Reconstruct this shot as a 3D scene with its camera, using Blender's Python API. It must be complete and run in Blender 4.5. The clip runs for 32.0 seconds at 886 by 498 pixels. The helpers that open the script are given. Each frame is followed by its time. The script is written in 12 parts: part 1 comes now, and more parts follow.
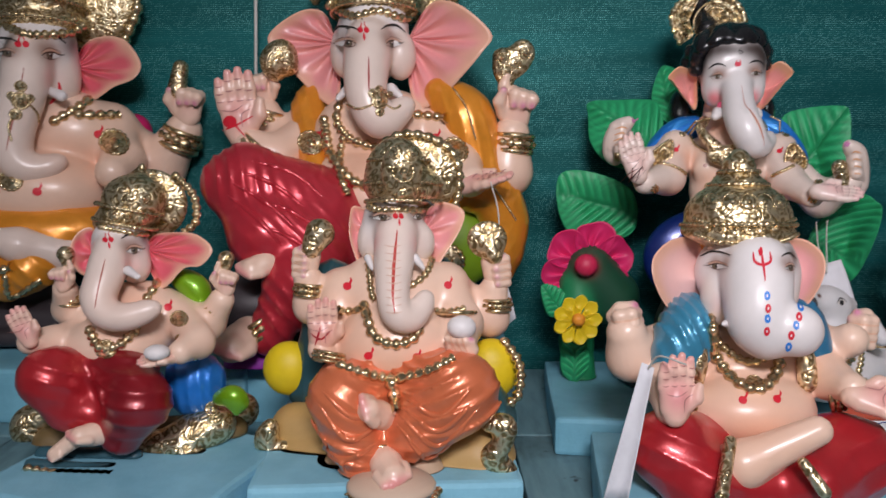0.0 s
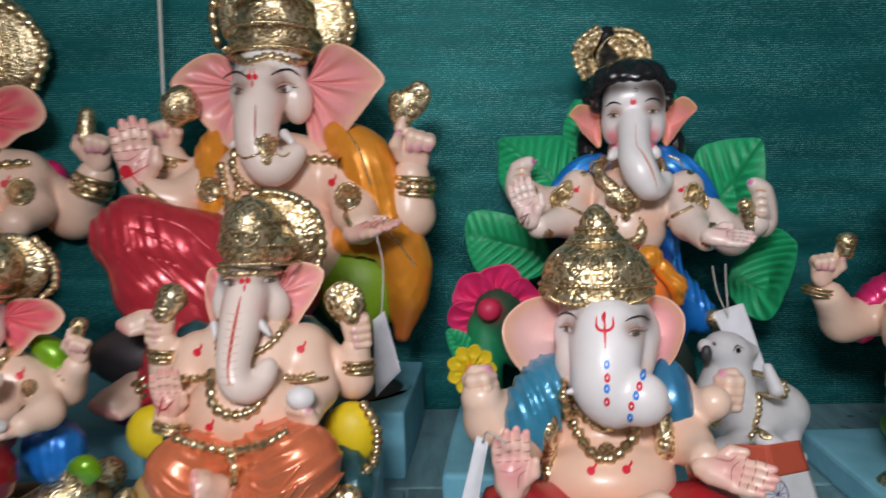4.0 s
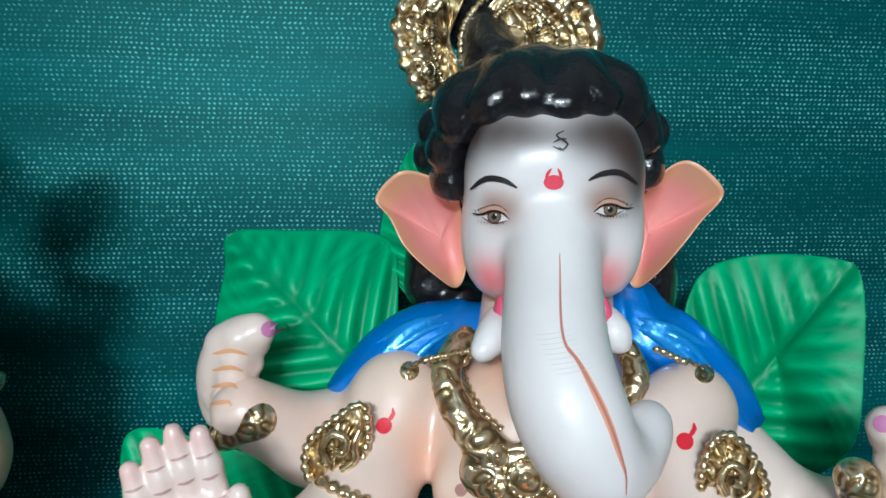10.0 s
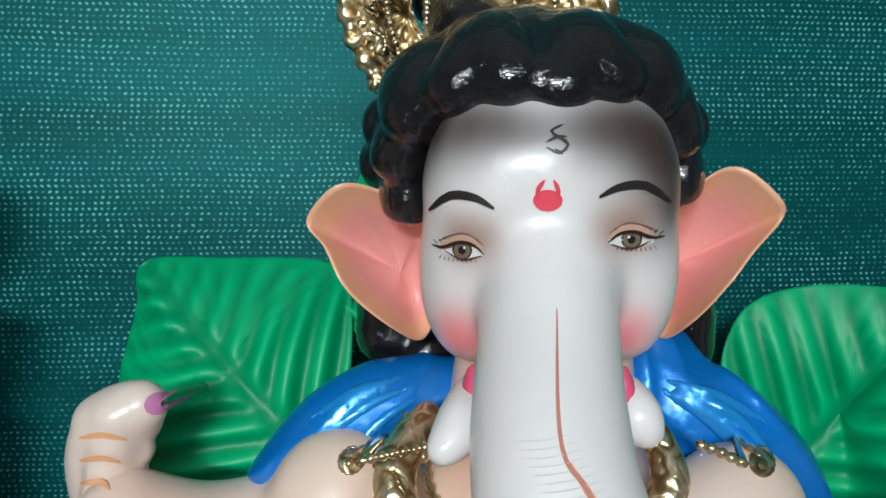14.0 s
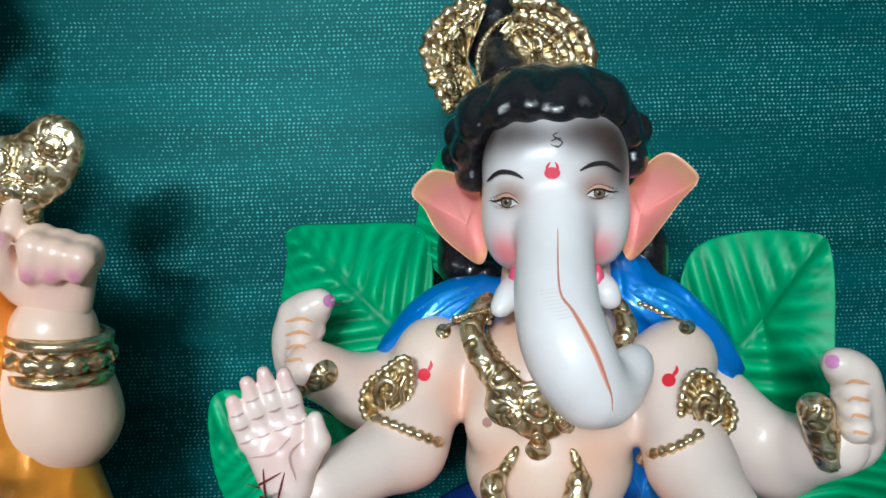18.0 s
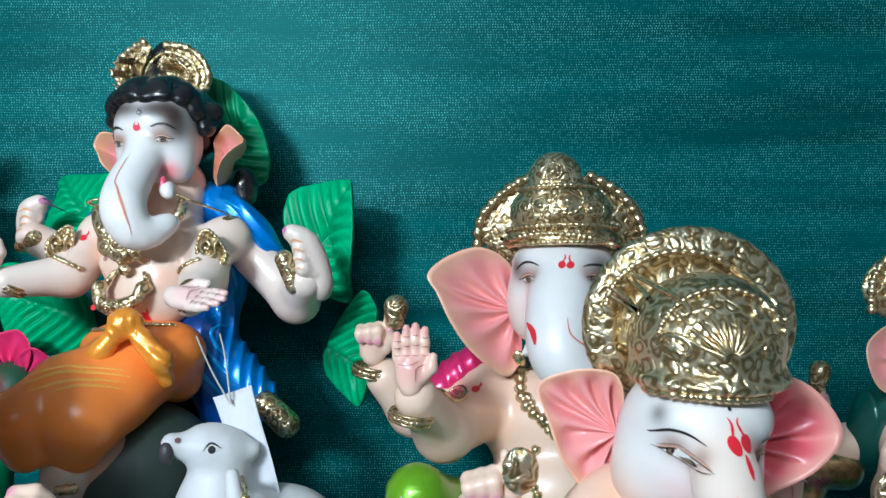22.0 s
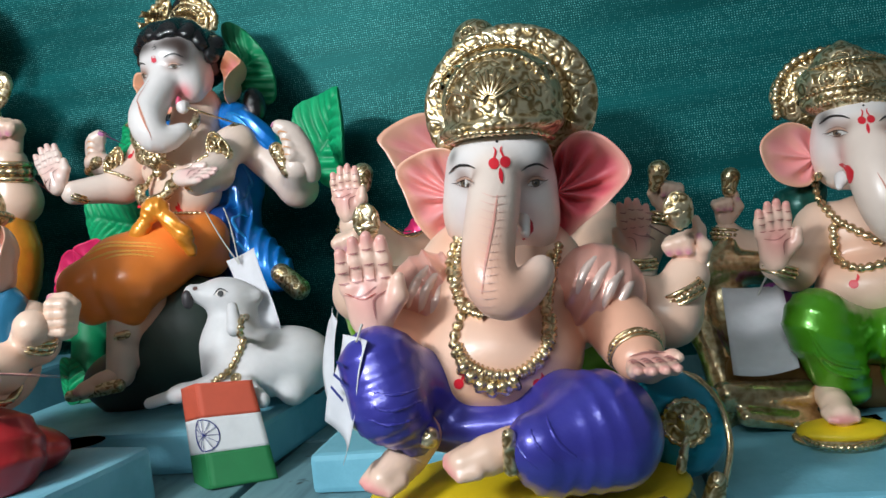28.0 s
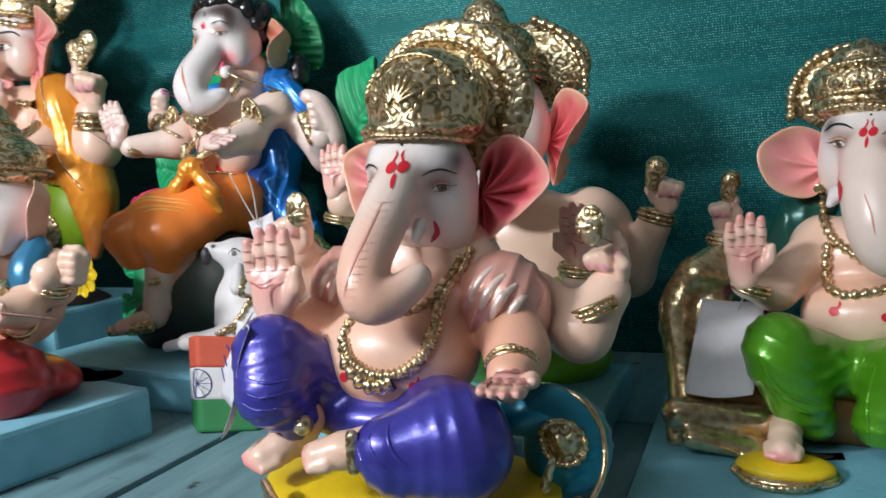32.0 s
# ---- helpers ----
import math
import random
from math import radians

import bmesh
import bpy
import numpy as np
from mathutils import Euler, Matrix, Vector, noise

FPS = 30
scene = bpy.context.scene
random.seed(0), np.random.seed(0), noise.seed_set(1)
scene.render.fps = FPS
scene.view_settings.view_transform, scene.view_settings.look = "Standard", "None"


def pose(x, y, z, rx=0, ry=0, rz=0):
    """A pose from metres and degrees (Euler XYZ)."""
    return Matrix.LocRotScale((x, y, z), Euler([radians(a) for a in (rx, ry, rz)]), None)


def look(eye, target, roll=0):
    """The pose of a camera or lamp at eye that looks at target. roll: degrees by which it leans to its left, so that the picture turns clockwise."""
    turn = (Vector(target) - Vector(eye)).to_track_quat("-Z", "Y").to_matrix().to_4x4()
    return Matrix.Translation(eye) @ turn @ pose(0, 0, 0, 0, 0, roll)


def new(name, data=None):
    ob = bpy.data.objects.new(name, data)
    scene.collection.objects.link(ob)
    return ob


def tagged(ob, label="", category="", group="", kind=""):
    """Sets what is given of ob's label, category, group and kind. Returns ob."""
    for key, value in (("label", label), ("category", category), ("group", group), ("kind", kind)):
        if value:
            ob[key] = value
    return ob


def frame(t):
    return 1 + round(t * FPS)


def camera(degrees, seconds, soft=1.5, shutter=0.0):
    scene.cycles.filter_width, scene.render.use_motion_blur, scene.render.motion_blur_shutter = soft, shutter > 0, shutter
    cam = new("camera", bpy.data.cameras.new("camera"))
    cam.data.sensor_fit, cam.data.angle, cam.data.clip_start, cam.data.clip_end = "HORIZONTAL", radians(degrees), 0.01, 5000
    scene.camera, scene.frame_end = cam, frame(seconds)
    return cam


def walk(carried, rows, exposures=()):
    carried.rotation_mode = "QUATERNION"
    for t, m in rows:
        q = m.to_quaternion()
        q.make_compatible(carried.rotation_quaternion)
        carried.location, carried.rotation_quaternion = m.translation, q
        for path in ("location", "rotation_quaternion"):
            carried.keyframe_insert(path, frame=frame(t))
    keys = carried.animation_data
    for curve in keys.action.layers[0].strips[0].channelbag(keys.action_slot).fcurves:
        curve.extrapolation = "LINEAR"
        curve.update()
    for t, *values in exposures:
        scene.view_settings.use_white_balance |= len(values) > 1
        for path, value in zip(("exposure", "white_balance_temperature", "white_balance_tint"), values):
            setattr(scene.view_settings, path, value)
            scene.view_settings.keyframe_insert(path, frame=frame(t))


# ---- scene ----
cam = camera(61.5, 32.0, shutter=0.5)
METRES, EYE, TILT, LEAN, TURN = 2.5, 1.14, -8.0, 0.0, 0.0
ROWS = [
    (0.0, 0.0, 0.0, 0.0, 0.0, -0.0, 0.0),
    (0.5, 0.0151, -0.0014, -0.0014, 4.2, -1.03, -0.28),
    (1.0, 0.0326, -0.0101, 0.0011, 7.58, -1.11, -0.04),
    (1.5, 0.0499, -0.0204, 0.0033, 9.36, 0.07, -0.06),
    (2.0, 0.0565, -0.0224, 0.003, 9.05, -0.14, -1.1),
    (2.5, 0.0655, -0.0199, 0.0054, 7.75, -0.57, -0.41),
    (3.0, 0.0806, -0.0137, 0.0076, 7.83, -1.83, -0.2),
    (3.5, 0.0793, -0.0069, 0.0117, 6.6, -0.83, -0.26),
    (4.0, 0.0705, 0.01, 0.0231, 1.81, 0.3, 1.12),
    (4.5, 0.0654, 0.033, 0.0334, -3.48, -0.11, 1.7),
    (6.5, 0.1323, 0.1648, 0.0587, 0.67, -1.98, 1.87),
    (7.0, 0.1326, 0.1904, 0.0658, 0.58, -2.2, 2.66),
    (7.5, 0.1234, 0.2164, 0.0759, -2.89, -1.82, 2.6),
    (8.0, 0.1216, 0.232, 0.0804, -5.97, -1.15, 2.01),
    (8.5, 0.1171, 0.2435, 0.0836, -8.68, -1.14, 2.57),
    (9.0, 0.1189, 0.2532, 0.0859, -10.28, -0.09, 2.51),
    (9.5, 0.1236, 0.2663, 0.0879, -6.41, -0.08, 1.16),
    (10.0, 0.1299, 0.2791, 0.0876, -4.97, 0.44, -0.02),
    (10.5, 0.132, 0.2906, 0.0877, -4.24, 0.13, -0.14),
    (11.0, 0.1356, 0.2988, 0.0885, -4.18, 0.55, -0.23),
    (11.5, 0.1381, 0.3083, 0.087, -3.79, 0.03, 0.3),
    (12.0, 0.1391, 0.3116, 0.0909, -4.18, 1.52, 0.55),
    (12.5, 0.142, 0.3172, 0.0904, -4.47, 0.71, 0.08),
    (13.0, 0.142, 0.3213, 0.0912, -4.22, 0.56, 0.59),
    (13.5, 0.1405, 0.3197, 0.0919, -4.44, 0.64, 0.3),
    (15.5, 0.1424, 0.3075, 0.0943, -4.18, 1.79, 0.44),
    (16.0, 0.14, 0.2968, 0.0923, -4.15, 1.96, 0.59),
    (16.5, 0.1405, 0.2847, 0.0902, -4.26, 1.69, 1.37),
    (17.0, 0.1384, 0.2717, 0.0871, -3.17, 1.13, 1.44),
    (17.5, 0.1364, 0.2587, 0.0856, -2.51, 1.07, 1.68),
    (18.0, 0.1296, 0.2459, 0.082, -2.18, 0.89, 1.8),
    (18.5, 0.1339, 0.2343, 0.0809, -3.72, 1.68, 1.96),
    (19.0, 0.1651, 0.2189, 0.0666, 0.69, 1.42, -0.42),
    (19.5, 0.2066, 0.2037, 0.0635, 1.68, 1.83, -0.0),
    (20.0, 0.2328, 0.1911, 0.0589, 1.67, 3.51, 0.33),
    (20.5, 0.2555, 0.1778, 0.0567, -0.31, 3.08, 1.09),
    (21.0, 0.2682, 0.1568, 0.0481, -1.66, 3.17, 1.09),
    (21.5, 0.285, 0.1179, 0.033, -0.11, 3.21, 1.24),
    (22.0, 0.2869, 0.0992, 0.0193, 0.16, 5.52, 0.27),
    (22.5, 0.2874, 0.0893, 0.0064, -0.68, 6.31, 0.59),
    (23.0, 0.2858, 0.0881, -0.005, -0.05, 6.68, 2.03),
    (23.5, 0.3, 0.0848, -0.0122, 3.67, 5.84, 2.13),
    (24.0, 0.3062, 0.0816, -0.0186, 5.12, 5.11, 4.12),
    (24.5, 0.3117, 0.0805, -0.0262, 5.32, 4.74, 4.4),
    (25.0, 0.3231, 0.0781, -0.031, 5.19, 4.94, 4.88),
    (25.5, 0.3324, 0.076, -0.0366, 6.29, 4.3, 5.34),
    (27.5, 0.3616, 0.0639, -0.046, 10.22, 4.93, 6.04),
    (28.0, 0.3725, 0.06, -0.0476, 12.0, 5.2, 5.51),
    (28.5, 0.3855, 0.057, -0.0498, 13.54, 4.98, 4.45),
    (29.0, 0.3986, 0.0635, -0.0471, 13.75, 4.28, 4.11),
    (29.5, 0.4037, 0.0637, -0.0441, 16.67, 3.53, 3.78),
    (30.0, 0.4088, 0.0697, -0.0445, 18.48, 2.53, 2.52),
    (30.5, 0.4119, 0.0729, -0.042, 18.51, 1.32, 2.98),
    (31.0, 0.4201, 0.0765, -0.0397, 18.59, 0.79, 3.08),
    (31.5, 0.4314, 0.0778, -0.0392, 19.71, 1.52, 1.63),
    (32.0, 0.442, 0.0768, -0.0357, 23.08, 1.61, 0.17),
]
EXPOSURE = [
    (0.0, -0.50, 6480, 21), (4.0, -0.48, 6350, 15), (7.0, -0.07, 5600, 4), (9.0, -0.07, 5600, 2), (13.0, -0.17, 6000, 3), (18.0, -0.03, 5700, 2),
    (20.5, 0.2, 5350, 0), (22.0, 0.23, 5400, 0), (25.0, 0.15, 6050, 4), (28.0, 0.14, 6150, 7), (32.0, 0.2, 6300, 13)]
walk(cam, [(t, pose(0, 0, EYE, TILT, LEAN, TURN) @ pose(METRES * x, METRES * y, METRES * z, 90 + pitch, roll, yaw)) for t, x, y, z, yaw, pitch, roll in ROWS], EXPOSURE)


# ---------------------------------------------------------------- light
world = bpy.data.worlds.new("world")
scene.world = world
world.use_nodes = True
world.node_tree.nodes["Background"].inputs[0].default_value = (0.55, 0.72, 0.78, 1)
world.node_tree.nodes["Background"].inputs[1].default_value = 0.40


def unseen_lamp(place, target, long, wide, watts, colour, beam=180):
    """An unseen rectangular lamp, placed in front of the shelf."""
    lamp = bpy.data.lights.new("unseen_lamp", "AREA")
    lamp.shape, lamp.size, lamp.size_y, lamp.energy, lamp.color = "RECTANGLE", long, wide, watts, colour
    lamp.spread = radians(beam)
    ob = new("unseen_lamp", lamp)
    ob.matrix_world = look(place, target)
    return ob


# main lamp, set where the cast shadows point back to
unseen_lamp((0.05, -0.45, 1.68), (0.44, 1.2, 1.20), 0.30, 0.10, 13, (1.0, 0.99, 0.98), 145)
# fill lamp, added to brighten the right-hand idols
unseen_lamp((0.60, -0.60, 1.95), (0.70, 0.9, 1.1), 0.8, 0.14, 2.0, (0.95, 1.0, 1.0))
# wide fill lamp, added far back to lift the dark parts
unseen_lamp((0.0, -1.7, 2.5), (0.3, 0.9, 1.0), 1.8, 0.25, 19, (0.97, 1.0, 1.0))


# ---------------------------------------------------------------- materials
def material(name, build, **values):
    m = bpy.data.materials.new(name)
    m.use_nodes = True
    nt = m.node_tree
    bsdf = nt.nodes["Principled BSDF"]
    for key, value in values.items():
        bsdf.inputs[key.replace("_", " ")].default_value = value
    build(nt, bsdf)
    return m


def node(nt, kind, **values):
    n = nt.nodes.new(kind)
    for key, value in values.items():
        n.inputs[key.replace("_", " ")].default_value = value
    return n


def noise_of(nt, scale, detail=3.0, rough=0.55):
    co = nt.nodes.new("ShaderNodeTexCoord")
    n = node(nt, "ShaderNodeTexNoise", Scale=scale, Detail=detail, Roughness=rough)
    nt.links.new(co.outputs["Object"], n.inputs["Vector"])
    return n


def ramp(nt, source, stops):
    r = nt.nodes.new("ShaderNodeValToRGB")
    while len(r.color_ramp.elements) < len(stops):
        r.color_ramp.elements.new(0.5)
    for e, (at, col) in zip(r.color_ramp.elements, stops):
        e.position, e.color = at, (*col, 1) if len(col) == 3 else col
    nt.links.new(source, r.inputs[0])
    return r


def mixed(nt, a, b, factor, kind="MULTIPLY"):
    m = nt.nodes.new("ShaderNodeMix")
    m.data_type, m.blend_type = "RGBA", kind
    for socket, v in ((m.inputs[0], factor), (m.inputs[6], a), (m.inputs[7], b)):
        if hasattr(v, "is_linked"):
            nt.links.new(v, socket)
        elif isinstance(v, float):
            socket.default_value = v
        else:
            socket.default_value = (*v, 1)
    return m.outputs[2]


def bumped(nt, bsdf, source, strength, distance):
    b = node(nt, "ShaderNodeBump", Strength=strength, Distance=distance)
    nt.links.new(source, b.inputs["Height"])
    nt.links.new(b.outputs[0], bsdf.inputs["Normal"])
    return b


def painted(grain, bump, spread=0.12):
    """Hand paint: the colours laid on the mesh, with faint brush mottling and relief."""
    def build(nt, bsdf):
        a = nt.nodes.new("ShaderNodeAttribute")
        a.attribute_name = "paint"
        n = noise_of(nt, grain, 4)
        r = ramp(nt, n.outputs[0], [(0.3, (1 - spread,) * 3), (0.7, (1, 1, 1))])
        nt.links.new(mixed(nt, a.outputs[0], r.outputs[0], 1.0), bsdf.inputs["Base Color"])
        fine = noise_of(nt, grain * 9, 3)
        bumped(nt, bsdf, fine.outputs[0], bump, 0.0006)
    return build


def gilded(nt, bsdf):
    """Cast gold paint: curled relief, browner and darker in the hollows, paler on the ridges."""
    co = nt.nodes.new("ShaderNodeTexCoord")
    warp = node(nt, "ShaderNodeTexNoise", Scale=55.0, Detail=2.0)
    nt.links.new(co.outputs["Object"], warp.inputs["Vector"])
    mv = nt.nodes.new("ShaderNodeVectorMath")
    mv.operation = "MULTIPLY_ADD"
    nt.links.new(warp.outputs["Color"], mv.inputs[0])
    mv.inputs[1].default_value = (0.02, 0.02, 0.02)
    nt.links.new(co.outputs["Object"], mv.inputs[2])
    v = node(nt, "ShaderNodeTexVoronoi", Scale=105.0)
    nt.links.new(mv.outputs[0], v.inputs["Vector"])
    rings = nt.nodes.new("ShaderNodeMath")
    rings.operation = "MULTIPLY"
    nt.links.new(v.outputs["Distance"], rings.inputs[0])
    rings.inputs[1].default_value = 12.0
    curl = nt.nodes.new("ShaderNodeMath")
    curl.operation = "SINE"
    nt.links.new(rings.outputs[0], curl.inputs[0])
    fine = noise_of(nt, 300, 3)
    add = nt.nodes.new("ShaderNodeMath")
    add.operation = "MULTIPLY_ADD"
    nt.links.new(curl.outputs[0], add.inputs[0])
    add.inputs[1].default_value = 0.5
    nt.links.new(fine.outputs[0], add.inputs[2])
    r = ramp(nt, add.outputs[0], [(0.05, (0.36, 0.25, 0.11)), (0.4, (0.66, 0.51, 0.29)), (0.9, (0.88, 0.76, 0.52))])
    nt.links.new(r.outputs[0], bsdf.inputs["Base Color"])
    bumped(nt, bsdf, add.outputs[0], 0.45, 0.0014)


def gilded_plain(nt, bsdf):
    n = noise_of(nt, 160, 2)
    r = ramp(nt, n.outputs[0], [(0.3, (0.46, 0.32, 0.15)), (0.6, (0.82, 0.67, 0.42))])
    nt.links.new(r.outputs[0], bsdf.inputs["Base Color"])
    bumped(nt, bsdf, n.outputs[0], 0.5, 0.0012)


def curls(nt, bsdf):
    """Combed locks in wet-looking black enamel."""
    w = noise_of(nt, 150, 1)
    fine = noise_of(nt, 620, 2)
    add = nt.nodes.new("ShaderNodeMath")
    add.operation = "MULTIPLY_ADD"
    nt.links.new(fine.outputs[0], add.inputs[0])
    add.inputs[1].default_value = 0.4
    nt.links.new(w.outputs[0], add.inputs[2])
    bumped(nt, bsdf, add.outputs[0], 0.75, 0.0016)


MATS = {
    "skin": material("ivory_paint", painted(30, 0.2, 0.08), Roughness=0.37, Coat_Weight=0.25, Coat_Roughness=0.2),
    "cloth": material("pearl_paint", painted(38, 0.3, 0.16), Roughness=0.32, Metallic=0.30, Coat_Weight=0.5, Coat_Roughness=0.14),
    "matte": material("satin_paint", painted(40, 0.25, 0.14), Roughness=0.5),
    "gold": material("gold_relief", gilded, Roughness=0.30, Metallic=0.92),
    "gold_trim": material("gold_trim", gilded_plain, Roughness=0.24, Metallic=0.92),
    "hair": material("black_enamel", curls, Base_Color=(0.008, 0.008, 0.010, 1), Roughness=0.16, Coat_Weight=0.5),
    "ink": material("brush_ink", painted(80, 0.05, 0.08), Roughness=0.42),
}
SLOTS = list(MATS)
SKINS = ("skin", "body")

# paint colours, linear
SKIN, PEACH, ORANGE_SKIN = (0.88, 0.63, 0.49), (0.86, 0.48, 0.34), (0.80, 0.30, 0.13)
WHITE, IVORY, PALM, BLUSH = (0.83, 0.79, 0.78), (0.84, 0.70, 0.62), (0.84, 0.36, 0.34), (0.85, 0.22, 0.25)
EAR_PINK, EAR_DEEP, NAIL = (0.84, 0.34, 0.34), (0.76, 0.13, 0.17), (0.62, 0.18, 0.34)
RED, CRIMSON, MAGENTA = (0.52, 0.024, 0.032), (0.62, 0.035, 0.055), (0.72, 0.02, 0.16)
ORANGE, AMBER, COPPER = (1.0, 0.28, 0.045), (0.92, 0.34, 0.03), (0.82, 0.215, 0.09)
BLUE, PURPLE, TEAL = (0.014, 0.22, 0.74), (0.062, 0.058, 0.42), (0.01, 0.26, 0.40)
LIME, LEAF, LEAF_DARK = (0.20, 0.46, 0.01), (0.02, 0.52, 0.20), (0.008, 0.26, 0.10)
YELLOW, BLACK, MARK = (0.82, 0.60, 0.01), (0.012, 0.012, 0.014), (0.72, 0.02, 0.04)
GREY, BROWN, BASE_DARK, VIOLET = (0.5, 0.5, 0.5), (0.16, 0.06, 0.03), (0.05, 0.04, 0.045), (0.30, 0.03, 0.36)


# ---------------------------------------------------------------- modelling in clay
def unit(v):
    v = np.asarray(v, float)
    return v / (np.linalg.norm(v) + 1e-12)


def spline(points, count, closed=False):
    """Points along a smooth curve through the given ones."""
    p = np.asarray(points, float)
    n = len(p)
    if n < 3 and not closed:
        return p[0] + (p[-1] - p[0]) * np.linspace(0, 1, count)[:, None]
    q = np.vstack([p[-1:], p, p[:2]]) if closed else np.vstack([2 * p[0] - p[1], p, 2 * p[-1] - p[-2]])
    spans = n if closed else n - 1
    u = np.linspace(0, spans, count, endpoint=not closed)
    i = np.minimum(u.astype(int), spans - 1)
    f = (u - i)[:, None]
    a, b, c, d = q[i], q[i + 1], q[i + 2], q[i + 3]
    return 0.5 * (2 * b + (c - a) * f + (2 * a - 5 * b + 4 * c - d) * f ** 2 + (3 * b - a - 3 * c + d) * f ** 3)


def spread(points, step, closed=False):
    """The same curve with points at even steps along its length."""
    p = spline(points, 200, closed)
    if closed:
        p = np.vstack([p, p[:1]])
    s = np.concatenate([[0], np.cumsum(np.linalg.norm(np.diff(p, axis=0), axis=1))])
    u = np.linspace(0, s[-1], max(3, int(s[-1] / step) + 1))
    out = np.stack([np.interp(u, s, p[:, k]) for k in range(3)], 1)
    return out[:-1] if closed else out


def distance(prim, p):
    """Signed distance of the points p to one lump."""
    kind, a, b, ra, rb, fold = prim[:6]
    if kind == "ball":
        q = (p - a) @ b if b is not None else p - a
        k0 = np.sqrt(((q / ra) ** 2).sum(-1)) + 1e-9
        k1 = np.sqrt(((q / (ra * ra)) ** 2).sum(-1)) + 1e-9
        d = k0 * (k0 - 1) / k1
    else:
        ab = b - a
        h = np.clip(((p - a) @ ab) / (ab @ ab + 1e-12), 0, 1)
        d = np.sqrt(((p - a - h[..., None] * ab) ** 2).sum(-1)) - (ra + (rb - ra) * h)
    if fold is not None:
        wave, amp = fold[1:3]
        if len(fold) > 3:
            s = np.sqrt(((p - np.asarray(fold[3], np.float32)) ** 2).sum(-1))
        else:
            s = p @ np.asarray(fold[0], np.float32)
        bend = 0.9 * np.sin(p[..., 2] * 41 + p[..., 1] * 30) + 0.7 * np.sin(p[..., 0] * 53)
        swell = np.clip(0.62 + 0.6 * np.sin(p[..., 2] * 47 + p[..., 0] * 33 + 1.0) + 0.35 * np.sin(p[..., 0] * 91 - p[..., 2] * 23), 0.12, 1)
        d = d - amp * swell * (2 * (1 - np.abs(np.sin(s * (math.pi / wave) + bend * 0.55))) ** 1.4 - 0.7)
    return d


def melt(a, b, k):
    h = np.maximum(k - np.abs(a - b), 0) / k
    return np.minimum(a, b) - h * h * k * 0.25


def skin_over(vol, corner, step):
    """Surface nets: the closed skin round the negative part of a grid of distances."""
    s = vol < 0
    nx, ny, nz = (n - 1 for n in vol.shape)
    corners = [(i, j, k) for i in (0, 1) for j in (0, 1) for k in (0, 1)]
    count = sum(s[i:i + nx, j:j + ny, k:k + nz].astype(np.int8) for i, j, k in corners)
    active = (count > 0) & (count < 8)
    cell = np.argwhere(active)
    index = np.full(active.shape, -1, np.int64)
    index[active] = np.arange(len(cell))
    pos, hits = np.zeros((len(cell), 3)), np.zeros(len(cell))
    val = {c: vol[cell[:, 0] + c[0], cell[:, 1] + c[1], cell[:, 2] + c[2]] for c in corners}
    for a in corners:
        for axis in range(3):
            if a[axis]:
                continue
            b = tuple(1 if n == axis else a[n] for n in range(3))
            m = (val[a] < 0) != (val[b] < 0)
            t = val[a][m] / (val[a][m] - val[b][m])
            at = np.tile(np.array(a, float), (m.sum(), 1))
            at[:, axis] += t
            pos[m] += at
            hits[m] += 1
    verts = corner + step * (cell + pos / hits[:, None])
    faces = []
    for axis in range(3):
        u, w = (axis + 1) % 3, (axis + 2) % 3
        lo, hi = [slice(1, -1)] * 3, [slice(1, -1)] * 3
        lo[axis], hi[axis] = slice(0, -1), slice(1, None)
        cross = s[tuple(lo)] != s[tuple(hi)]
        at = np.argwhere(cross)
        first = s[tuple(lo)][cross]
        at[:, u] += 1
        at[:, w] += 1
        quad = []
        for du, dw in ((0, 0), (-1, 0), (-1, -1), (0, -1)):
            c = at.copy()
            c[:, u] += du
            c[:, w] += dw
            quad.append(index[c[:, 0], c[:, 1], c[:, 2]])
        quad = np.stack(quad, 1)
        quad[~first] = quad[~first][:, ::-1]
        faces.append(quad)
    return verts, np.vstack(faces)


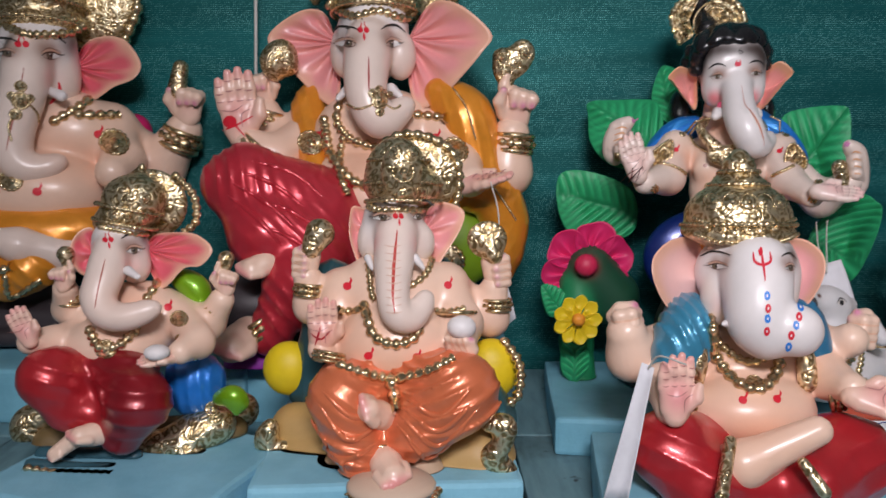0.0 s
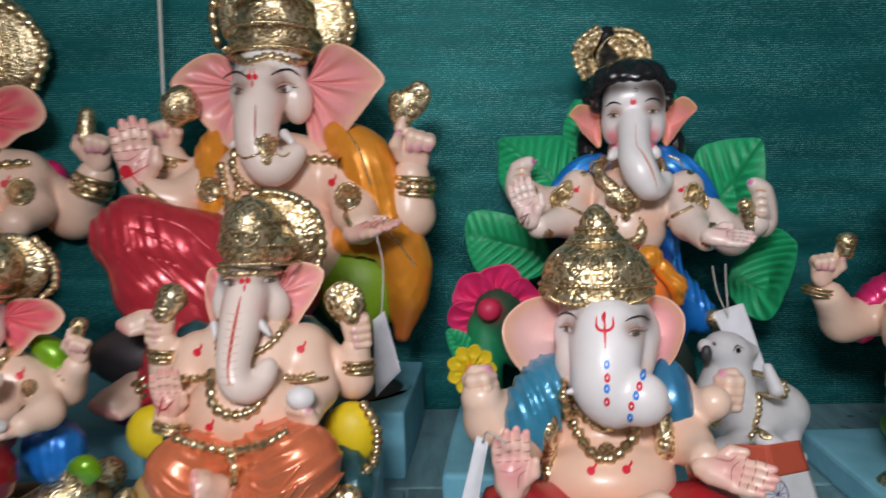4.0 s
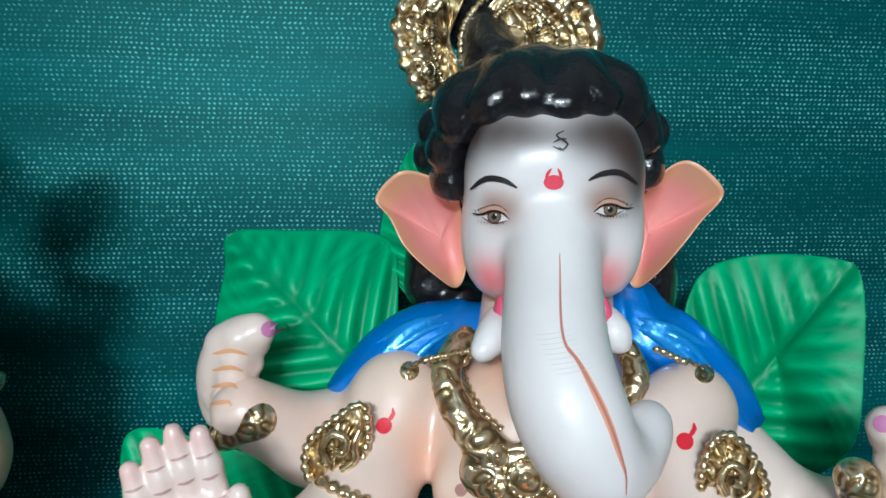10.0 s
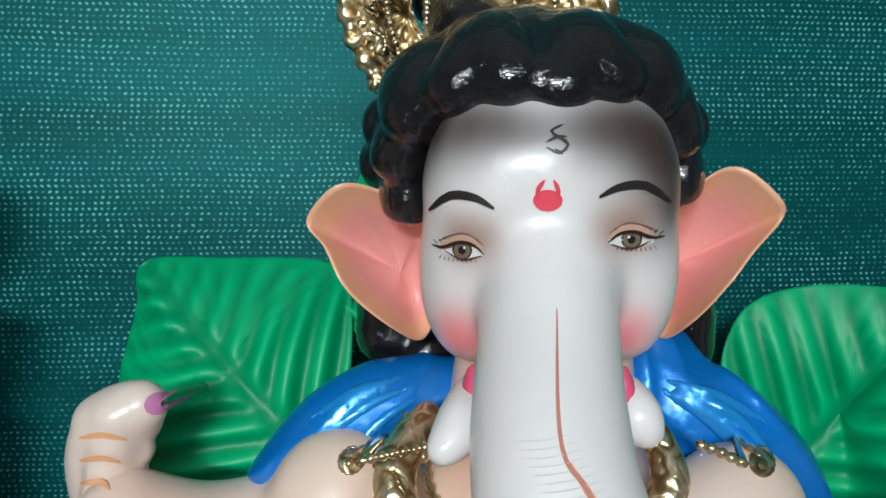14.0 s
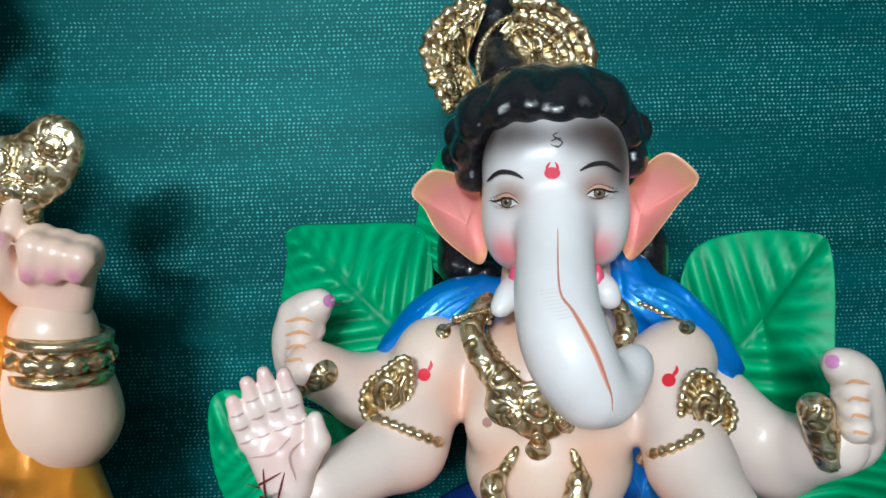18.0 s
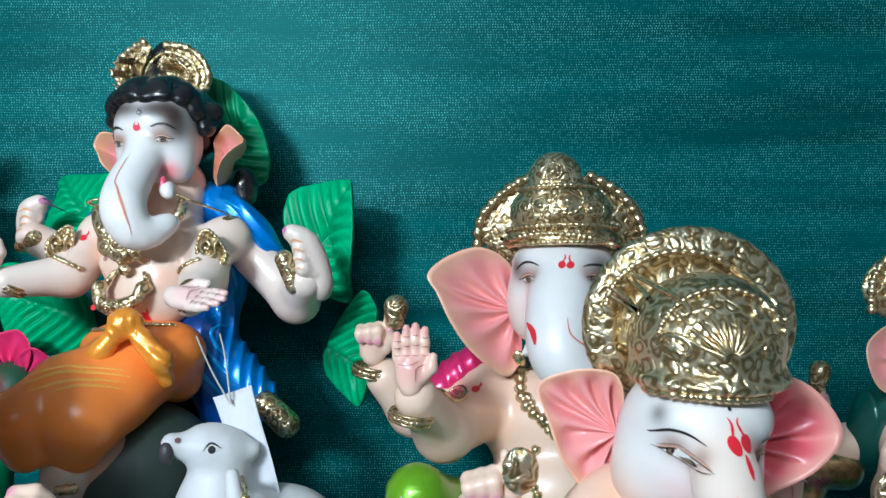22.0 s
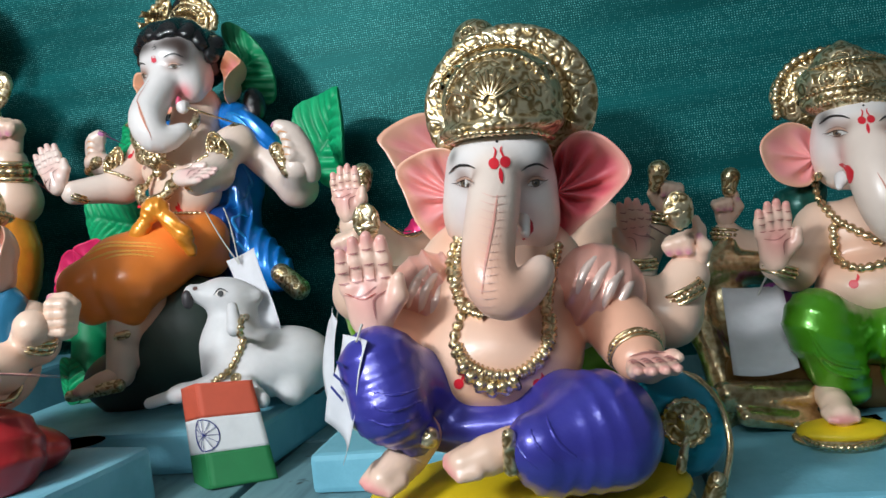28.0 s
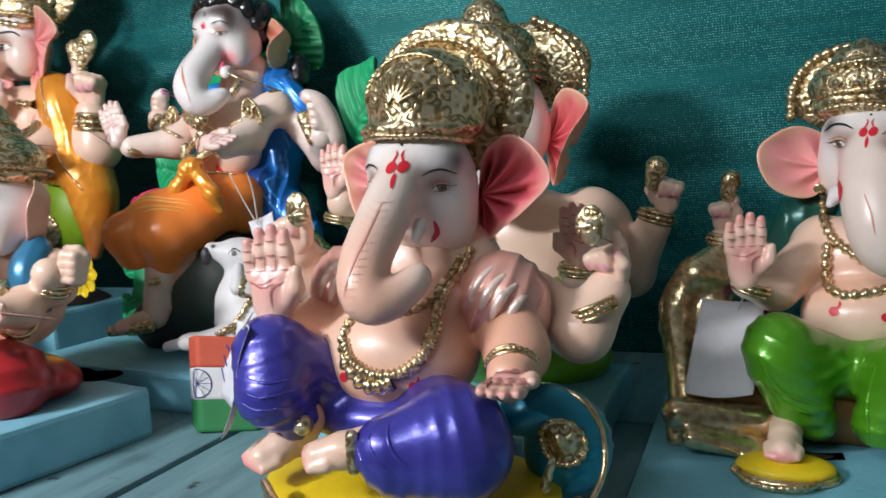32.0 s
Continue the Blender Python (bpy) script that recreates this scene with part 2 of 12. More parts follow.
class Clay:
    """A figure modelled from lumps of clay, coils and brush marks, cast as ONE mesh. Places are metres from the
    middle of its foot; brush marks are laid on from a point in front of it (brush)."""

    def __init__(self, name, at, brush):
        self.name, self.at, self.brush = name, at, np.array(brush, float)
        self.lumps, self.made, self.tints, self.pieces = {}, {}, [], []
        self.group, self.base = None, None

    def clay(self, group, mat, step=0.0028, k=0.012, soft=0.004):
        """Starts, or goes on with, a body of clay of one material. k: how far its lumps melt together."""
        self.group = group
        self.lumps.setdefault(group, dict(mat=mat, step=step, k=k, soft=soft, prims=[]))
        return self

    def ball(self, c, r, col, rot=0.0, lean=0.0, fold=None):
        turn = np.array(Euler((radians(lean), radians(rot), 0)).to_matrix(), np.float32) if rot or lean else None
        self.lumps[self.group]["prims"].append(("ball", np.array(c, np.float32), turn, np.array(r, np.float32), None, fold, col))
        return self

    def limb(self, points, radii, col, fold=None):
        pts = [np.array(p, np.float32) for p in points]
        rr = radii if hasattr(radii, "__len__") else [radii] * len(pts)
        for a, b, ra, rb in zip(pts, pts[1:], rr, rr[1:]):
            self.lumps[self.group]["prims"].append(("limb", a, b, ra, rb, fold, col))
        return self

    def coil(self, points, radii, col, fold=None, count=14):
        """A limb along a smooth curve."""
        p = spline(points, count)
        r = np.interp(np.linspace(0, 1, count), np.linspace(0, 1, len(radii)), radii)
        return self.limb(list(p), list(r), col, fold)

    def tint(self, c, r, col, strength=0.7):
        """An airbrushed patch of colour."""
        self.tints.append((self.group, np.array(c), r, np.array(col), strength))
        return self

    def hand(self, c, up, out, size, kind="open", thumb=1, palm=PALM, col=SKIN):
        """A hand: palm at c, fingers along up, palm facing out; thumb: on which side. kind: open, fist or pinch."""
        c, up, out = np.array(c, float), unit(up), unit(out)
        side = unit(np.cross(up, out)) * thumb
        s, coarse = size, self.group
        crease = tuple(0.62 * v for v in palm)
        self.clay(coarse + "_fine", self.lumps[coarse]["mat"], max(0.0015, s * 0.032), s * (0.10 if kind == "fist" else 0.06), 0.003)

        def at(u, w, o):
            return c + (up * u + side * w + out * o) * s
        lines = []
        if kind == "open":
            self.limb([at(-0.36, 0, 0), at(0.0, 0.02, 0)], [s * 0.25, s * 0.26], col)
            for n in range(-1, 2):
                self.limb([at(-0.22, 0.12 * n, 0), at(0.2, 0.19 * n, 0.02)], [s * 0.2, s * 0.165], col)
            for n in range(4):
                w, long = 0.285 - 0.19 * n, (0.56, 0.64, 0.60, 0.46)[n]
                w2 = w * 1.04
                self.limb([at(0.24, w, 0.03), at(0.26 + long * 0.5, (w + w2) / 2, 0.06), at(0.26 + long, w2, 0.10)], [s * 0.108, s * 0.104, s * 0.078], col)
                self.tint(at(0.26 + long, w2, 0.17), s * 0.15, palm, 0.75)
                lines += [[at(v, w - 0.07, 0.2), at(v - 0.01, w, 0.22), at(v, w + 0.07, 0.2)] for v in (0.30, 0.28 + long * 0.36, 0.28 + long * 0.68)]
            self.limb([at(-0.14, 0.26, 0.06), at(0.02, 0.42, 0.14), at(0.26, 0.46, 0.17)], [s * 0.15, s * 0.13, s * 0.09], col)
            self.tint(at(0.0, 0, 0.25), s * 0.4, palm, 0.6).tint(at(0.2, 0, 0.2), s * 0.3, palm, 0.45)
            lines += [[at(0.12, 0.28, 0.25), at(0.02, 0.1, 0.28), at(-0.24, 0.08, 0.28)], [at(0.14, -0.3, 0.25), at(0.1, -0.05, 0.28), at(0.2, 0.16, 0.28)]]
        elif kind == "fist":
            self.limb([at(0, 0.20, 0), at(0, -0.26, 0)], [s * 0.30, s * 0.24], col)
            for n in range(4):
                w, r = 0.28 - 0.19 * n, (0.135, 0.14, 0.13, 0.115)[n]
                self.limb([at(0.02, w, -0.2), at(0.24, w, -0.12), at(0.28, w, 0.12), at(0.06, w, 0.27)], [s * r, s * r, s * r, s * r * 0.85], col)
                self.tint(at(0.05, w, 0.36), s * 0.07, NAIL, 0.6)
                if n:
                    lines.append([at(0.18, w + 0.095, -0.3), at(0.36, w + 0.095, -0.1), at(0.36, w + 0.095, 0.14), at(0.12, w + 0.095, 0.34)])
            self.limb([at(0, 0.26, -0.2), at(0.06, 0.40, -0.06), at(0.12, 0.42, 0.2)], [s * 0.16, s * 0.15, s * 0.12], col)
            self.tint(at(0.2, 0.46, 0.26), s * 0.10, NAIL, 0.95)
        else:
            self.limb([at(-0.3, 0, 0), at(0.02, 0.02, 0)], [s * 0.23, s * 0.28], col)
            for n in range(-1, 2):
                self.limb([at(-0.22, 0.1 * n, 0), at(0.16, 0.18 * n, 0)], [s * 0.2, s * 0.18], col)
            for n in range(1, 4):
                w = 0.27 - 0.19 * n
                self.limb([at(0.2, w, -0.02), at(0.42 - 0.05 * n, w, 0.08), at(0.36 - 0.05 * n, w, 0.28), at(0.08, w + 0.03, 0.30)], [s * 0.12, s * 0.125, s * 0.118, s * 0.09], col)
                self.tint(at(0.06, w + 0.03, 0.40), s * 0.085, NAIL, 0.95)
            self.limb([at(0.2, 0.28, 0), at(0.48, 0.30, 0.10), at(0.70, 0.26, 0.16)], [s * 0.125, s * 0.115, s * 0.085], col)
            self.limb([at(-0.1, 0.28, 0.04), at(0.14, 0.40, 0.20), at(0.36, 0.34, 0.30)], [s * 0.14, s * 0.125, s * 0.09], col)
            self.tint(at(0.40, 0.34, 0.38), s * 0.09, NAIL, 0.8).tint(at(-0.05, -0.05, 0.25), s * 0.3, palm, 0.3)
        self.group = coarse
        for line in lines:
            self.stroke(line, max(s * (0.045 if kind == "fist" else 0.026), 0.0006), (0.84, 0.53, 0.37) if kind == "fist" else crease, (coarse + "_fine",))
        return self

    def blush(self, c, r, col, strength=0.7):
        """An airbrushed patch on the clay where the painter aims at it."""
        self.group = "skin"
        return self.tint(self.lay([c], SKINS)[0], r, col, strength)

    def ridge(self, points, r, col):
        """A fold pressed up along a line on the clay."""
        p = self.lay(spread(points, 0.004), (self.group,), -r * 0.35)
        p = p[np.abs(self.field((self.group,), p)) < 0.004]
        if len(p) < 3:
            return self
        coarse = self.group
        self.clay(coarse + "_fold", self.lumps[coarse]["mat"], 0.0016, r * 0.6, 0.003)
        self.limb(list(p), list(r * (0.3 + 0.7 * np.sin(np.linspace(0.1, math.pi - 0.1, len(p))))), col)
        self.group = coarse
        return self

    def foot(self, heel, toe, r, up=(0, 0, 1), col=SKIN):
        h, t, up = np.array(heel, float), np.array(toe, float), unit(up)
        way = unit(t - h)
        side = unit(np.cross(way, up))
        coarse = self.group
        self.clay(coarse + "_fine", self.lumps[coarse]["mat"], 0.0018, r * 0.3, 0.003)
        self.limb([h, (h + t) / 2, t], [r, r * 0.95, r * 0.8], col)
        for n in range(-2, 3):
            a = t + side * r * 0.38 * n
            self.limb([a - way * r * 0.4, a + way * r * (0.75 - 0.1 * abs(n - 1))], [r * 0.42, r * 0.26], col)
            self.tint(a + way * r * 0.95 + up * r * 0.1, r * 0.38, BLUSH, 0.55)
        self.group = coarse
        return self

    def field(self, groups, p):
        """Distance to the clay of the named groups."""
        p = np.asarray(p, np.float32)
        best = np.full(p.shape[:-1], 9.0, np.float32)
        near, far = p.reshape(-1, 3).min(0), p.reshape(-1, 3).max(0)
        for g in [*groups, *(g + "_fine" for g in groups)]:
            if g not in self.lumps:
                continue
            d = np.full(p.shape[:-1], 9.0, np.float32)
            for prim in self.lumps[g]["prims"]:
                reach = float(max(prim[3])) if prim[0] == "ball" else max(prim[3], prim[4])
                low, high = (prim[1], prim[1]) if prim[0] == "ball" else (np.minimum(prim[1], prim[2]), np.maximum(prim[1], prim[2]))
                if max((low - far).max(), (near - high).max()) > reach + 0.05:
                    continue
                d = melt(d, distance(prim, p), self.lumps[g]["k"])
            best = np.minimum(best, d)
        return best

    def lay(self, p, on, lift=0.0004):
        """The points p pushed along the painter's sight until they touch the clay."""
        p = np.asarray(p, float)
        way = p - self.brush
        way /= np.linalg.norm(way, axis=-1, keepdims=True)
        q = p - way * 0.09
        for _ in range(26):
            d = self.field(on, q)[..., None]
            q = q + way * np.clip(d - lift, -0.01, 0.02)
        miss = np.linalg.norm(q - p, axis=-1) > 0.085
        q[miss] = p[miss]
        return q

    def piece(self, verts, faces, mat, col):
        verts = np.asarray(verts, float).reshape(-1, 3)
        col = np.asarray(col, float)
        self.pieces.append((verts, np.asarray(faces, np.int64), mat, np.tile(col, (len(verts), 1)) if col.ndim == 1 else col))
        return self

    def rope(self, points, r, mat="gold_trim", bead=0.0, closed=False, on=None, col=(0.6, 0.45, 0.25), taper=False, flat=1.0):
        """A coil or string of beads laid along a curve, on the clay if on names its groups."""
        p = spread(points, (bead / 4 if bead else r * 0.9), closed)
        if on:
            p = self.lay(p, on, r * 0.25)
        n = len(p)
        t = np.roll(p, -1, 0) - np.roll(p, 1, 0)
        if not closed:
            t[0], t[-1] = p[1] - p[0], p[-1] - p[-2]
        t /= np.linalg.norm(t, axis=1, keepdims=True) + 1e-12
        sight = p - self.brush
        sight /= np.linalg.norm(sight, axis=1, keepdims=True)
        a = np.cross(t, sight)
        a /= np.linalg.norm(a, axis=1, keepdims=True) + 1e-9
        b = np.cross(t, a)
        rr = np.full(n, float(r))
        if bead:
            rr = r * (0.55 + 0.45 * np.abs(np.sin(np.arange(n) * math.pi / 4)))
        if taper:
            rr = rr * np.sin(np.linspace(0.12, math.pi - 0.12, n)) ** 0.6
        m = 6
        ang = np.arange(m) * 2 * math.pi / m
        ring = p[:, None] + rr[:, None, None] * (np.cos(ang)[None, :, None] * a[:, None] + flat * np.sin(ang)[None, :, None] * b[:, None])
        i = np.arange(n if closed else n - 1)[:, None]
        j = np.arange(m)[None]
        f = np.stack([i * m + j, i * m + (j + 1) % m, (i + 1) % n * m + (j + 1) % m, (i + 1) % n * m + j], -1).reshape(-1, 4)
        return self.piece(ring, f, mat, col)

    def ring(self, c, axis, radius, r, mat="gold_trim", bead=0.0, squash=1.0):
        """A bangle round a limb."""
        axis = unit(axis)
        a = unit(np.cross(axis, (0.3, 1, 0.2)))
        b = np.cross(axis, a)
        pts = [np.array(c) + radius * (math.cos(w) * a + squash * math.sin(w) * b) for w in np.linspace(0, 2 * math.pi, 13)[:-1]]
        return self.rope(pts, r, mat, bead, True)

    def spot(self, c, rx, rz, col, on=SKINS, rot=0.0, lift=0.0005, mat="ink", dome=0.0):
        """A round or oval brush mark."""
        c = np.array(c, float)
        way = unit(c - self.brush)
        right = unit(np.cross(way, (0, 0, 1)))
        up = np.cross(right, way)
        co, si = math.cos(radians(rot)), math.sin(radians(rot))
        pts = [c]
        for ring_ in (0.5, 1.0):
            for w in np.linspace(0, 2 * math.pi, 17)[:-1]:
                x, z = rx * ring_ * math.cos(w), rz * ring_ * math.sin(w)
                pts.append(c + right * (x * co - z * si) + up * (x * si + z * co))
        p = self.lay(pts, on, lift)
        if dome:
            p[0] -= way * dome
            p[1:17] -= way * dome * 0.7
        f = [(0, 1 + n, 1 + (n + 1) % 16, 1 + (n + 1) % 16) for n in range(16)]
        f += [(1 + n, 17 + n, 17 + (n + 1) % 16, 1 + (n + 1) % 16) for n in range(16)]
        return self.piece(p, f, mat, col)

    def stroke(self, points, width, col, on=SKINS, lift=0.0006, mat="ink", taper=1.0):
        """A brush stroke along a curve, pointed at its ends."""
        p = spread(points, max(width, 0.0012))
        t = np.gradient(p, axis=0)
        way = p - self.brush
        way /= np.linalg.norm(way, axis=1, keepdims=True)
        a = np.cross(way, t)
        a /= np.linalg.norm(a, axis=1, keepdims=True) + 1e-9
        w = width * 0.5 * (1 - taper + taper * np.sin(np.linspace(0.15, math.pi - 0.15, len(p))) ** 0.7)
        both = self.lay(np.stack([p - a * w[:, None], p, p + a * w[:, None]], 1), on, lift)
        n = len(p)
        i = np.arange(n - 1)[:, None] * 3
        j = np.arange(2)[None]
        f = np.stack([i + j, i + j + 1, i + j + 4, i + j + 3], -1).reshape(-1, 4)
        return self.piece(both, f, mat, col)

    def sheet(self, c, outline, thick, cup, inner, rim, ridges=0, ridge=0.0, mat="skin", edge=0.72, vein=None):
        """An ear, a leaf or a petal: a thick curved sheet inside an outline, hollowed by cup, with ridges that fan out from c."""
        c = np.array(c, float)
        out = spline(outline, 64, True)
        way = unit(out.mean(0) - self.brush)
        nr = 16 if vein is None else 40
        s = (np.linspace(0, 1, nr) ** 0.8)[:, None]
        base = c + (out - c)[None] * s[:, :, None]
        th = np.linspace(0, 2 * math.pi, 64, endpoint=False)[None]
        lift = cup * np.sin(s * math.pi) + np.zeros_like(th)
        if vein is None:
            lift = lift + 2.9 * ridge * np.sin(th * ridges + 2.0 * s) * np.sin(np.clip(s * 1.08, 0, 1) * math.pi)
        front = base + way * lift[:, :, None]
        rimmed = np.sqrt(np.clip(1 - s ** 6, 0, 1)) * 0.85 + 0.15
        back = base + way * (lift + thick * rimmed)[:, :, None]
        verts = np.vstack([front.reshape(-1, 3), back.reshape(-1, 3)])
        i, j = np.arange(nr - 1)[:, None], np.arange(64)[None]
        k = (j + 1) % 64
        f = np.stack([i * 64 + j, i * 64 + k, (i + 1) * 64 + k, (i + 1) * 64 + j], -1).reshape(-1, 4)
        g = f[:, ::-1] + nr * 64
        e = np.stack([(nr - 1) * 64 + j, (nr - 1) * 64 + k, (2 * nr - 1) * 64 + k, (2 * nr - 1) * 64 + j], -1).reshape(-1, 4)
        blend = np.clip((s - edge) / 0.22, 0, 1) ** 1.5 * np.ones_like(th)
        if vein is not None:
            root, tip = np.array(vein[0]), np.array(vein[1])
            axis = unit(tip - root)
            across = unit(np.cross(axis, way))
            u, v = (base - root) @ axis, np.abs((base - root) @ across)
            size = np.linalg.norm(tip - root)
            rib = np.sin((u - v * 0.75) / size * 2 * math.pi * ridges)
            fade = np.clip(v / (size * 0.06), 0, 1) * np.clip((1.02 - s) * 12, 0, 1)
            rise = (ridge * rib * fade - ridge * 1.2 * np.exp(-(v / (size * 0.02)) ** 2))[:, :, None] * way
            verts[:nr * 64] -= rise.reshape(-1, 3)
            blend = np.clip(0.5 - 0.42 * rib * fade + 0.4 * np.exp(-(v / (size * 0.022)) ** 2), 0, 1)
        elif ridges:
            blend = np.clip(blend + 0.34 * np.sin(th * ridges + 2.0 * s + 1.2) * (1 - blend) * np.clip(s * 2, 0, 1), 0, 1)
        col = np.array(inner) + (np.array(rim) - np.array(inner)) * blend[:, :, None]
        col = np.vstack([col.reshape(-1, 3), np.tile(np.array(rim), (nr * 64, 1))])
        return self.piece(verts, np.vstack([f, g, e]), mat, col)

    def cast(self, label, category, kind=""):
        """Fires the figure: all its clay, coils and paint as one mesh object."""
        for name, g in self.lumps.items():
            h, k = g["step"], g["k"]
            lo, hi = [], []
            for p in g["prims"]:
                if p[0] == "ball":
                    reach = float(max(p[3])) if p[2] is not None else p[3]
                    lo.append(p[1] - reach), hi.append(p[1] + reach)
                else:
                    reach = max(p[3], p[4])
                    lo.append(np.minimum(p[1], p[2]) - reach), hi.append(np.maximum(p[1], p[2]) + reach)
            pad = k + 3 * h + 0.004
            corner = np.min(lo, 0) - pad
            size = np.ceil((np.max(hi, 0) + pad - corner) / h).astype(int) + 1
            vol = np.full(size, 1.0, np.float32)
            axes = [(corner[n] + h * np.arange(size[n])).astype(np.float32) for n in range(3)]
            for p, a, b in zip(g["prims"], lo, hi):
                i0 = np.maximum(((a - pad - corner) / h).astype(int), 0)
                i1 = np.minimum(((b + pad - corner) / h).astype(int) + 2, size)
                sub = tuple(slice(m, n) for m, n in zip(i0, i1))
                grid = np.stack(np.meshgrid(*[ax[q] for ax, q in zip(axes, sub)], indexing="ij"), -1)
                vol[sub] = melt(vol[sub], distance(p, grid), k)
            verts, faces = skin_over(vol, corner, h)
            v32 = verts.astype(np.float32)
            near = np.stack([distance(p, v32) for p in g["prims"]])
            weight = np.exp(-(near - near.min(0)) / g["soft"])
            col = (weight.T @ np.array([p[6] for p in g["prims"]], float)) / weight.sum(0)[:, None]
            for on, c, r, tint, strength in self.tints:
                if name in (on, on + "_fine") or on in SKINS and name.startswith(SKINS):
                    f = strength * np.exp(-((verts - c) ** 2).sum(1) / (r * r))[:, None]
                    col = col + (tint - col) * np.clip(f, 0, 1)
            self.piece(verts, faces, g["mat"], col)
        verts, faces, slots, cols, at = [], [], [], [], 0
        for v, f, mat, c in self.pieces:
            verts.append(v), cols.append(c), faces.append(f + at)
            slots.append(np.full(len(f), SLOTS.index(mat)))
            at += len(v)
        verts, faces, slots, cols = np.vstack(verts), np.vstack(faces), np.concatenate(slots), np.vstack(cols)
        if self.base is not None:
            verts[:, 2] = np.maximum(verts[:, 2], self.base - self.at[2])
        tri = faces[:, 3] == faces[:, 2]
        sizes = np.where(tri, 3, 4)
        loops = faces.reshape(-1)[np.stack([tri & False, tri & False, tri & False, tri], 1).reshape(-1) == False]
        me = bpy.data.meshes.new(self.name)
        me.vertices.add(len(verts))
        me.vertices.foreach_set("co", verts.astype(np.float32).reshape(-1))
        me.loops.add(len(loops))
        me.loops.foreach_set("vertex_index", loops.astype(np.int32))
        me.polygons.add(len(faces))
        me.polygons.foreach_set("loop_start", np.concatenate([[0], np.cumsum(sizes)[:-1]]).astype(np.int32))
        me.polygons.foreach_set("material_index", slots.astype(np.int32))
        me.polygons.foreach_set("use_smooth", np.ones(len(faces), bool))
        me.update(calc_edges=True)
        paint = me.color_attributes.new("paint", "FLOAT_COLOR", "POINT")
        paint.data.foreach_set("color", np.hstack([cols, np.ones((len(cols), 1))]).astype(np.float32).reshape(-1))
        for s in SLOTS:
            me.materials.append(MATS[s])
        ob = new(self.name, me)
        ob.location = self.at
        return tagged(ob, label, category, "painted idols on the stall", kind)


def eye(s, c, w, side, on=SKINS, fine=False):
    """A painted eye and brow, w wide; side: where its outer corner points (1: towards +x)."""
    c = np.array(c, float)
    way = unit(c - s.brush)
    x = unit(np.cross(way, (0, 0, 1)))
    z = np.cross(x, way)

    def at(u, v):
        return c + x * (u * w * side) + z * (v * w)
    s.group = "skin"
    for u, v, r, k in ((0.0, 0.15, 0.65, 0.45), (-0.42, 0.3, 0.6, 0.65), (0.1, 0.42, 0.5, 0.5)):
        s.tint(s.lay([at(u, v)], on)[0], w * r, (0.33, 0.17, 0.12), k)
    s.stroke([at(-0.5, -0.02), at(-0.2, 0.05), at(0.15, 0.05), at(0.5, 0.03)], w * 0.48, (0.8, 0.78, 0.76), on, 0.0003)
    s.spot(at(0.0, 0.04), w * 0.24, w * 0.23, (0.035, 0.02, 0.015), on, 0, 0.0005)
    s.spot(at(0.0, 0.03), w * 0.20, w * 0.19, (0.20, 0.15, 0.10), on, 0, 0.0007)
    s.spot(at(0.0, 0.03), w * 0.09, w * 0.095, BLACK, on, 0, 0.0009)
    s.spot(at(-0.06, 0.09), w * 0.03, w * 0.03, (0.9, 0.9, 0.9), on, 0, 0.0011)
    s.stroke([at(-0.5, 0.06), at(-0.22, 0.27), at(0.12, 0.30), at(0.52, 0.15)], w * 0.17, (0.58, 0.36, 0.27), on, 0.0011)
    s.stroke([at(-0.52, -0.04), at(-0.25, 0.17), at(0.1, 0.21), at(0.45, 0.09), at(0.75, 0.13)], w * (0.085 if fine else 0.065), (0.03, 0.014, 0.012), on, 0.0013)
    s.stroke([at(-0.45, -0.08), at(0, -0.19), at(0.45, 0.02)], w * 0.045, (0.12, 0.05, 0.04), on, 0.0009)
    s.stroke([at(-0.5, 0.18), at(-0.1, 0.42), at(0.35, 0.34), at(0.6, 0.22)], w * 0.04, (0.25, 0.12, 0.09), on, 0.0008)
    high = 0.34 if fine else 0.16
    s.stroke([at(-0.75, 0.66 + high), at(-0.3, 0.9 + high), at(0.3, 0.94 + high), at(0.85, 0.58 + high)], w * (0.20 if fine else 0.14), (0.02, 0.016, 0.016), on, 0.0008)
    if fine:
        for u in np.linspace(-0.35, 0.6, 9):
            s.stroke([at(u, 0.22 - 0.25 * u * u), at(u * 1.15 + 0.03, 0.34 - 0.2 * u * u)], w * 0.025, BLACK, on, 0.001)
            s.stroke([at(u * 0.85, -0.16 + 0.2 * u * u), at(u * 0.95, -0.26 + 0.2 * u * u)], w * 0.02, BLACK, on, 0.001)


def tilak(s, c, w, on=SKINS, stem=True):
    """The red forehead mark of two drops and a stem."""
    c = np.array(c, float)
    x = unit(np.cross(unit(c - s.brush), (0, 0, 1)))
    z = np.array((0, 0, 1.0))
    for side in (-1, 1):
        s.spot(c + x * w * 0.27 * side, w * 0.25, w * 0.27, MARK, on)
        s.stroke([c + x * w * 0.3 * side + z * w * 0.1, c + x * w * 0.12 * side + z * w * 0.55, c + x * w * 0.2 * side + z * w * 0.75], w * 0.1, MARK, on)
    if stem:
        s.stroke([c - z * w * 0.25, c - z * w * 0.95], w * 0.22, MARK, on)
        s.spot(c + z * w * 1.0, w * 0.07, w * 0.07, BLACK, on)


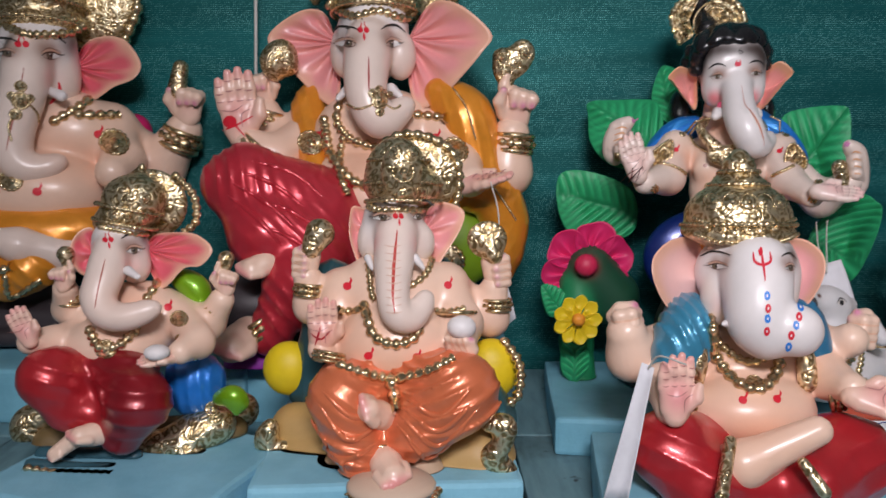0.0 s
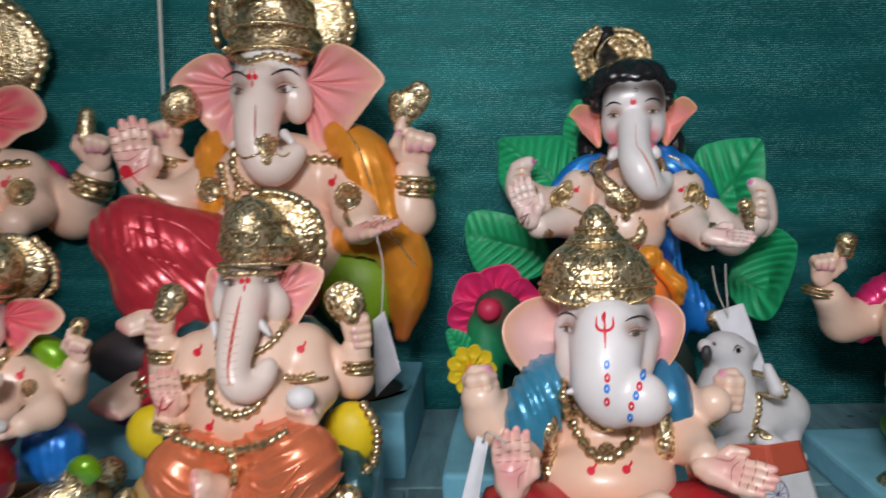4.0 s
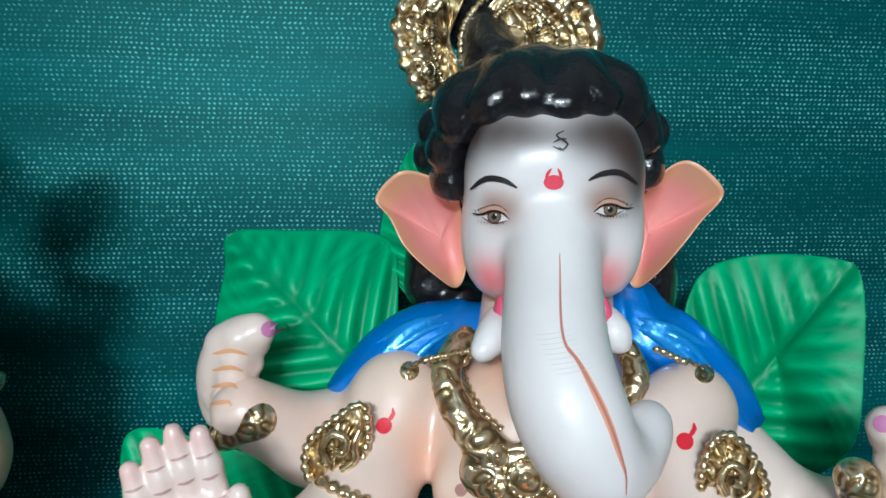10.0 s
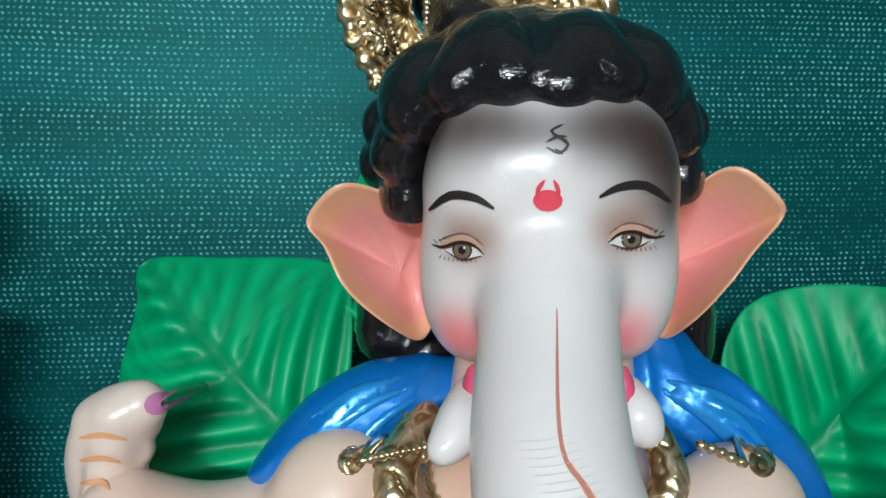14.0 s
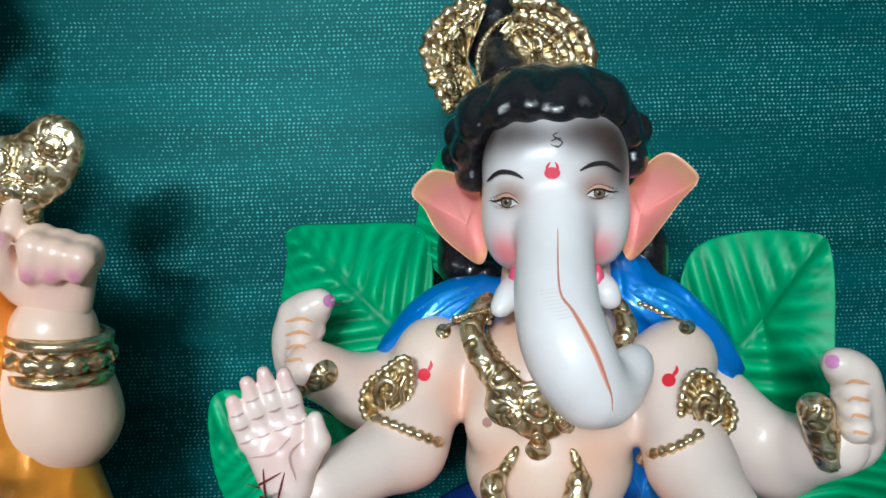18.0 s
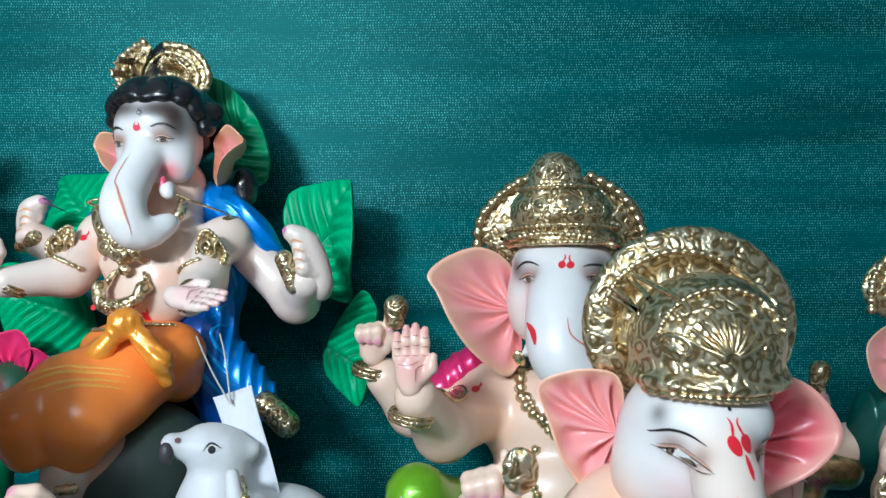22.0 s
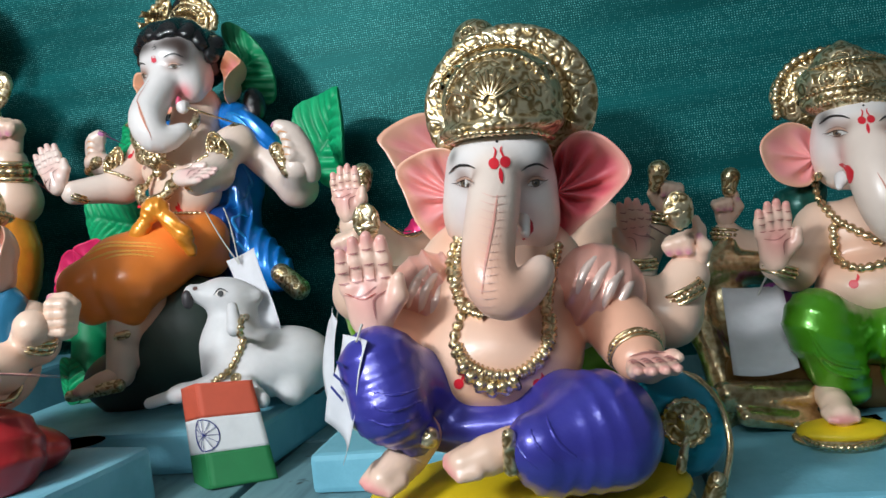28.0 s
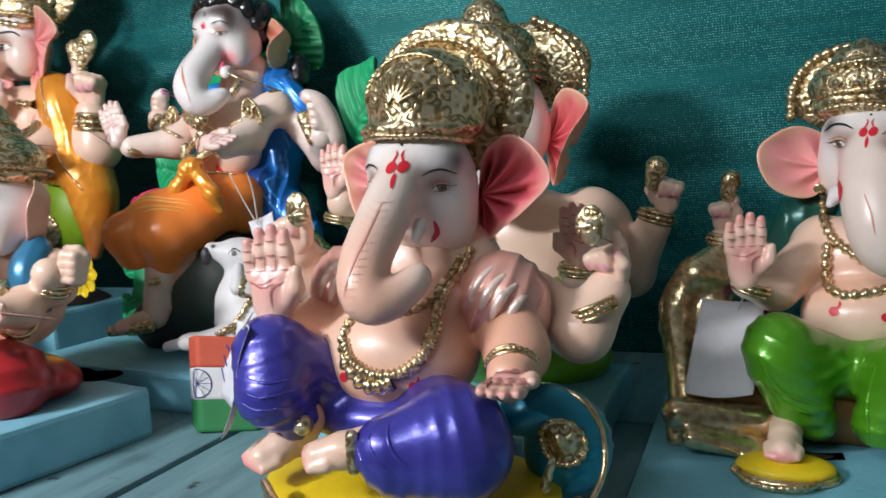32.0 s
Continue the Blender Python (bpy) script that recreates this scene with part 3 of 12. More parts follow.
def drop(s, c, w, on=SKINS):
    """A small red drop with a tail."""
    c = np.array(c, float)
    s.spot(c, w * 0.5, w * 0.5, MARK, on)
    s.stroke([c + np.array((0.2 * w, 0, 0.2 * w)), c + np.array((0.55 * w, 0, 0.7 * w)), c + np.array((0.5 * w, 0, 1.1 * w))], w * 0.3, MARK, on)


def bracelet(s, c, axis, radius, r):
    """Three gold bangles side by side, the middle one beaded."""
    a = unit(axis)
    s.ring(np.array(c) - a * r * 1.6, axis, radius, r * 0.7)
    s.ring(c, axis, radius * 1.04, r, bead=r * 1.9)
    s.ring(np.array(c) + a * r * 1.6, axis, radius, r * 0.7)


def medallion(s, c, r, on=SKINS):
    """A round gold brooch with a boss and a beaded edge."""
    c = np.array(c, float)
    way = unit(c - s.brush)
    x = unit(np.cross(way, (0, 0, 1)))
    z = np.cross(x, way)
    s.spot(c, r, r, (0.6, 0.45, 0.25), on, 0, 0.001, "gold", r * 0.35)
    s.spot(c, r * 0.42, r * 0.42, (0.6, 0.45, 0.25), on, 0, 0.001 + r * 0.34, "gold_trim", r * 0.3)
    s.rope([c + r * (math.cos(w) * x + math.sin(w) * z) for w in np.linspace(0, 2 * math.pi, 17)[:-1]], r * 0.2, "gold_trim", r * 0.42, True, on)


# ---------------------------------------------------------------- building helpers
def part(name, bm, mat, parent=None, label="", smooth=False):
    """One mesh object from a bmesh, under a thing if one is given."""
    me = bpy.data.meshes.new(name)
    bm.normal_update()
    bm.to_mesh(me)
    bm.free()
    for p in me.polygons:
        p.use_smooth = smooth
    me.materials.append(mat)
    ob = new(name, me)
    if parent is not None:
        ob.parent = parent
        ob.matrix_parent_inverse = Matrix.Identity(4)
    if label:
        tagged(ob, label)
    return ob


def block(size, bevel=0.004, cuts=0, ragged=0.0, seed=0):
    """A slab with worn edges, standing on its foot."""
    bm = bmesh.new()
    bmesh.ops.create_cube(bm, size=1.0)
    bmesh.ops.scale(bm, vec=size, verts=bm.verts)
    if cuts:
        bmesh.ops.subdivide_edges(bm, edges=bm.edges, cuts=cuts, use_grid_fill=True)
    if bevel:
        sharp = [e for e in bm.edges if len(e.link_faces) == 2 and e.calc_face_angle(0) > 0.5]
        bmesh.ops.bevel(bm, geom=sharp, offset=bevel, segments=2, profile=0.6, affect="EDGES")
    bmesh.ops.translate(bm, vec=(0, 0, size[2] / 2), verts=bm.verts)
    if ragged:
        for v in bm.verts:
            v.co += Vector(noise.noise_vector(v.co * 14 + Vector((seed, 0, 0)))) * ragged
    return bm


def board_paint(nt, bsdf):
    """Old pale-blue paint on wood: worn streaks, stains, scuffs."""
    co = nt.nodes.new("ShaderNodeTexCoord")
    stretch = nt.nodes.new("ShaderNodeMapping")
    stretch.inputs["Scale"].default_value = (14, 2.2, 14)
    nt.links.new(co.outputs["Object"], stretch.inputs[0])
    n = node(nt, "ShaderNodeTexNoise", Scale=3.0, Detail=8.0, Roughness=0.65)
    nt.links.new(stretch.outputs[0], n.inputs["Vector"])
    big = noise_of(nt, 5.5, 5, 0.6)
    a = ramp(nt, n.outputs[0], [(0.3, (0.10, 0.20, 0.23)), (0.5, (0.15, 0.29, 0.33)), (0.75, (0.20, 0.36, 0.40))])
    stain = ramp(nt, big.outputs[0], [(0.33, (0.42, 0.38, 0.36)), (0.46, (1, 1, 1))])
    spot = ramp(nt, noise_of(nt, 38, 3, 0.5).outputs[0], [(0.27, (0.12, 0.10, 0.09)), (0.33, (1, 1, 1))])
    c = mixed(nt, mixed(nt, a.outputs[0], stain.outputs[0], 0.8), spot.outputs[0], 0.9)
    nt.links.new(c, bsdf.inputs["Base Color"])
    bumped(nt, bsdf, n.outputs[0], 0.4, 0.002)


def foam_paint(nt, bsdf):
    """Pale-blue distemper on a foam board, a little grimy."""
    n = noise_of(nt, 12, 6, 0.6)
    fine = noise_of(nt, 260, 3)
    r = ramp(nt, n.outputs[0], [(0.3, (0.176, 0.440, 0.573)), (0.6, (0.264, 0.583, 0.732)), (0.8, (0.299, 0.627, 0.769))])
    info = nt.nodes.new("ShaderNodeObjectInfo")
    shade = ramp(nt, info.outputs["Random"], [(0.0, (0.774, 0.900, 0.900)), (1.0, (1, 1, 1))])
    nt.links.new(mixed(nt, r.outputs[0], shade.outputs[0], 1.0), bsdf.inputs["Base Color"])
    bumped(nt, bsdf, fine.outputs[0], 0.35, 0.0012)


def net_weave(nt, bsdf):
    """Green shade net: a fine lattice of tape loops, glints painted into the colour of some, over long uneven bands."""
    co = nt.nodes.new("ShaderNodeTexCoord")
    xyz = nt.nodes.new("ShaderNodeSeparateXYZ")
    nt.links.new(co.outputs["Object"], xyz.inputs[0])

    def calc(kind, a, b=None, c=None):
        m = nt.nodes.new("ShaderNodeMath")
        m.operation = kind
        for socket, v in zip(m.inputs, (a, b, c)):
            if hasattr(v, "is_linked"):
                nt.links.new(v, socket)
            elif v is not None:
                socket.default_value = v
        return m.outputs[0]

    def streaks(size, detail):
        mp = nt.nodes.new("ShaderNodeMapping")
        mp.inputs["Scale"].default_value = size
        nt.links.new(co.outputs["Object"], mp.inputs[0])
        n = node(nt, "ShaderNodeTexNoise", Scale=1.0, Detail=detail, Roughness=0.6)
        nt.links.new(mp.outputs[0], n.inputs["Vector"])
        return n.outputs[0]

    wander = noise_of(nt, 9, 2).outputs[0]
    u = calc("MULTIPLY_ADD", xyz.outputs[0], 1 / 0.0037, calc("MULTIPLY", streaks((14, 1, 120), 2), 3.0))
    v = calc("MULTIPLY_ADD", xyz.outputs[2], 1 / 0.0034, calc("MULTIPLY", wander, 1.2))
    cell = nt.nodes.new("ShaderNodeCombineXYZ")
    nt.links.new(calc("FLOOR", u), cell.inputs[0])
    nt.links.new(calc("FLOOR", v), cell.inputs[1])
    luck = nt.nodes.new("ShaderNodeTexWhiteNoise")
    luck.noise_dimensions = "2D"
    nt.links.new(cell.outputs[0], luck.inputs["Vector"])
    across = calc("SINE", calc("MULTIPLY", calc("FRACT", u), 3.1416))
    along = calc("SINE", calc("MULTIPLY", calc("FRACT", v), 3.1416))
    loop = calc("MULTIPLY", calc("POWER", across, 3.5), calc("POWER", along, 4.0))
    bands = streaks((0.9, 1, 26), 4)
    broad = streaks((1.2, 1, 6), 2)
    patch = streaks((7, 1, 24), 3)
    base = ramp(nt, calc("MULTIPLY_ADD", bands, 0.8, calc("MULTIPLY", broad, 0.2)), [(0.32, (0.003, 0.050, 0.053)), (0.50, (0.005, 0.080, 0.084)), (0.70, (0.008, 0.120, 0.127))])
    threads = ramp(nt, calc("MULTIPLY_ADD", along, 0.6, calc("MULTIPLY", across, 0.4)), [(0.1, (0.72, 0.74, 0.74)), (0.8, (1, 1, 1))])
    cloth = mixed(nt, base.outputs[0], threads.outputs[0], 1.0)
    # glints put into the base colour: chosen loops turn pale teal
    glint_mask = calc("MULTIPLY", loop, calc("MULTIPLY", calc("MULTIPLY_ADD", luck.outputs["Value"], 0.8, 0.2), calc("MULTIPLY_ADD", patch, 2.4, -0.5)))
    painted_glint = ramp(nt, glint_mask, [(0.10, (0, 0, 0)), (0.62, (1, 1, 1))])
    nt.links.new(mixed(nt, cloth, (0.18, 0.55, 0.54), painted_glint.outputs[0], "MIX"), bsdf.inputs["Base Color"])
    bumped(nt, bsdf, loop, 0.18, 0.0004)


def plaster(tone):
    def build(nt, bsdf):
        n = noise_of(nt, 4, 6, 0.6)
        r = ramp(nt, n.outputs[0], [(0.3, tuple(c * 0.75 for c in tone)), (0.7, tone)])
        nt.links.new(r.outputs[0], bsdf.inputs["Base Color"])
        bumped(nt, bsdf, noise_of(nt, 60, 4).outputs[0], 0.3, 0.004)
    return build


def paper(tone):
    def build(nt, bsdf):
        n = noise_of(nt, 45, 4, 0.6)
        r = ramp(nt, n.outputs[0], [(0.3, tuple(c * 0.88 for c in tone)), (0.7, tone)])
        nt.links.new(r.outputs[0], bsdf.inputs["Base Color"])
        bumped(nt, bsdf, n.outputs[0], 0.3, 0.002)
    return build


WOOD = material("worn_blue_board", board_paint, Roughness=0.6)
FOAM = material("pale_blue_foam", foam_paint, Roughness=0.62)
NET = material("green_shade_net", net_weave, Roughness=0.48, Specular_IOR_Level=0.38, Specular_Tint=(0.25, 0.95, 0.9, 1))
PLASTER = material("pale_bounce_plaster", plaster((0.84, 0.85, 0.84)), Roughness=0.9)
CONCRETE = material("floor_concrete", plaster((0.36, 0.36, 0.35)), Roughness=0.85)
CLOTH_DARK = material("table_skirt_cloth", plaster((0.05, 0.09, 0.10)), Roughness=0.9)
PAPER = material("white_paper", paper((0.74, 0.74, 0.78)), Roughness=0.75)
SAFFRON = material("saffron_print", paper((0.62, 0.10, 0.05)), Roughness=0.7)
FLAG_WHITE = material("white_print", paper((0.76, 0.76, 0.77)), Roughness=0.7)
FLAG_GREEN = material("green_print", paper((0.02, 0.20, 0.06)), Roughness=0.7)
NAVY = material("navy_print", paper((0.02, 0.03, 0.22)), Roughness=0.7)
STRING = material("white_string", paper((0.66, 0.65, 0.6)), Roughness=0.8)
GLOW = material("bulb_glow", lambda nt, b: None, Base_Color=(1, 0.7, 0.35, 1), Emission_Color=(1, 0.55, 0.18, 1), Emission_Strength=14.0)

# ---------------------------------------------------------------- the stall
TABLE = 0.75


def wall(name, size, at, mat, label):
    ob = part(name, block(size, 0), mat)
    ob.location = at
    return tagged(ob, label, "wall", kind="structure")


# unseen room added round the stall, its plaster kept pale to bounce fill light
wall("floor", (6.0, 5.0, 0.1), (0.3, -0.9, -0.1), CONCRETE, "grey concrete floor under the stall")
wall("ceiling", (6.0, 5.0, 0.1), (0.3, -0.9, 2.6), PLASTER, "unseen pale ceiling that bounces light onto the stall")
wall("wall_north", (6.0, 0.1, 2.6), (0.3, 1.46, 0), PLASTER, "unseen pale wall behind the green netting")
wall("wall_south", (6.0, 0.1, 2.6), (0.3, -3.35, 0), PLASTER, "unseen pale wall that bounces light onto the stall")
wall("wall_west", (0.1, 4.7, 2.6), (-2.75, -0.95, 0), PLASTER, "unseen pale side wall that bounces light")
wall("wall_east", (0.1, 4.7, 2.6), (3.35, -0.95, 0), PLASTER, "unseen pale side wall that bounces light")


def netting():
    """The green netting hung behind the idols: a thin sheet with slack folds."""
    nx, nz = 180, 90
    verts, faces = [], []
    for side in (0, 1):
        for k in range(nz + 1):
            for i in range(nx + 1):
                x, z = -1.9 + 4.2 * i / nx, 0.2 + 2.2 * k / nz
                y = 1.275 + 0.012 * noise.noise((x * 1.3, 0, z * 3.5)) + 0.004 * noise.noise((x * 3, 4, z * 12))
                y += 0.006 * max(0.0, noise.noise((x * 2.2, 9, 1.0))) * math.sin(z * 9)
                verts.append((x, y + side * 0.0015, z))
    row = nx + 1
    layer = row * (nz + 1)
    for k in range(nz):
        for i in range(nx):
            a = k * row + i
            faces.append((a, a + 1, a + row + 1, a + row))
            faces.append((layer + a, layer + a + row, layer + a + row + 1, layer + a + 1))
    me = bpy.data.meshes.new("netting")
    me.from_pydata(verts, [], faces)
    for p in me.polygons:
        p.use_smooth = True
    me.materials.append(NET)
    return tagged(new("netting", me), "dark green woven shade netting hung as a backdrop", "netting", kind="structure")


netting()


def trestle_table():
    """The long blue board table that carries the idols: each board a part."""
    top = new("display_table")
    tagged(top, "long table of worn pale-blue painted boards", "table")
    # two boards along the back, boards front to back before them
    for x0, x1 in ((-1.5, 0.55), (0.553, 2.2)):
        b = part("board", block((x1 - x0, 0.30, 0.025), 0.003, 2, 0.0012, x0), WOOD, top)
        b.location = ((x0 + x1) / 2, 1.115, TABLE - 0.025)
    for n, (x0, x1) in enumerate(((-1.5, -1.02), (-1.016, -0.58), (-0.576, -0.21), (-0.207, 0.088), (0.094, 0.552), (0.562, 1.0), (1.004, 1.5), (1.504, 2.2))):
        b = part("board", block((x1 - x0, 0.56, 0.025), 0.003, 2, 0.0012, n), WOOD, top)
        b.location = ((x0 + x1) / 2, 0.682, TABLE - 0.025 - 0.001 * (n % 2))
    part("apron", block((3.6, 0.03, 0.1), 0.003), WOOD, top).location = (0.35, 0.45, TABLE - 0.126)
    for x in (-1.4, 0.35, 2.1):
        for y in (0.47, 1.2):
            part("leg", block((0.06, 0.05, TABLE - 0.027), 0.004), WOOD, top).location = (x, y, 0)


trestle_table()


def foam_slab(x, y, wide, deep, thick, turn=0.0, z=TABLE, label="pale blue foam board under an idol", seed=0):
    ob = part("foam_board", block((wide, deep, thick), 0.006, 4, 0.0022, seed), FOAM, smooth=False)
    ob.matrix_world = pose(x, y, z, 0, 0, turn)
    return tagged(ob, label, "foam board", "foam boards under the idols")


foam_slab(-0.60, 1.13, 0.66, 0.25, 0.079, -2, seed=1, label="pale blue foam board under the orange idol")
foam_slab(-0.308, 0.721, 0.24, 0.20, 0.070, -16, seed=2, label="pale blue foam board under the small red idol")
foam_slab(-0.060, 0.793, 0.265, 0.25, 0.070, 2.6, seed=3, label="pale blue foam board under the copper idol")
foam_slab(-0.11, 1.12, 0.41, 0.24, 0.095, -3, seed=4, label="thick pale blue foam board under the large idol")
foam_slab(0.31, 0.725, 0.30, 0.19, 0.057, -8, seed=5, label="pale blue foam board under the white-faced idol")
foam_slab(0.36, 1.005, 0.42, 0.26, 0.050, -5, seed=6, label="pale blue foam board under the leaf idol and the cow")
foam_slab(0.803, 0.925, 0.32, 0.27, 0.038, 0, seed=7, label="pale blue foam board under the lime green idol")
foam_slab(0.860, 0.662, 0.20, 0.135, 0.014, -6, seed=8, label="pale blue foam board under the purple idol")
foam_slab(1.205, 0.88, 0.40, 0.38, 0.018, 0, seed=9, label="thin pale blue foam board under the tagged idol")


# ---------------------------------------------------------------- idols
copper_idol = Clay("seated_elephant_idol", (-0.055, 0.79, 0.8), (0.1797, -0.8394, 0.3553))
copper_idol.clay("skin", "skin", 0.0026, 0.01, 0.004)
copper_idol.ball((0.0003, 0.0132, 0.2473), (0.0333, 0.0306, 0.0386), WHITE)
copper_idol.ball((0.0019, 0.0078, 0.2645), (0.0291, 0.0251, 0.0224), WHITE)
copper_idol.ball((-0.0209, 0.003, 0.2352), (0.0159, 0.0159, 0.0212), IVORY)
copper_idol.ball((0.0308, -0.0003, 0.2358), (0.0156, 0.0156, 0.0209), IVORY)
copper_idol.coil([(0.0066, -0.0202, 0.2483), (0.0055, -0.0463, 0.2202), (0.0056, -0.0702, 0.1965), (0.0096, -0.0823, 0.1763), (0.0233, -0.0784, 0.1695), (0.0333, -0.069, 0.178), (0.0381, -0.0629, 0.1892)], [0.0217, 0.0174, 0.0133, 0.0114, 0.009, 0.0073, 0.0073], IVORY)
copper_idol.clay("body", "skin", 0.0026, 0.01, 0.004)
copper_idol.ball((0.0026, -0.0009, 0.1757), (0.0649, 0.0411, 0.0529), SKIN)
copper_idol.ball((0.0052, -0.0354, 0.1339), (0.0628, 0.0481, 0.0461), SKIN)
copper_idol.ball((-0.0536, 0.006, 0.1837), (0.0242, 0.0229, 0.0242), SKIN)
copper_idol.ball((0.0578, 0.0126, 0.189), (0.0239, 0.0226, 0.0239), SKIN)
copper_idol.tint((-0.0506, -0.0104, 0.1669), 0.0224, (0.84, 0.33, 0.17), 0.5)
copper_idol.tint((-0.0643, -0.0289, 0.1357), 0.0195, (0.84, 0.33, 0.17), 0.45)
copper_idol.limb([(-0.0518, -0.0061, 0.1794), (-0.0648, -0.0272, 0.147), (-0.0682, -0.0558, 0.1346)], [0.0226, 0.0196, 0.014], SKIN)
copper_idol.hand((-0.0661, -0.0582, 0.1515), (0, 0, 1), (0.1, -1, 0.1), 0.0391, "open", 1, PALM, SKIN)
copper_idol.tint((-0.0602, 0.0172, 0.1684), 0.0218, (0.84, 0.33, 0.17), 0.5)
copper_idol.tint((-0.0866, 0.002, 0.1556), 0.0189, (0.84, 0.33, 0.17), 0.45)
copper_idol.limb([(-0.0612, 0.0208, 0.1807), (-0.0874, 0.0046, 0.1664), (-0.0908, -0.0026, 0.1987)], [0.0219, 0.0189, 0.0148], SKIN)
copper_idol.hand((-0.0887, -0.0027, 0.2137), (-1, 0, 0.1), (0, -1, 0), 0.0414, "fist", 1, PALM, SKIN)
copper_idol.tint((0.0596, -0.0011, 0.1723), 0.0235, (0.84, 0.33, 0.17), 0.5)
copper_idol.tint((0.0759, -0.0301, 0.1414), 0.0203, (0.84, 0.33, 0.17), 0.45)
copper_idol.limb([(0.0591, 0.0022, 0.1857), (0.0756, -0.0272, 0.1529), (0.0743, -0.0675, 0.1429)], [0.0236, 0.0203, 0.0146], SKIN)
copper_idol.hand((0.073, -0.0811, 0.1429), (-0.3, -0.5, 0.5), (-0.2, -0.3, 1), 0.0335, "fist", -1, PALM, SKIN)
copper_idol.tint((0.0628, 0.0242, 0.1684), 0.0215, (0.84, 0.33, 0.17), 0.5)
copper_idol.tint((0.1071, 0.0143, 0.1381), 0.0199, (0.84, 0.33, 0.17), 0.45)
copper_idol.limb([(0.0625, 0.0264, 0.1809), (0.1068, 0.0178, 0.1492), (0.1114, 0.0136, 0.184)], [0.0215, 0.02, 0.0152], SKIN)
copper_idol.hand((0.1104, 0.013, 0.2029), (1, 0, 0.1), (0, -1, 0), 0.0447, "fist", -1, PALM, SKIN)
copper_idol.foot((-0.0004, -0.0906, 0.0739), (-0.0147, -0.1173, 0.0924), 0.0145, (0.3, -0.6, 0.6), SKIN)
copper_idol.foot((-0.005, -0.102, 0.0403), (0.0091, -0.1368, 0.0362), 0.0162, (0, -0.5, 0.8), SKIN)
copper_idol.tint((-0.0392, -0.0536, 0.1379), 0.0379, ORANGE_SKIN, 0.35)
copper_idol.tint((0.0132, -0.0764, 0.1107), 0.0428, ORANGE_SKIN, 0.4)
copper_idol.tint((-0.0144, -0.0353, 0.2374), 0.0139, BLUSH, 0.45)
copper_idol.tint((0.0342, -0.0374, 0.2379), 0.0137, BLUSH, 0.45)
copper_idol.clay("white", "matte", 0.0026, 0.004, 0.004)
copper_idol.limb([(-0.0218, -0.0389, 0.2252), (-0.0159, -0.0538, 0.2163)], [0.0044, 0.0025], WHITE)
copper_idol.limb([(0.0265, -0.0422, 0.2259), (0.0356, -0.0456, 0.2152)], [0.005, 0.0025], WHITE)
copper_idol.ball((0.073, -0.0868, 0.1646), (0.0142, 0.013, 0.0118), WHITE)
copper_idol.clay("cloth", "cloth", 0.0023, 0.011, 0.004)
copper_idol.ball((-0.0003, -0.0299, 0.0956), (0.0779, 0.0487, 0.0324), COPPER)
copper_idol.limb([(-0.0087, -0.0505, 0.1019), (-0.0433, -0.0908, 0.0946), (-0.0295, -0.1016, 0.0517)], [0.0317, 0.0317, 0.0254], COPPER, fold=(0, 0.012, 0.0022, (-0.0068, -0.0789, 0.1517)))
copper_idol.limb([(-0.0363, -0.0953, 0.0806), (-0.0202, -0.0923, 0.0292)], [0.0279, 0.0245], COPPER, fold=(0, 0.012, 0.0022, (-0.0068, -0.0789, 0.1517)))
copper_idol.limb([(0.0171, -0.05, 0.1057), (0.0711, -0.0947, 0.1028), (0.0382, -0.0994, 0.0724)], [0.0328, 0.0367, 0.0274], COPPER, fold=(0, 0.012, 0.0024, (0.0399, -0.0814, 0.1534)))
copper_idol.limb([(0.0632, -0.1031, 0.0931), (0.0219, -0.0959, 0.058)], [0.0323, 0.024], COPPER, fold=(0, 0.012, 0.0024, (0.0399, -0.0814, 0.1534)))
copper_idol.ridge([(0.0027, -0.0968, 0.0895), (0.0444, -0.1032, 0.0518), (0.086, -0.1098, 0.0927)], 0.003, COPPER)
copper_idol.ridge([(0.0069, -0.0979, 0.0968), (0.0445, -0.1016, 0.0661), (0.0826, -0.1049, 0.1006)], 0.003, COPPER)
copper_idol.ridge([(0.0121, -0.0988, 0.1023), (0.0459, -0.1008, 0.0807), (0.0774, -0.1011, 0.1088)], 0.003, COPPER)
copper_idol.ridge([(0.0009, -0.0953, 0.0788), (0.0377, -0.1014, 0.0389), (0.0762, -0.1133, 0.0762)], 0.003, COPPER)
copper_idol.ridge([(-0.069, -0.1, 0.0938), (-0.0444, -0.0925, 0.0539), (-0.0058, -0.0943, 0.072)], 0.003, COPPER)
copper_idol.ridge([(-0.074, -0.0964, 0.0764), (-0.0504, -0.0923, 0.0342), (-0.0099, -0.0926, 0.0522)], 0.003, COPPER)
copper_idol.ridge([(-0.0643, -0.1031, 0.1074), (-0.0367, -0.0947, 0.0772), (-0.0015, -0.097, 0.0919)], 0.003, COPPER)
copper_idol.ridge([(-0.0636, -0.0928, 0.0499), (-0.0395, -0.0925, 0.0187), (-0.0075, -0.0926, 0.03)], 0.003, COPPER)
copper_idol.clay("shawl", "cloth", 0.003, 0.012, 0.004)
copper_idol.coil([(-0.0697, 0.04, 0.191), (-0.0748, 0.0304, 0.1359), (-0.0997, 0.026, 0.0642)], [0.021, 0.0238, 0.0212], (0.03, 0.10, 0.12), fold=((1, 0.15, 0), 0.016, 0.001))
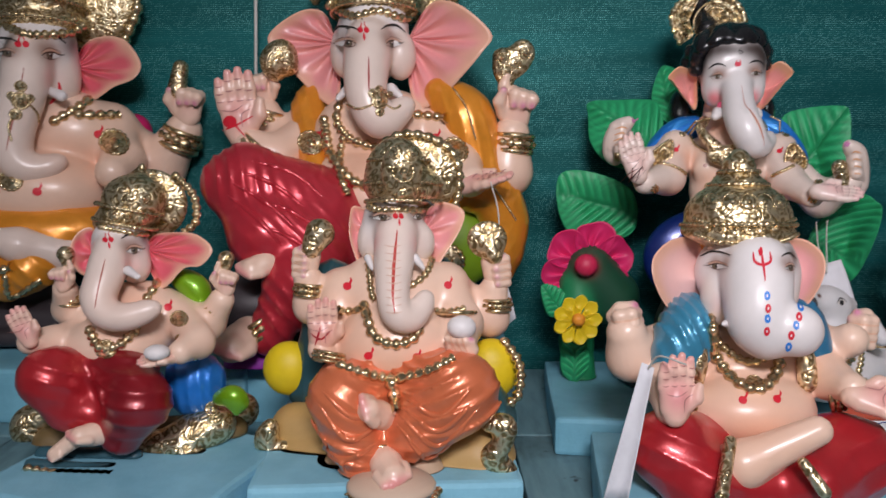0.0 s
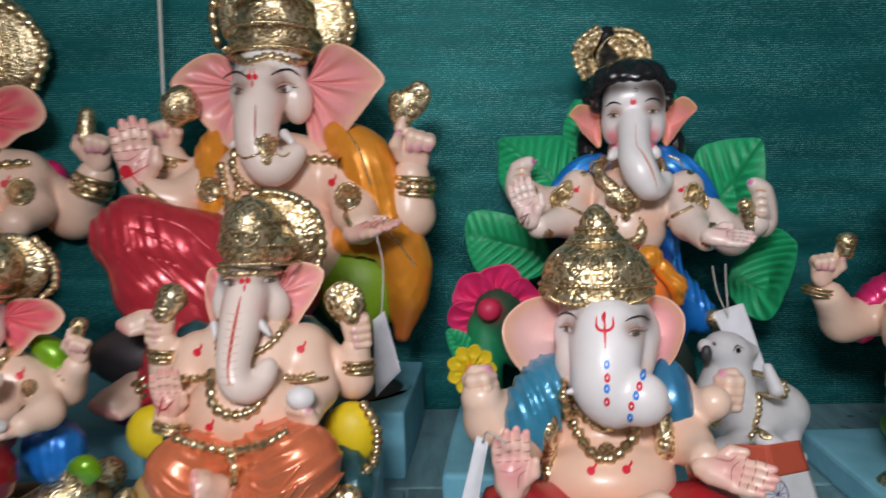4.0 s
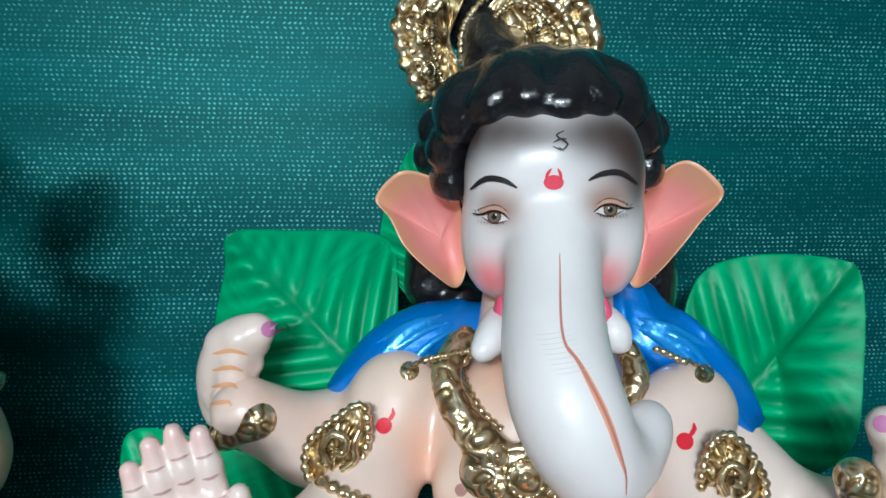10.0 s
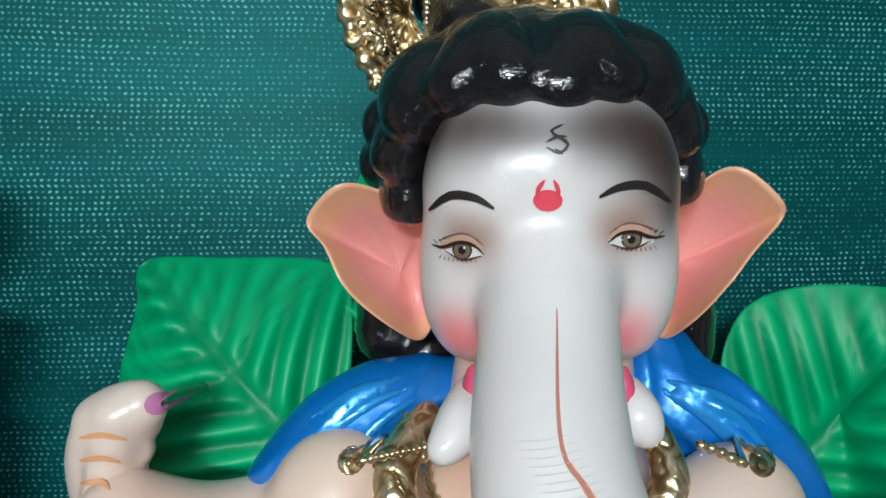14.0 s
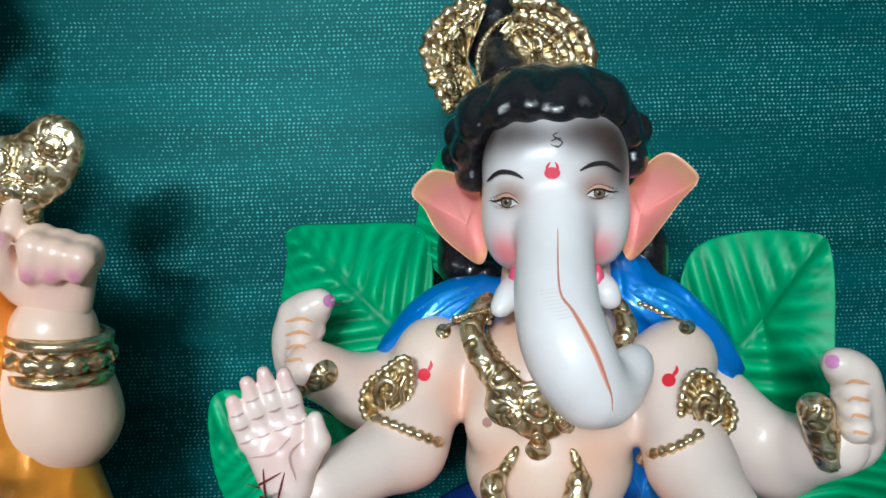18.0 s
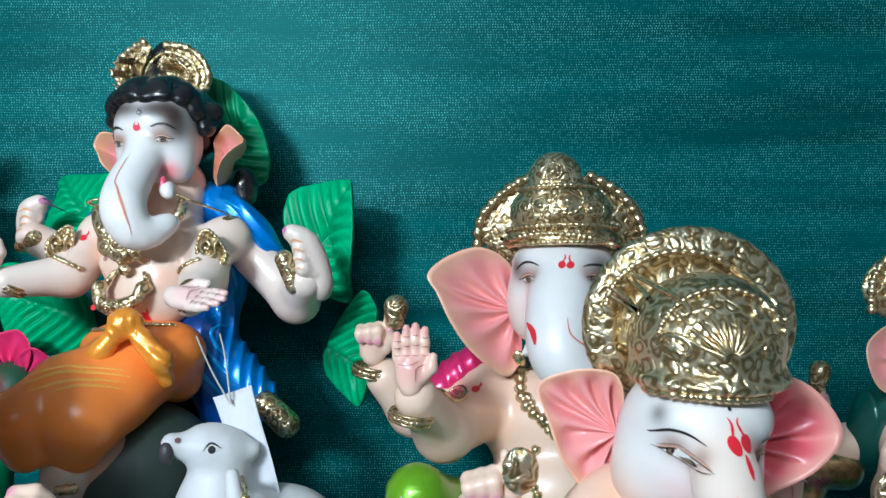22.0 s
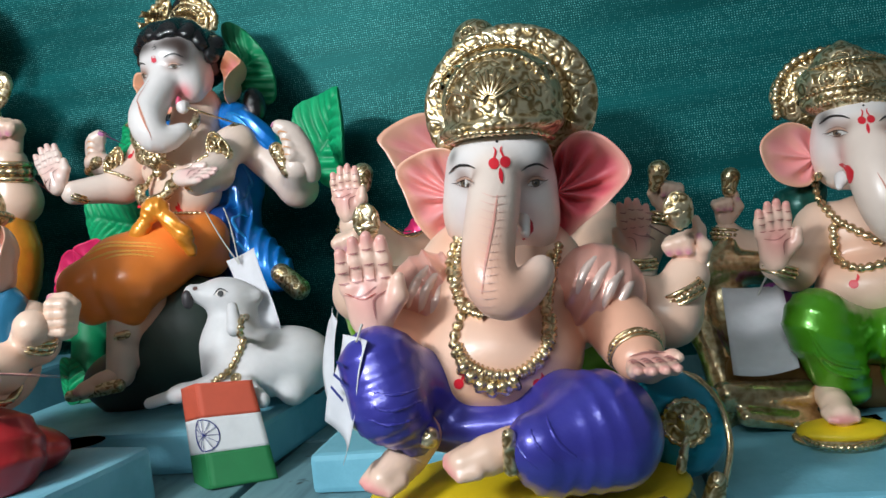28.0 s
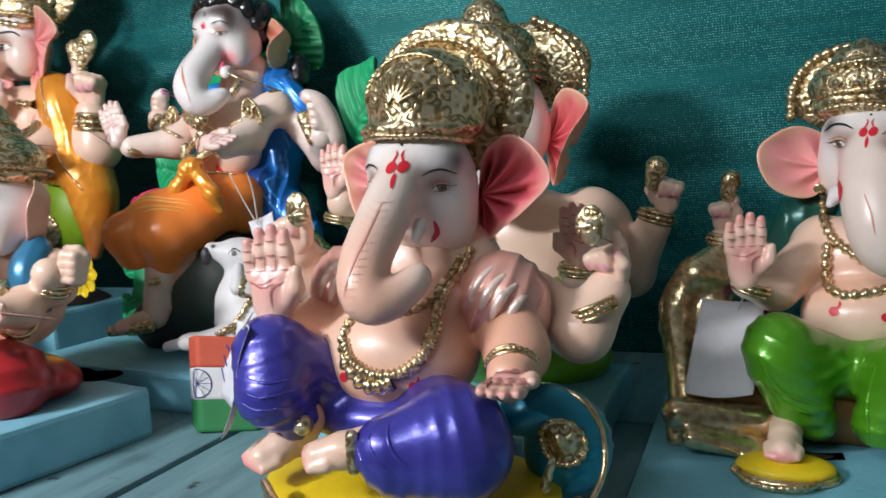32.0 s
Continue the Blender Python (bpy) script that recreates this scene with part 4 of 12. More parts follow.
copper_idol.coil([(0.0469, 0.0421, 0.1951), (0.0672, 0.0389, 0.1505), (0.0799, 0.01, 0.0889), (0.1109, -0.0443, 0.0547)], [0.0206, 0.0274, 0.0241, 0.0214], (0.03, 0.12, 0.14), fold=((1, 0.15, 0), 0.016, 0.001))
copper_idol.limb([(-0.1368, -0.0092, 0.0282), (-0.0962, -0.0122, 0.0345)], [0.011, 0.0136], TEAL)
copper_idol.clay("yellow", "matte", 0.003, 0.01, 0.004)
copper_idol.ball((-0.1178, 0.0219, 0.0904), (0.0295, 0.0239, 0.0309), YELLOW)
copper_idol.ball((0.1068, -0.0058, 0.0979), (0.03, 0.0235, 0.034), YELLOW)
copper_idol.clay("seat", "matte", 0.003, 0.008, 0.004)
copper_idol.limb([(-0.0918, -0.0085, -0.0025), (0.0921, -0.0507, 0.0169)], [0.0425, 0.0391], (0.55, 0.34, 0.12))
copper_idol.limb([(-0.1074, -0.0002, 0.0295), (0.0916, -0.0421, 0.0465)], [0.0276, 0.0254], (0.55, 0.34, 0.12))
copper_idol.clay("plate", "skin", 0.0026, 0.006, 0.004)
copper_idol.ball((0.0065, -0.1277, 0.0222), (0.0426, 0.0362, 0.0129), (0.66, 0.50, 0.38))
copper_idol.limb([(-0.0486, -0.0619, 0.0015), (0.0328, -0.0778, 0.0125)], [0.0257, 0.0247], (0.6,0.42,0.28))
copper_idol.clay("crown", "gold", 0.0024, 0.008, 0.004)
copper_idol.ball((0.0124, 0.0166, 0.2955), (0.0423, 0.0371, 0.0239), YELLOW)
copper_idol.ball((0.0048, 0.0224, 0.3065), (0.0346, 0.0307, 0.0413), YELLOW)
copper_idol.ball((0.0125, -0.0211, 0.3121), (0.0215, 0.0127, 0.0279), YELLOW)
copper_idol.ball((0.0225, 0.049, 0.3081), (0.0547, 0.0109, 0.0465), YELLOW)
copper_idol.coil([(-0.1275, -0.0327, 0.0444), (-0.1345, -0.0297, 0.0255), (-0.1238, -0.0289, 0.0045), (-0.112, -0.0301, 0.0196)], [0.0067, 0.0095, 0.0108, 0.0067], YELLOW)
copper_idol.coil([(0.0995, -0.0854, 0.0665), (0.1175, -0.0873, 0.0648), (0.1113, -0.0875, 0.0428), (0.102, -0.0863, 0.0325), (0.1198, -0.0851, 0.017)], [0.0072, 0.0083, 0.0072, 0.0072, 0.0096], YELLOW)
copper_idol.limb([(-0.0849, -0.0103, 0.2304), (-0.0762, -0.0032, 0.2461)], [0.0105, 0.016], YELLOW)
copper_idol.ball((0.1024, 0.0042, 0.2385), (0.022, 0.0052, 0.0208), YELLOW)
copper_idol.limb([(0.1108, 0.0009, 0.2194), (0.1056, 0.0034, 0.2321)], [0.0077, 0.0077], YELLOW)
copper_idol.rope([(-0.0239, 0.042, 0.2954), (-0.019, 0.0406, 0.3294), (0.006, 0.0392, 0.3492), (0.04, 0.0398, 0.3472), (0.0676, 0.043, 0.3279), (0.0733, 0.0478, 0.294), (0.0685, 0.0453, 0.2704)], 0.0061, "gold_trim", 0.0117, False, None)
copper_idol.rope([(-0.0234, -0.0066, 0.276), (-0.0083, -0.029, 0.2737), (0.0197, -0.0402, 0.2747), (0.043, -0.0284, 0.2733), (0.0554, -0.0056, 0.2735)], 0.0046, "gold_trim", 0.0078, False, ("skin", "crown"))
copper_idol.rope([(-0.0232, -0.0194, 0.2254), (-0.015, -0.0547, 0.1963), (-0.0102, -0.0604, 0.1849)], 0.0045, "gold_trim", 0.0083, False, ("body", "cloth"))
copper_idol.rope([(0.0471, -0.0212, 0.2227), (0.0384, -0.048, 0.2081), (0.0205, -0.0547, 0.1966)], 0.0044, "gold_trim", 0.0083, False, ("body", "cloth"))
copper_idol.rope([(-0.0217, -0.0604, 0.1847), (-0.0142, -0.0787, 0.1578), (-0.0008, -0.0788, 0.1468), (0.0174, -0.0768, 0.1466), (0.0306, -0.0736, 0.1574), (0.0315, -0.0585, 0.1819)], 0.0062, "gold_trim", 0.0093, False, ("body", "cloth"))
copper_idol.rope([(-0.0534, -0.0742, 0.124), (-0.0268, -0.0793, 0.1168), (0.0039, -0.0767, 0.1105), (0.035, -0.0758, 0.1174), (0.0593, -0.0724, 0.1296)], 0.0057, "gold_trim", 0.0087, False, ("body", "cloth"))
copper_idol.rope([(0.0027, -0.085, 0.113), (0.0079, -0.0906, 0.0994), (0.0085, -0.0961, 0.0826)], 0.0079, "gold_trim", 0.0109, False, ("body", "cloth"))
copper_idol.rope([(-0.0546, -0.0454, 0.1732), (-0.0388, -0.0553, 0.1731), (-0.0216, -0.054, 0.1757)], 0.0051, "gold_trim", 0.0077, False, ("body", "cloth"))
copper_idol.rope([(0.0456, -0.0395, 0.1696), (0.0612, -0.0456, 0.17), (0.0764, -0.0319, 0.1703)], 0.005, "gold_trim", 0.0076, False, ("body", "cloth"))
bracelet(copper_idol, (0.1127, 0.0107, 0.1658), (0, 0.1, 1), 0.0157, 0.0033)
bracelet(copper_idol, (-0.0879, -0.0045, 0.1855), (0.1, 0.1, 1), 0.0154, 0.0033)
bracelet(copper_idol, (-0.058, -0.0748, 0.1318), (0.2, 0.3, 1), 0.0148, 0.0025)
copper_idol.ring((0.0685, -0.0348, 0.1676), (0, 0.2, 1), 0.0201, 0.0025, "gold_trim", 0)
copper_idol.ring((-0.0058, -0.0973, 0.051), (0.1, 0.2, 1), 0.0145, 0.003, "gold_trim", 0)
copper_idol.rope([(-0.0346, -0.1386, 0.0177), (-0.0153, -0.1588, 0.0174), (0.0145, -0.1635, 0.0154), (0.042, -0.1584, 0.0205), (0.0516, -0.1413, 0.0248)], 0.0041, "gold_trim", 0.0058, False, None)
copper_idol.rope([(0.1185, -0.009, 0.1326), (0.1354, -0.0278, 0.1088), (0.1328, -0.0414, 0.0805), (0.1172, -0.0438, 0.0678)], 0.0063, "gold_trim", 0.0101, False, None)
copper_idol.sheet((-0.0265, 0.017, 0.2468), [(-0.0431, 0.0258, 0.273), (-0.0463, 0.015, 0.2606), (-0.0451, 0.0077, 0.2378), (-0.0356, -0.001, 0.2123), (-0.0233, -0.0029, 0.1993), (-0.0182, 0.0076, 0.2245), (-0.0237, 0.0175, 0.2502), (-0.027, 0.0217, 0.2665)], 0.0062, 0.008, EAR_PINK, PEACH, 5, 0.0012, "skin", 0.72)
copper_idol.sheet((0.0342, 0.013, 0.2472), [(0.0415, 0.0204, 0.273), (0.0578, 0.0248, 0.2772), (0.0776, 0.0255, 0.2677), (0.075, 0.0164, 0.2501), (0.0593, 0.0066, 0.2249), (0.0452, 0.001, 0.2071), (0.0335, 0.0055, 0.2249), (0.0314, 0.0137, 0.2505)], 0.0062, 0.008, EAR_PINK, PEACH, 5, 0.0012, "skin", 0.72)
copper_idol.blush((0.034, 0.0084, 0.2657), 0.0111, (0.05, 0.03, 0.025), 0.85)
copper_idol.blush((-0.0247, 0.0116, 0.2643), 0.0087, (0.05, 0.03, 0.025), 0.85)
eye(copper_idol, (-0.0063, -0.0303, 0.2655), 0.0152, -1)
eye(copper_idol, (0.0336, -0.0306, 0.2666), 0.015, 1)
tilak(copper_idol, (0.0094, -0.0312, 0.2674), 0.0107, stem=True)
copper_idol.stroke([(0.0085, -0.0435, 0.2545), (0.0076, -0.0724, 0.2247), (0.0079, -0.094, 0.1984), (0.0098, -0.0995, 0.1816)], 0.0031, (0.55, 0.06, 0.04), SKINS, 0.0006, taper=1.0)
drop(copper_idol, (-0.043, -0.0342, 0.1951), 0.0083)
drop(copper_idol, (0.061, -0.0281, 0.1951), 0.0083)
drop(copper_idol, (-0.0254, -0.0532, 0.1264), 0.0082)
drop(copper_idol, (0.0227, -0.0497, 0.124), 0.0081)
copper_idol.stroke([(-0.0031, -0.0559, 0.2405), (0.0064, -0.062, 0.2401), (0.0134, -0.0571, 0.2407)], 0.001, (0.70, 0.45, 0.34), SKINS, 0.0006, taper=1.0)
copper_idol.stroke([(-0.0033, -0.058, 0.2334), (0.0062, -0.0641, 0.2331), (0.0133, -0.0594, 0.2336)], 0.001, (0.70, 0.45, 0.34), SKINS, 0.0006, taper=1.0)
copper_idol.stroke([(-0.0035, -0.0607, 0.2263), (0.0061, -0.0667, 0.2261), (0.0132, -0.0619, 0.2266)], 0.001, (0.70, 0.45, 0.34), SKINS, 0.0006, taper=1.0)
copper_idol.stroke([(-0.0034, -0.0637, 0.2194), (0.006, -0.0696, 0.2192), (0.0131, -0.0647, 0.2197)], 0.001, (0.70, 0.45, 0.34), SKINS, 0.0006, taper=1.0)
copper_idol.stroke([(-0.0033, -0.067, 0.2125), (0.0061, -0.0727, 0.2124), (0.0131, -0.0677, 0.2128)], 0.001, (0.70, 0.45, 0.34), SKINS, 0.0006, taper=1.0)
copper_idol.stroke([(-0.0032, -0.0704, 0.2058), (0.0062, -0.0759, 0.2056), (0.0131, -0.0708, 0.2059)], 0.001, (0.70, 0.45, 0.34), SKINS, 0.0006, taper=1.0)
copper_idol.stroke([(-0.003, -0.0739, 0.199), (0.0062, -0.079, 0.199), (0.0131, -0.0738, 0.1992)], 0.001, (0.70, 0.45, 0.34), SKINS, 0.0006, taper=1.0)
copper_idol.stroke([(-0.0029, -0.0772, 0.1923), (0.0062, -0.082, 0.1922), (0.013, -0.0767, 0.1923)], 0.001, (0.70, 0.45, 0.34), SKINS, 0.0006, taper=1.0)
copper_idol.stroke([(-0.0029, -0.0801, 0.1855), (0.0061, -0.0846, 0.1854), (0.013, -0.0792, 0.1855)], 0.001, (0.70, 0.45, 0.34), SKINS, 0.0006, taper=1.0)
copper_idol.stroke([(-0.003, -0.0826, 0.1787), (0.006, -0.0868, 0.1786), (0.0127, -0.0813, 0.1787)], 0.001, (0.70, 0.45, 0.34), SKINS, 0.0006, taper=1.0)
copper_idol.stroke([(-0.0635, -0.1076, 0.1641), (-0.0544, -0.1081, 0.1584), (-0.0454, -0.1064, 0.1654)], 0.0018, (0.45,0.02,0.03), SKINS, 0.0006, taper=1.0)
copper_idol.stroke([(-0.0546, -0.1057, 0.1699), (-0.0592, -0.109, 0.1525)], 0.0018, (0.45,0.02,0.03), SKINS, 0.0006, taper=1.0)
copper_idol.ring((0.0125, 0.0144, 0.2784), (0, 0.12, 1), 0.0411, 0.0026, "gold_trim", 0.0053)
copper_idol.ring((0.0124, 0.0168, 0.2968), (0, 0.12, 1), 0.0411, 0.0026, "gold_trim", 0.0053)
copper_idol.ring((0.0071, 0.0232, 0.3217), (0, 0.12, 1), 0.0332, 0.0026, "gold_trim", 0.0053)
medallion(copper_idol, (0.0156, -0.0363, 0.3129), 0.0106, ("crown",))
medallion(copper_idol, (-0.0057, -0.0376, 0.2934), 0.0056, ("crown",))
medallion(copper_idol, (0.0373, -0.0371, 0.2929), 0.0055, ("crown",))
medallion(copper_idol, (0.0154, -0.0385, 0.2895), 0.0055, ("crown",))
medallion(copper_idol, (0.0076, -0.0353, 0.3315), 0.0056, ("crown",))
medallion(copper_idol, (0.0253, -0.0349, 0.3324), 0.0056, ("crown",))
copper_idol.base = 0.8205
copper_idol.cast("glossy painted elephant-headed idol in copper-orange cloth with gold halo crown", "statue")

white_idol = Clay("seated_elephant_idol", (0.29, 0.76, 0.79), (-0.1652, -0.8094, 0.3653))
white_idol.clay("skin", "skin", 0.0026, 0.008, 0.004)
white_idol.ball((0.0231, -0.0033, 0.2182), (0.0519, 0.0472, 0.046), WHITE)
white_idol.ball((0.0225, -0.0152, 0.238), (0.0393, 0.0359, 0.029), WHITE)
white_idol.ball((-0.0139, -0.0238, 0.1951), (0.0163, 0.0174, 0.0262), IVORY)
white_idol.ball((0.0519, -0.0231, 0.1987), (0.0143, 0.0161, 0.0258), IVORY)
white_idol.coil([(0.0167, -0.0416, 0.2308), (0.011, -0.061, 0.2035), (0.0102, -0.0674, 0.1826), (0.0201, -0.0692, 0.1681)], [0.0314, 0.0275, 0.0252, 0.0197], WHITE)
white_idol.ball((0.0402, -0.0831, 0.1778), (0.0235, 0.0213, 0.0245), WHITE)
white_idol.limb([(0.0456, -0.0782, 0.1777), (0.065, -0.0688, 0.1645)], [0.0128, 0.0054], PEACH)
white_idol.clay("body", "skin", 0.0026, 0.01, 0.004)
white_idol.ball((0.0297, -0.0014, 0.1202), (0.0661, 0.0451, 0.0541), SKIN)
white_idol.ball((0.019, -0.0403, 0.0874), (0.0634, 0.049, 0.0375), SKIN)
white_idol.ball((-0.0356, -0.0092, 0.1456), (0.024, 0.024, 0.027), SKIN)
white_idol.ball((0.079, -0.0114, 0.1489), (0.0233, 0.0233, 0.0262), SKIN)
white_idol.tint((-0.0375, -0.0055, 0.1128), 0.0217, (0.84, 0.33, 0.17), 0.5)
white_idol.tint((-0.0725, -0.056, 0.1048), 0.0195, (0.84, 0.33, 0.17), 0.45)
white_idol.limb([(-0.0378, -0.0073, 0.1264), (-0.0727, -0.057, 0.1169), (-0.0771, -0.0958, 0.107)], [0.0217, 0.0195, 0.0164], SKIN)
white_idol.hand((-0.0786, -0.1062, 0.1208), (0, 0.1, 1), (0.15, -1, 0.1), 0.044, "open", 1, PALM, SKIN)
white_idol.tint((-0.0416, 0.0094, 0.1334), 0.0221, (0.84, 0.33, 0.17), 0.5)
white_idol.tint((-0.0935, -0.0047, 0.1157), 0.0245, (0.84, 0.33, 0.17), 0.45)
white_idol.limb([(-0.0419, 0.0075, 0.1471), (-0.0937, -0.0072, 0.1311), (-0.1016, -0.0149, 0.1581)], [0.0221, 0.0244, 0.0205], SKIN)
white_idol.hand((-0.1014, -0.0102, 0.1631), (-0.1, -1, 0.1), (1, -0.1, 0.2), 0.0497, "fist", 1, PALM, SKIN)
white_idol.tint((0.0856, -0.0097, 0.1232), 0.0222, (0.84, 0.33, 0.17), 0.5)
white_idol.tint((0.0977, -0.0419, 0.1059), 0.0191, (0.84, 0.33, 0.17), 0.45)
white_idol.limb([(0.085, -0.0114, 0.1371), (0.0972, -0.0433, 0.1177), (0.0989, -0.0761, 0.1204)], [0.0222, 0.0191, 0.015], SKIN)
white_idol.hand((0.1102, -0.0936, 0.1134), (0.9, -0.5, -0.1), (0, -0.6, 0.8), 0.046, "open", -1, PALM, SKIN)
white_idol.tint((0.0921, 0.0056, 0.1438), 0.0214, (0.84, 0.33, 0.17), 0.5)
white_idol.tint((0.1066, -0.0039, 0.1241), 0.0188, (0.84, 0.33, 0.17), 0.45)
white_idol.limb([(0.0918, 0.0047, 0.157), (0.1062, -0.0051, 0.1357), (0.1222, -0.0266, 0.1541)], [0.0214, 0.0188, 0.017], SKIN)
white_idol.hand((0.1421, -0.0076, 0.1583), (0.1, -1, 0.1), (-1, -0.1, 0.1), 0.0439, "fist", -1, PALM, SKIN)
white_idol.tint((-0.0389, -0.0808, 0.0184), 0.0246, (0.84, 0.33, 0.17), 0.5)
white_idol.tint((-0.0134, -0.1088, 0.0466), 0.0203, (0.84, 0.33, 0.17), 0.45)
white_idol.limb([(-0.039, -0.0812, 0.0333), (-0.0134, -0.1089, 0.0589), (0.0475, -0.1179, 0.0942)], [0.0246, 0.0203, 0.0134], SKIN)
white_idol.limb([(-0.0056, -0.0987, 0.0376), (0.0457, -0.095, 0.0557)], [0.0194, 0.0161], SKIN)
white_idol.tint((-0.0822, -0.1368, 0.1299), 0.0231, MAGENTA, 0.5)
white_idol.tint((0.0107, -0.0792, 0.07), 0.0495, ORANGE_SKIN, 0.5)
white_idol.tint((-0.0321, -0.025, 0.1318), 0.0354, ORANGE_SKIN, 0.4)
white_idol.tint((-0.0207, -0.0523, 0.1926), 0.0135, BLUSH, 0.4)
white_idol.tint((0.0728, -0.0254, 0.1349), 0.0345, ORANGE_SKIN, 0.4)
white_idol.clay("white", "matte", 0.0026, 0.004, 0.004)
white_idol.limb([(-0.005, -0.0509, 0.1782), (-0.0261, -0.072, 0.1814)], [0.0089, 0.0016], WHITE)
white_idol.clay("cloth", "cloth", 0.003, 0.014, 0.004)
white_idol.ball((0.0283, -0.0194, 0.0334), (0.1014, 0.0536, 0.0299), RED)
white_idol.limb([(-0.0235, -0.051, 0.0567), (-0.0722, -0.0837, 0.0622), (-0.0492, -0.1118, 0.0414)], [0.03, 0.0368, 0.0268], RED, fold=((0.5, 0.15, 0.866), 0.022, 0.0016))
white_idol.limb([(0.0533, -0.0485, 0.0532), (0.1031, -0.074, 0.0492), (0.0513, -0.1125, 0.0418)], [0.0296, 0.0392, 0.0283], RED, fold=((-0.5, 0.15, 0.866), 0.022, 0.0016))
white_idol.limb([(-0.0581, -0.1023, 0.0363), (0.0724, -0.0936, 0.0282)], [0.0273, 0.0269], RED)
white_idol.clay("shawl", "cloth", 0.0026, 0.01, 0.004)
white_idol.coil([(-0.0324, -0.0023, 0.1809), (-0.0479, -0.0311, 0.1634), (-0.0565, -0.0378, 0.1291)], [0.0156, 0.0233, 0.021], (0.05, 0.30, 0.48), fold=((0.9659, 0.15, 0.2588), 0.011, 0.0022))
white_idol.coil([(0.0826, -0.0045, 0.1772), (0.0841, -0.0213, 0.1518), (0.0915, -0.0191, 0.1215)], [0.014, 0.015, 0.0139], (0.04, 0.22, 0.40), fold=((1, 0.15, 0), 0.011, 0.0018))
white_idol.clay("crown", "gold", 0.0024, 0.008, 0.004)
white_idol.ball((0.014, 0.004, 0.2605), (0.0572, 0.052, 0.0135), YELLOW)
white_idol.ball((0.0148, 0.008, 0.2757), (0.0535, 0.049, 0.037), YELLOW)
white_idol.ball((0.0154, 0.012, 0.3104), (0.027, 0.025, 0.0095), YELLOW)
white_idol.limb([(0.0152, 0.012, 0.3164), (0.015, 0.012, 0.3248)], [0.0185, 0.0165], YELLOW)
white_idol.limb([(0.0148, 0.012, 0.3307), (0.0145, 0.012, 0.3391)], [0.011, 0.0065], YELLOW)
white_idol.coil([(-0.0365, -0.0291, 0.1721), (-0.0398, -0.0544, 0.1406), (-0.04, -0.0433, 0.1073), (-0.0365, -0.0521, 0.0836)], [0.0053, 0.0062, 0.0064, 0.0058], YELLOW)
white_idol.coil([(0.07, -0.0424, 0.1458), (0.0709, -0.0493, 0.1132)], [0.0045, 0.0051], YELLOW)
white_idol.limb([(-0.0295, -0.1157, 0.0832), (-0.0507, -0.1565, 0.0519)], [0.0058, 0.006], YELLOW)
white_idol.limb([(0.0249, -0.1417, 0.0745), (0.0384, -0.1548, 0.0536)], [0.005, 0.0059], YELLOW)
white_idol.rope([(-0.043, -0.0461, 0.2643), (-0.0283, -0.0781, 0.2615), (-0.0026, -0.0884, 0.2614), (0.0274, -0.0776, 0.2614), (0.0565, -0.045, 0.2641)], 0.0028, "gold_trim", 0.0051, False, ("crown",))
white_idol.rope([(-0.0427, -0.0422, 0.2797), (-0.0284, -0.0765, 0.2764), (-0.0029, -0.0874, 0.2761), (0.0273, -0.0763, 0.2763), (0.0568, -0.042, 0.2792)], 0.0028, "gold_trim", 0.0051, False, ("crown",))
white_idol.rope([(-0.0272, -0.0534, 0.187), (-0.0241, -0.0531, 0.1697), (-0.0083, -0.0708, 0.1521), (0.0081, -0.0796, 0.1467), (0.0285, -0.0691, 0.1525)], 0.005, "gold_trim", 0.0084, False, ("body", "shawl"))
white_idol.rope([(-0.0281, -0.0537, 0.1755), (-0.0232, -0.0719, 0.152), (-0.0069, -0.0806, 0.1269), (0.0092, -0.0892, 0.1235), (0.0293, -0.0786, 0.133), (0.0381, -0.0688, 0.1471)], 0.0068, "gold_trim", 0.0096, False, ("body", "shawl"))
medallion(white_idol, (0.0042, -0.099, 0.1317), 0.0074, SKINS)
bracelet(white_idol, (0.0981, -0.0501, 0.1074), (0.8, -0.3, 0.2), 0.0174, 0.0033)
bracelet(white_idol, (0.115, -0.0157, 0.1391), (0.5, 0, 1), 0.0159, 0.0034)
white_idol.sheet((-0.0268, 0.0015, 0.2107), [(-0.0223, 0.0165, 0.2498), (-0.054, -0.0013, 0.2535), (-0.0777, -0.0189, 0.2381), (-0.0795, -0.0279, 0.2159), (-0.0641, -0.0226, 0.1881), (-0.0396, -0.0126, 0.1709), (-0.0204, 0.0009, 0.1804), (-0.0175, 0.0054, 0.2162)], 0.0092, 0.01, (0.84, 0.50, 0.46), PEACH, 0, 0, "skin", 0.66)
white_idol.sheet((0.069, 0.001, 0.2117), [(0.068, 0.0122, 0.2458), (0.081, 0.001, 0.2533), (0.0945, -0.0133, 0.2409), (0.094, -0.0224, 0.2223), (0.0856, -0.0188, 0.1953), (0.0723, -0.0116, 0.1788), (0.0654, -0.0003, 0.194)], 0.0091, 0.01, (0.84, 0.42, 0.42), PEACH, 0, 0, "skin", 0.66)
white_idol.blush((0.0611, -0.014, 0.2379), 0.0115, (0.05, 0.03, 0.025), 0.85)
eye(white_idol, (-0.0224, -0.0495, 0.2331), 0.0134, -1)
eye(white_idol, (0.0429, -0.0481, 0.2311), 0.0132, 1)
white_idol.stroke([(0.0015, -0.099, 0.2593), (0.0035, -0.0992, 0.2278)], 0.0021, MARK, SKINS, 0.0006, taper=1.0)
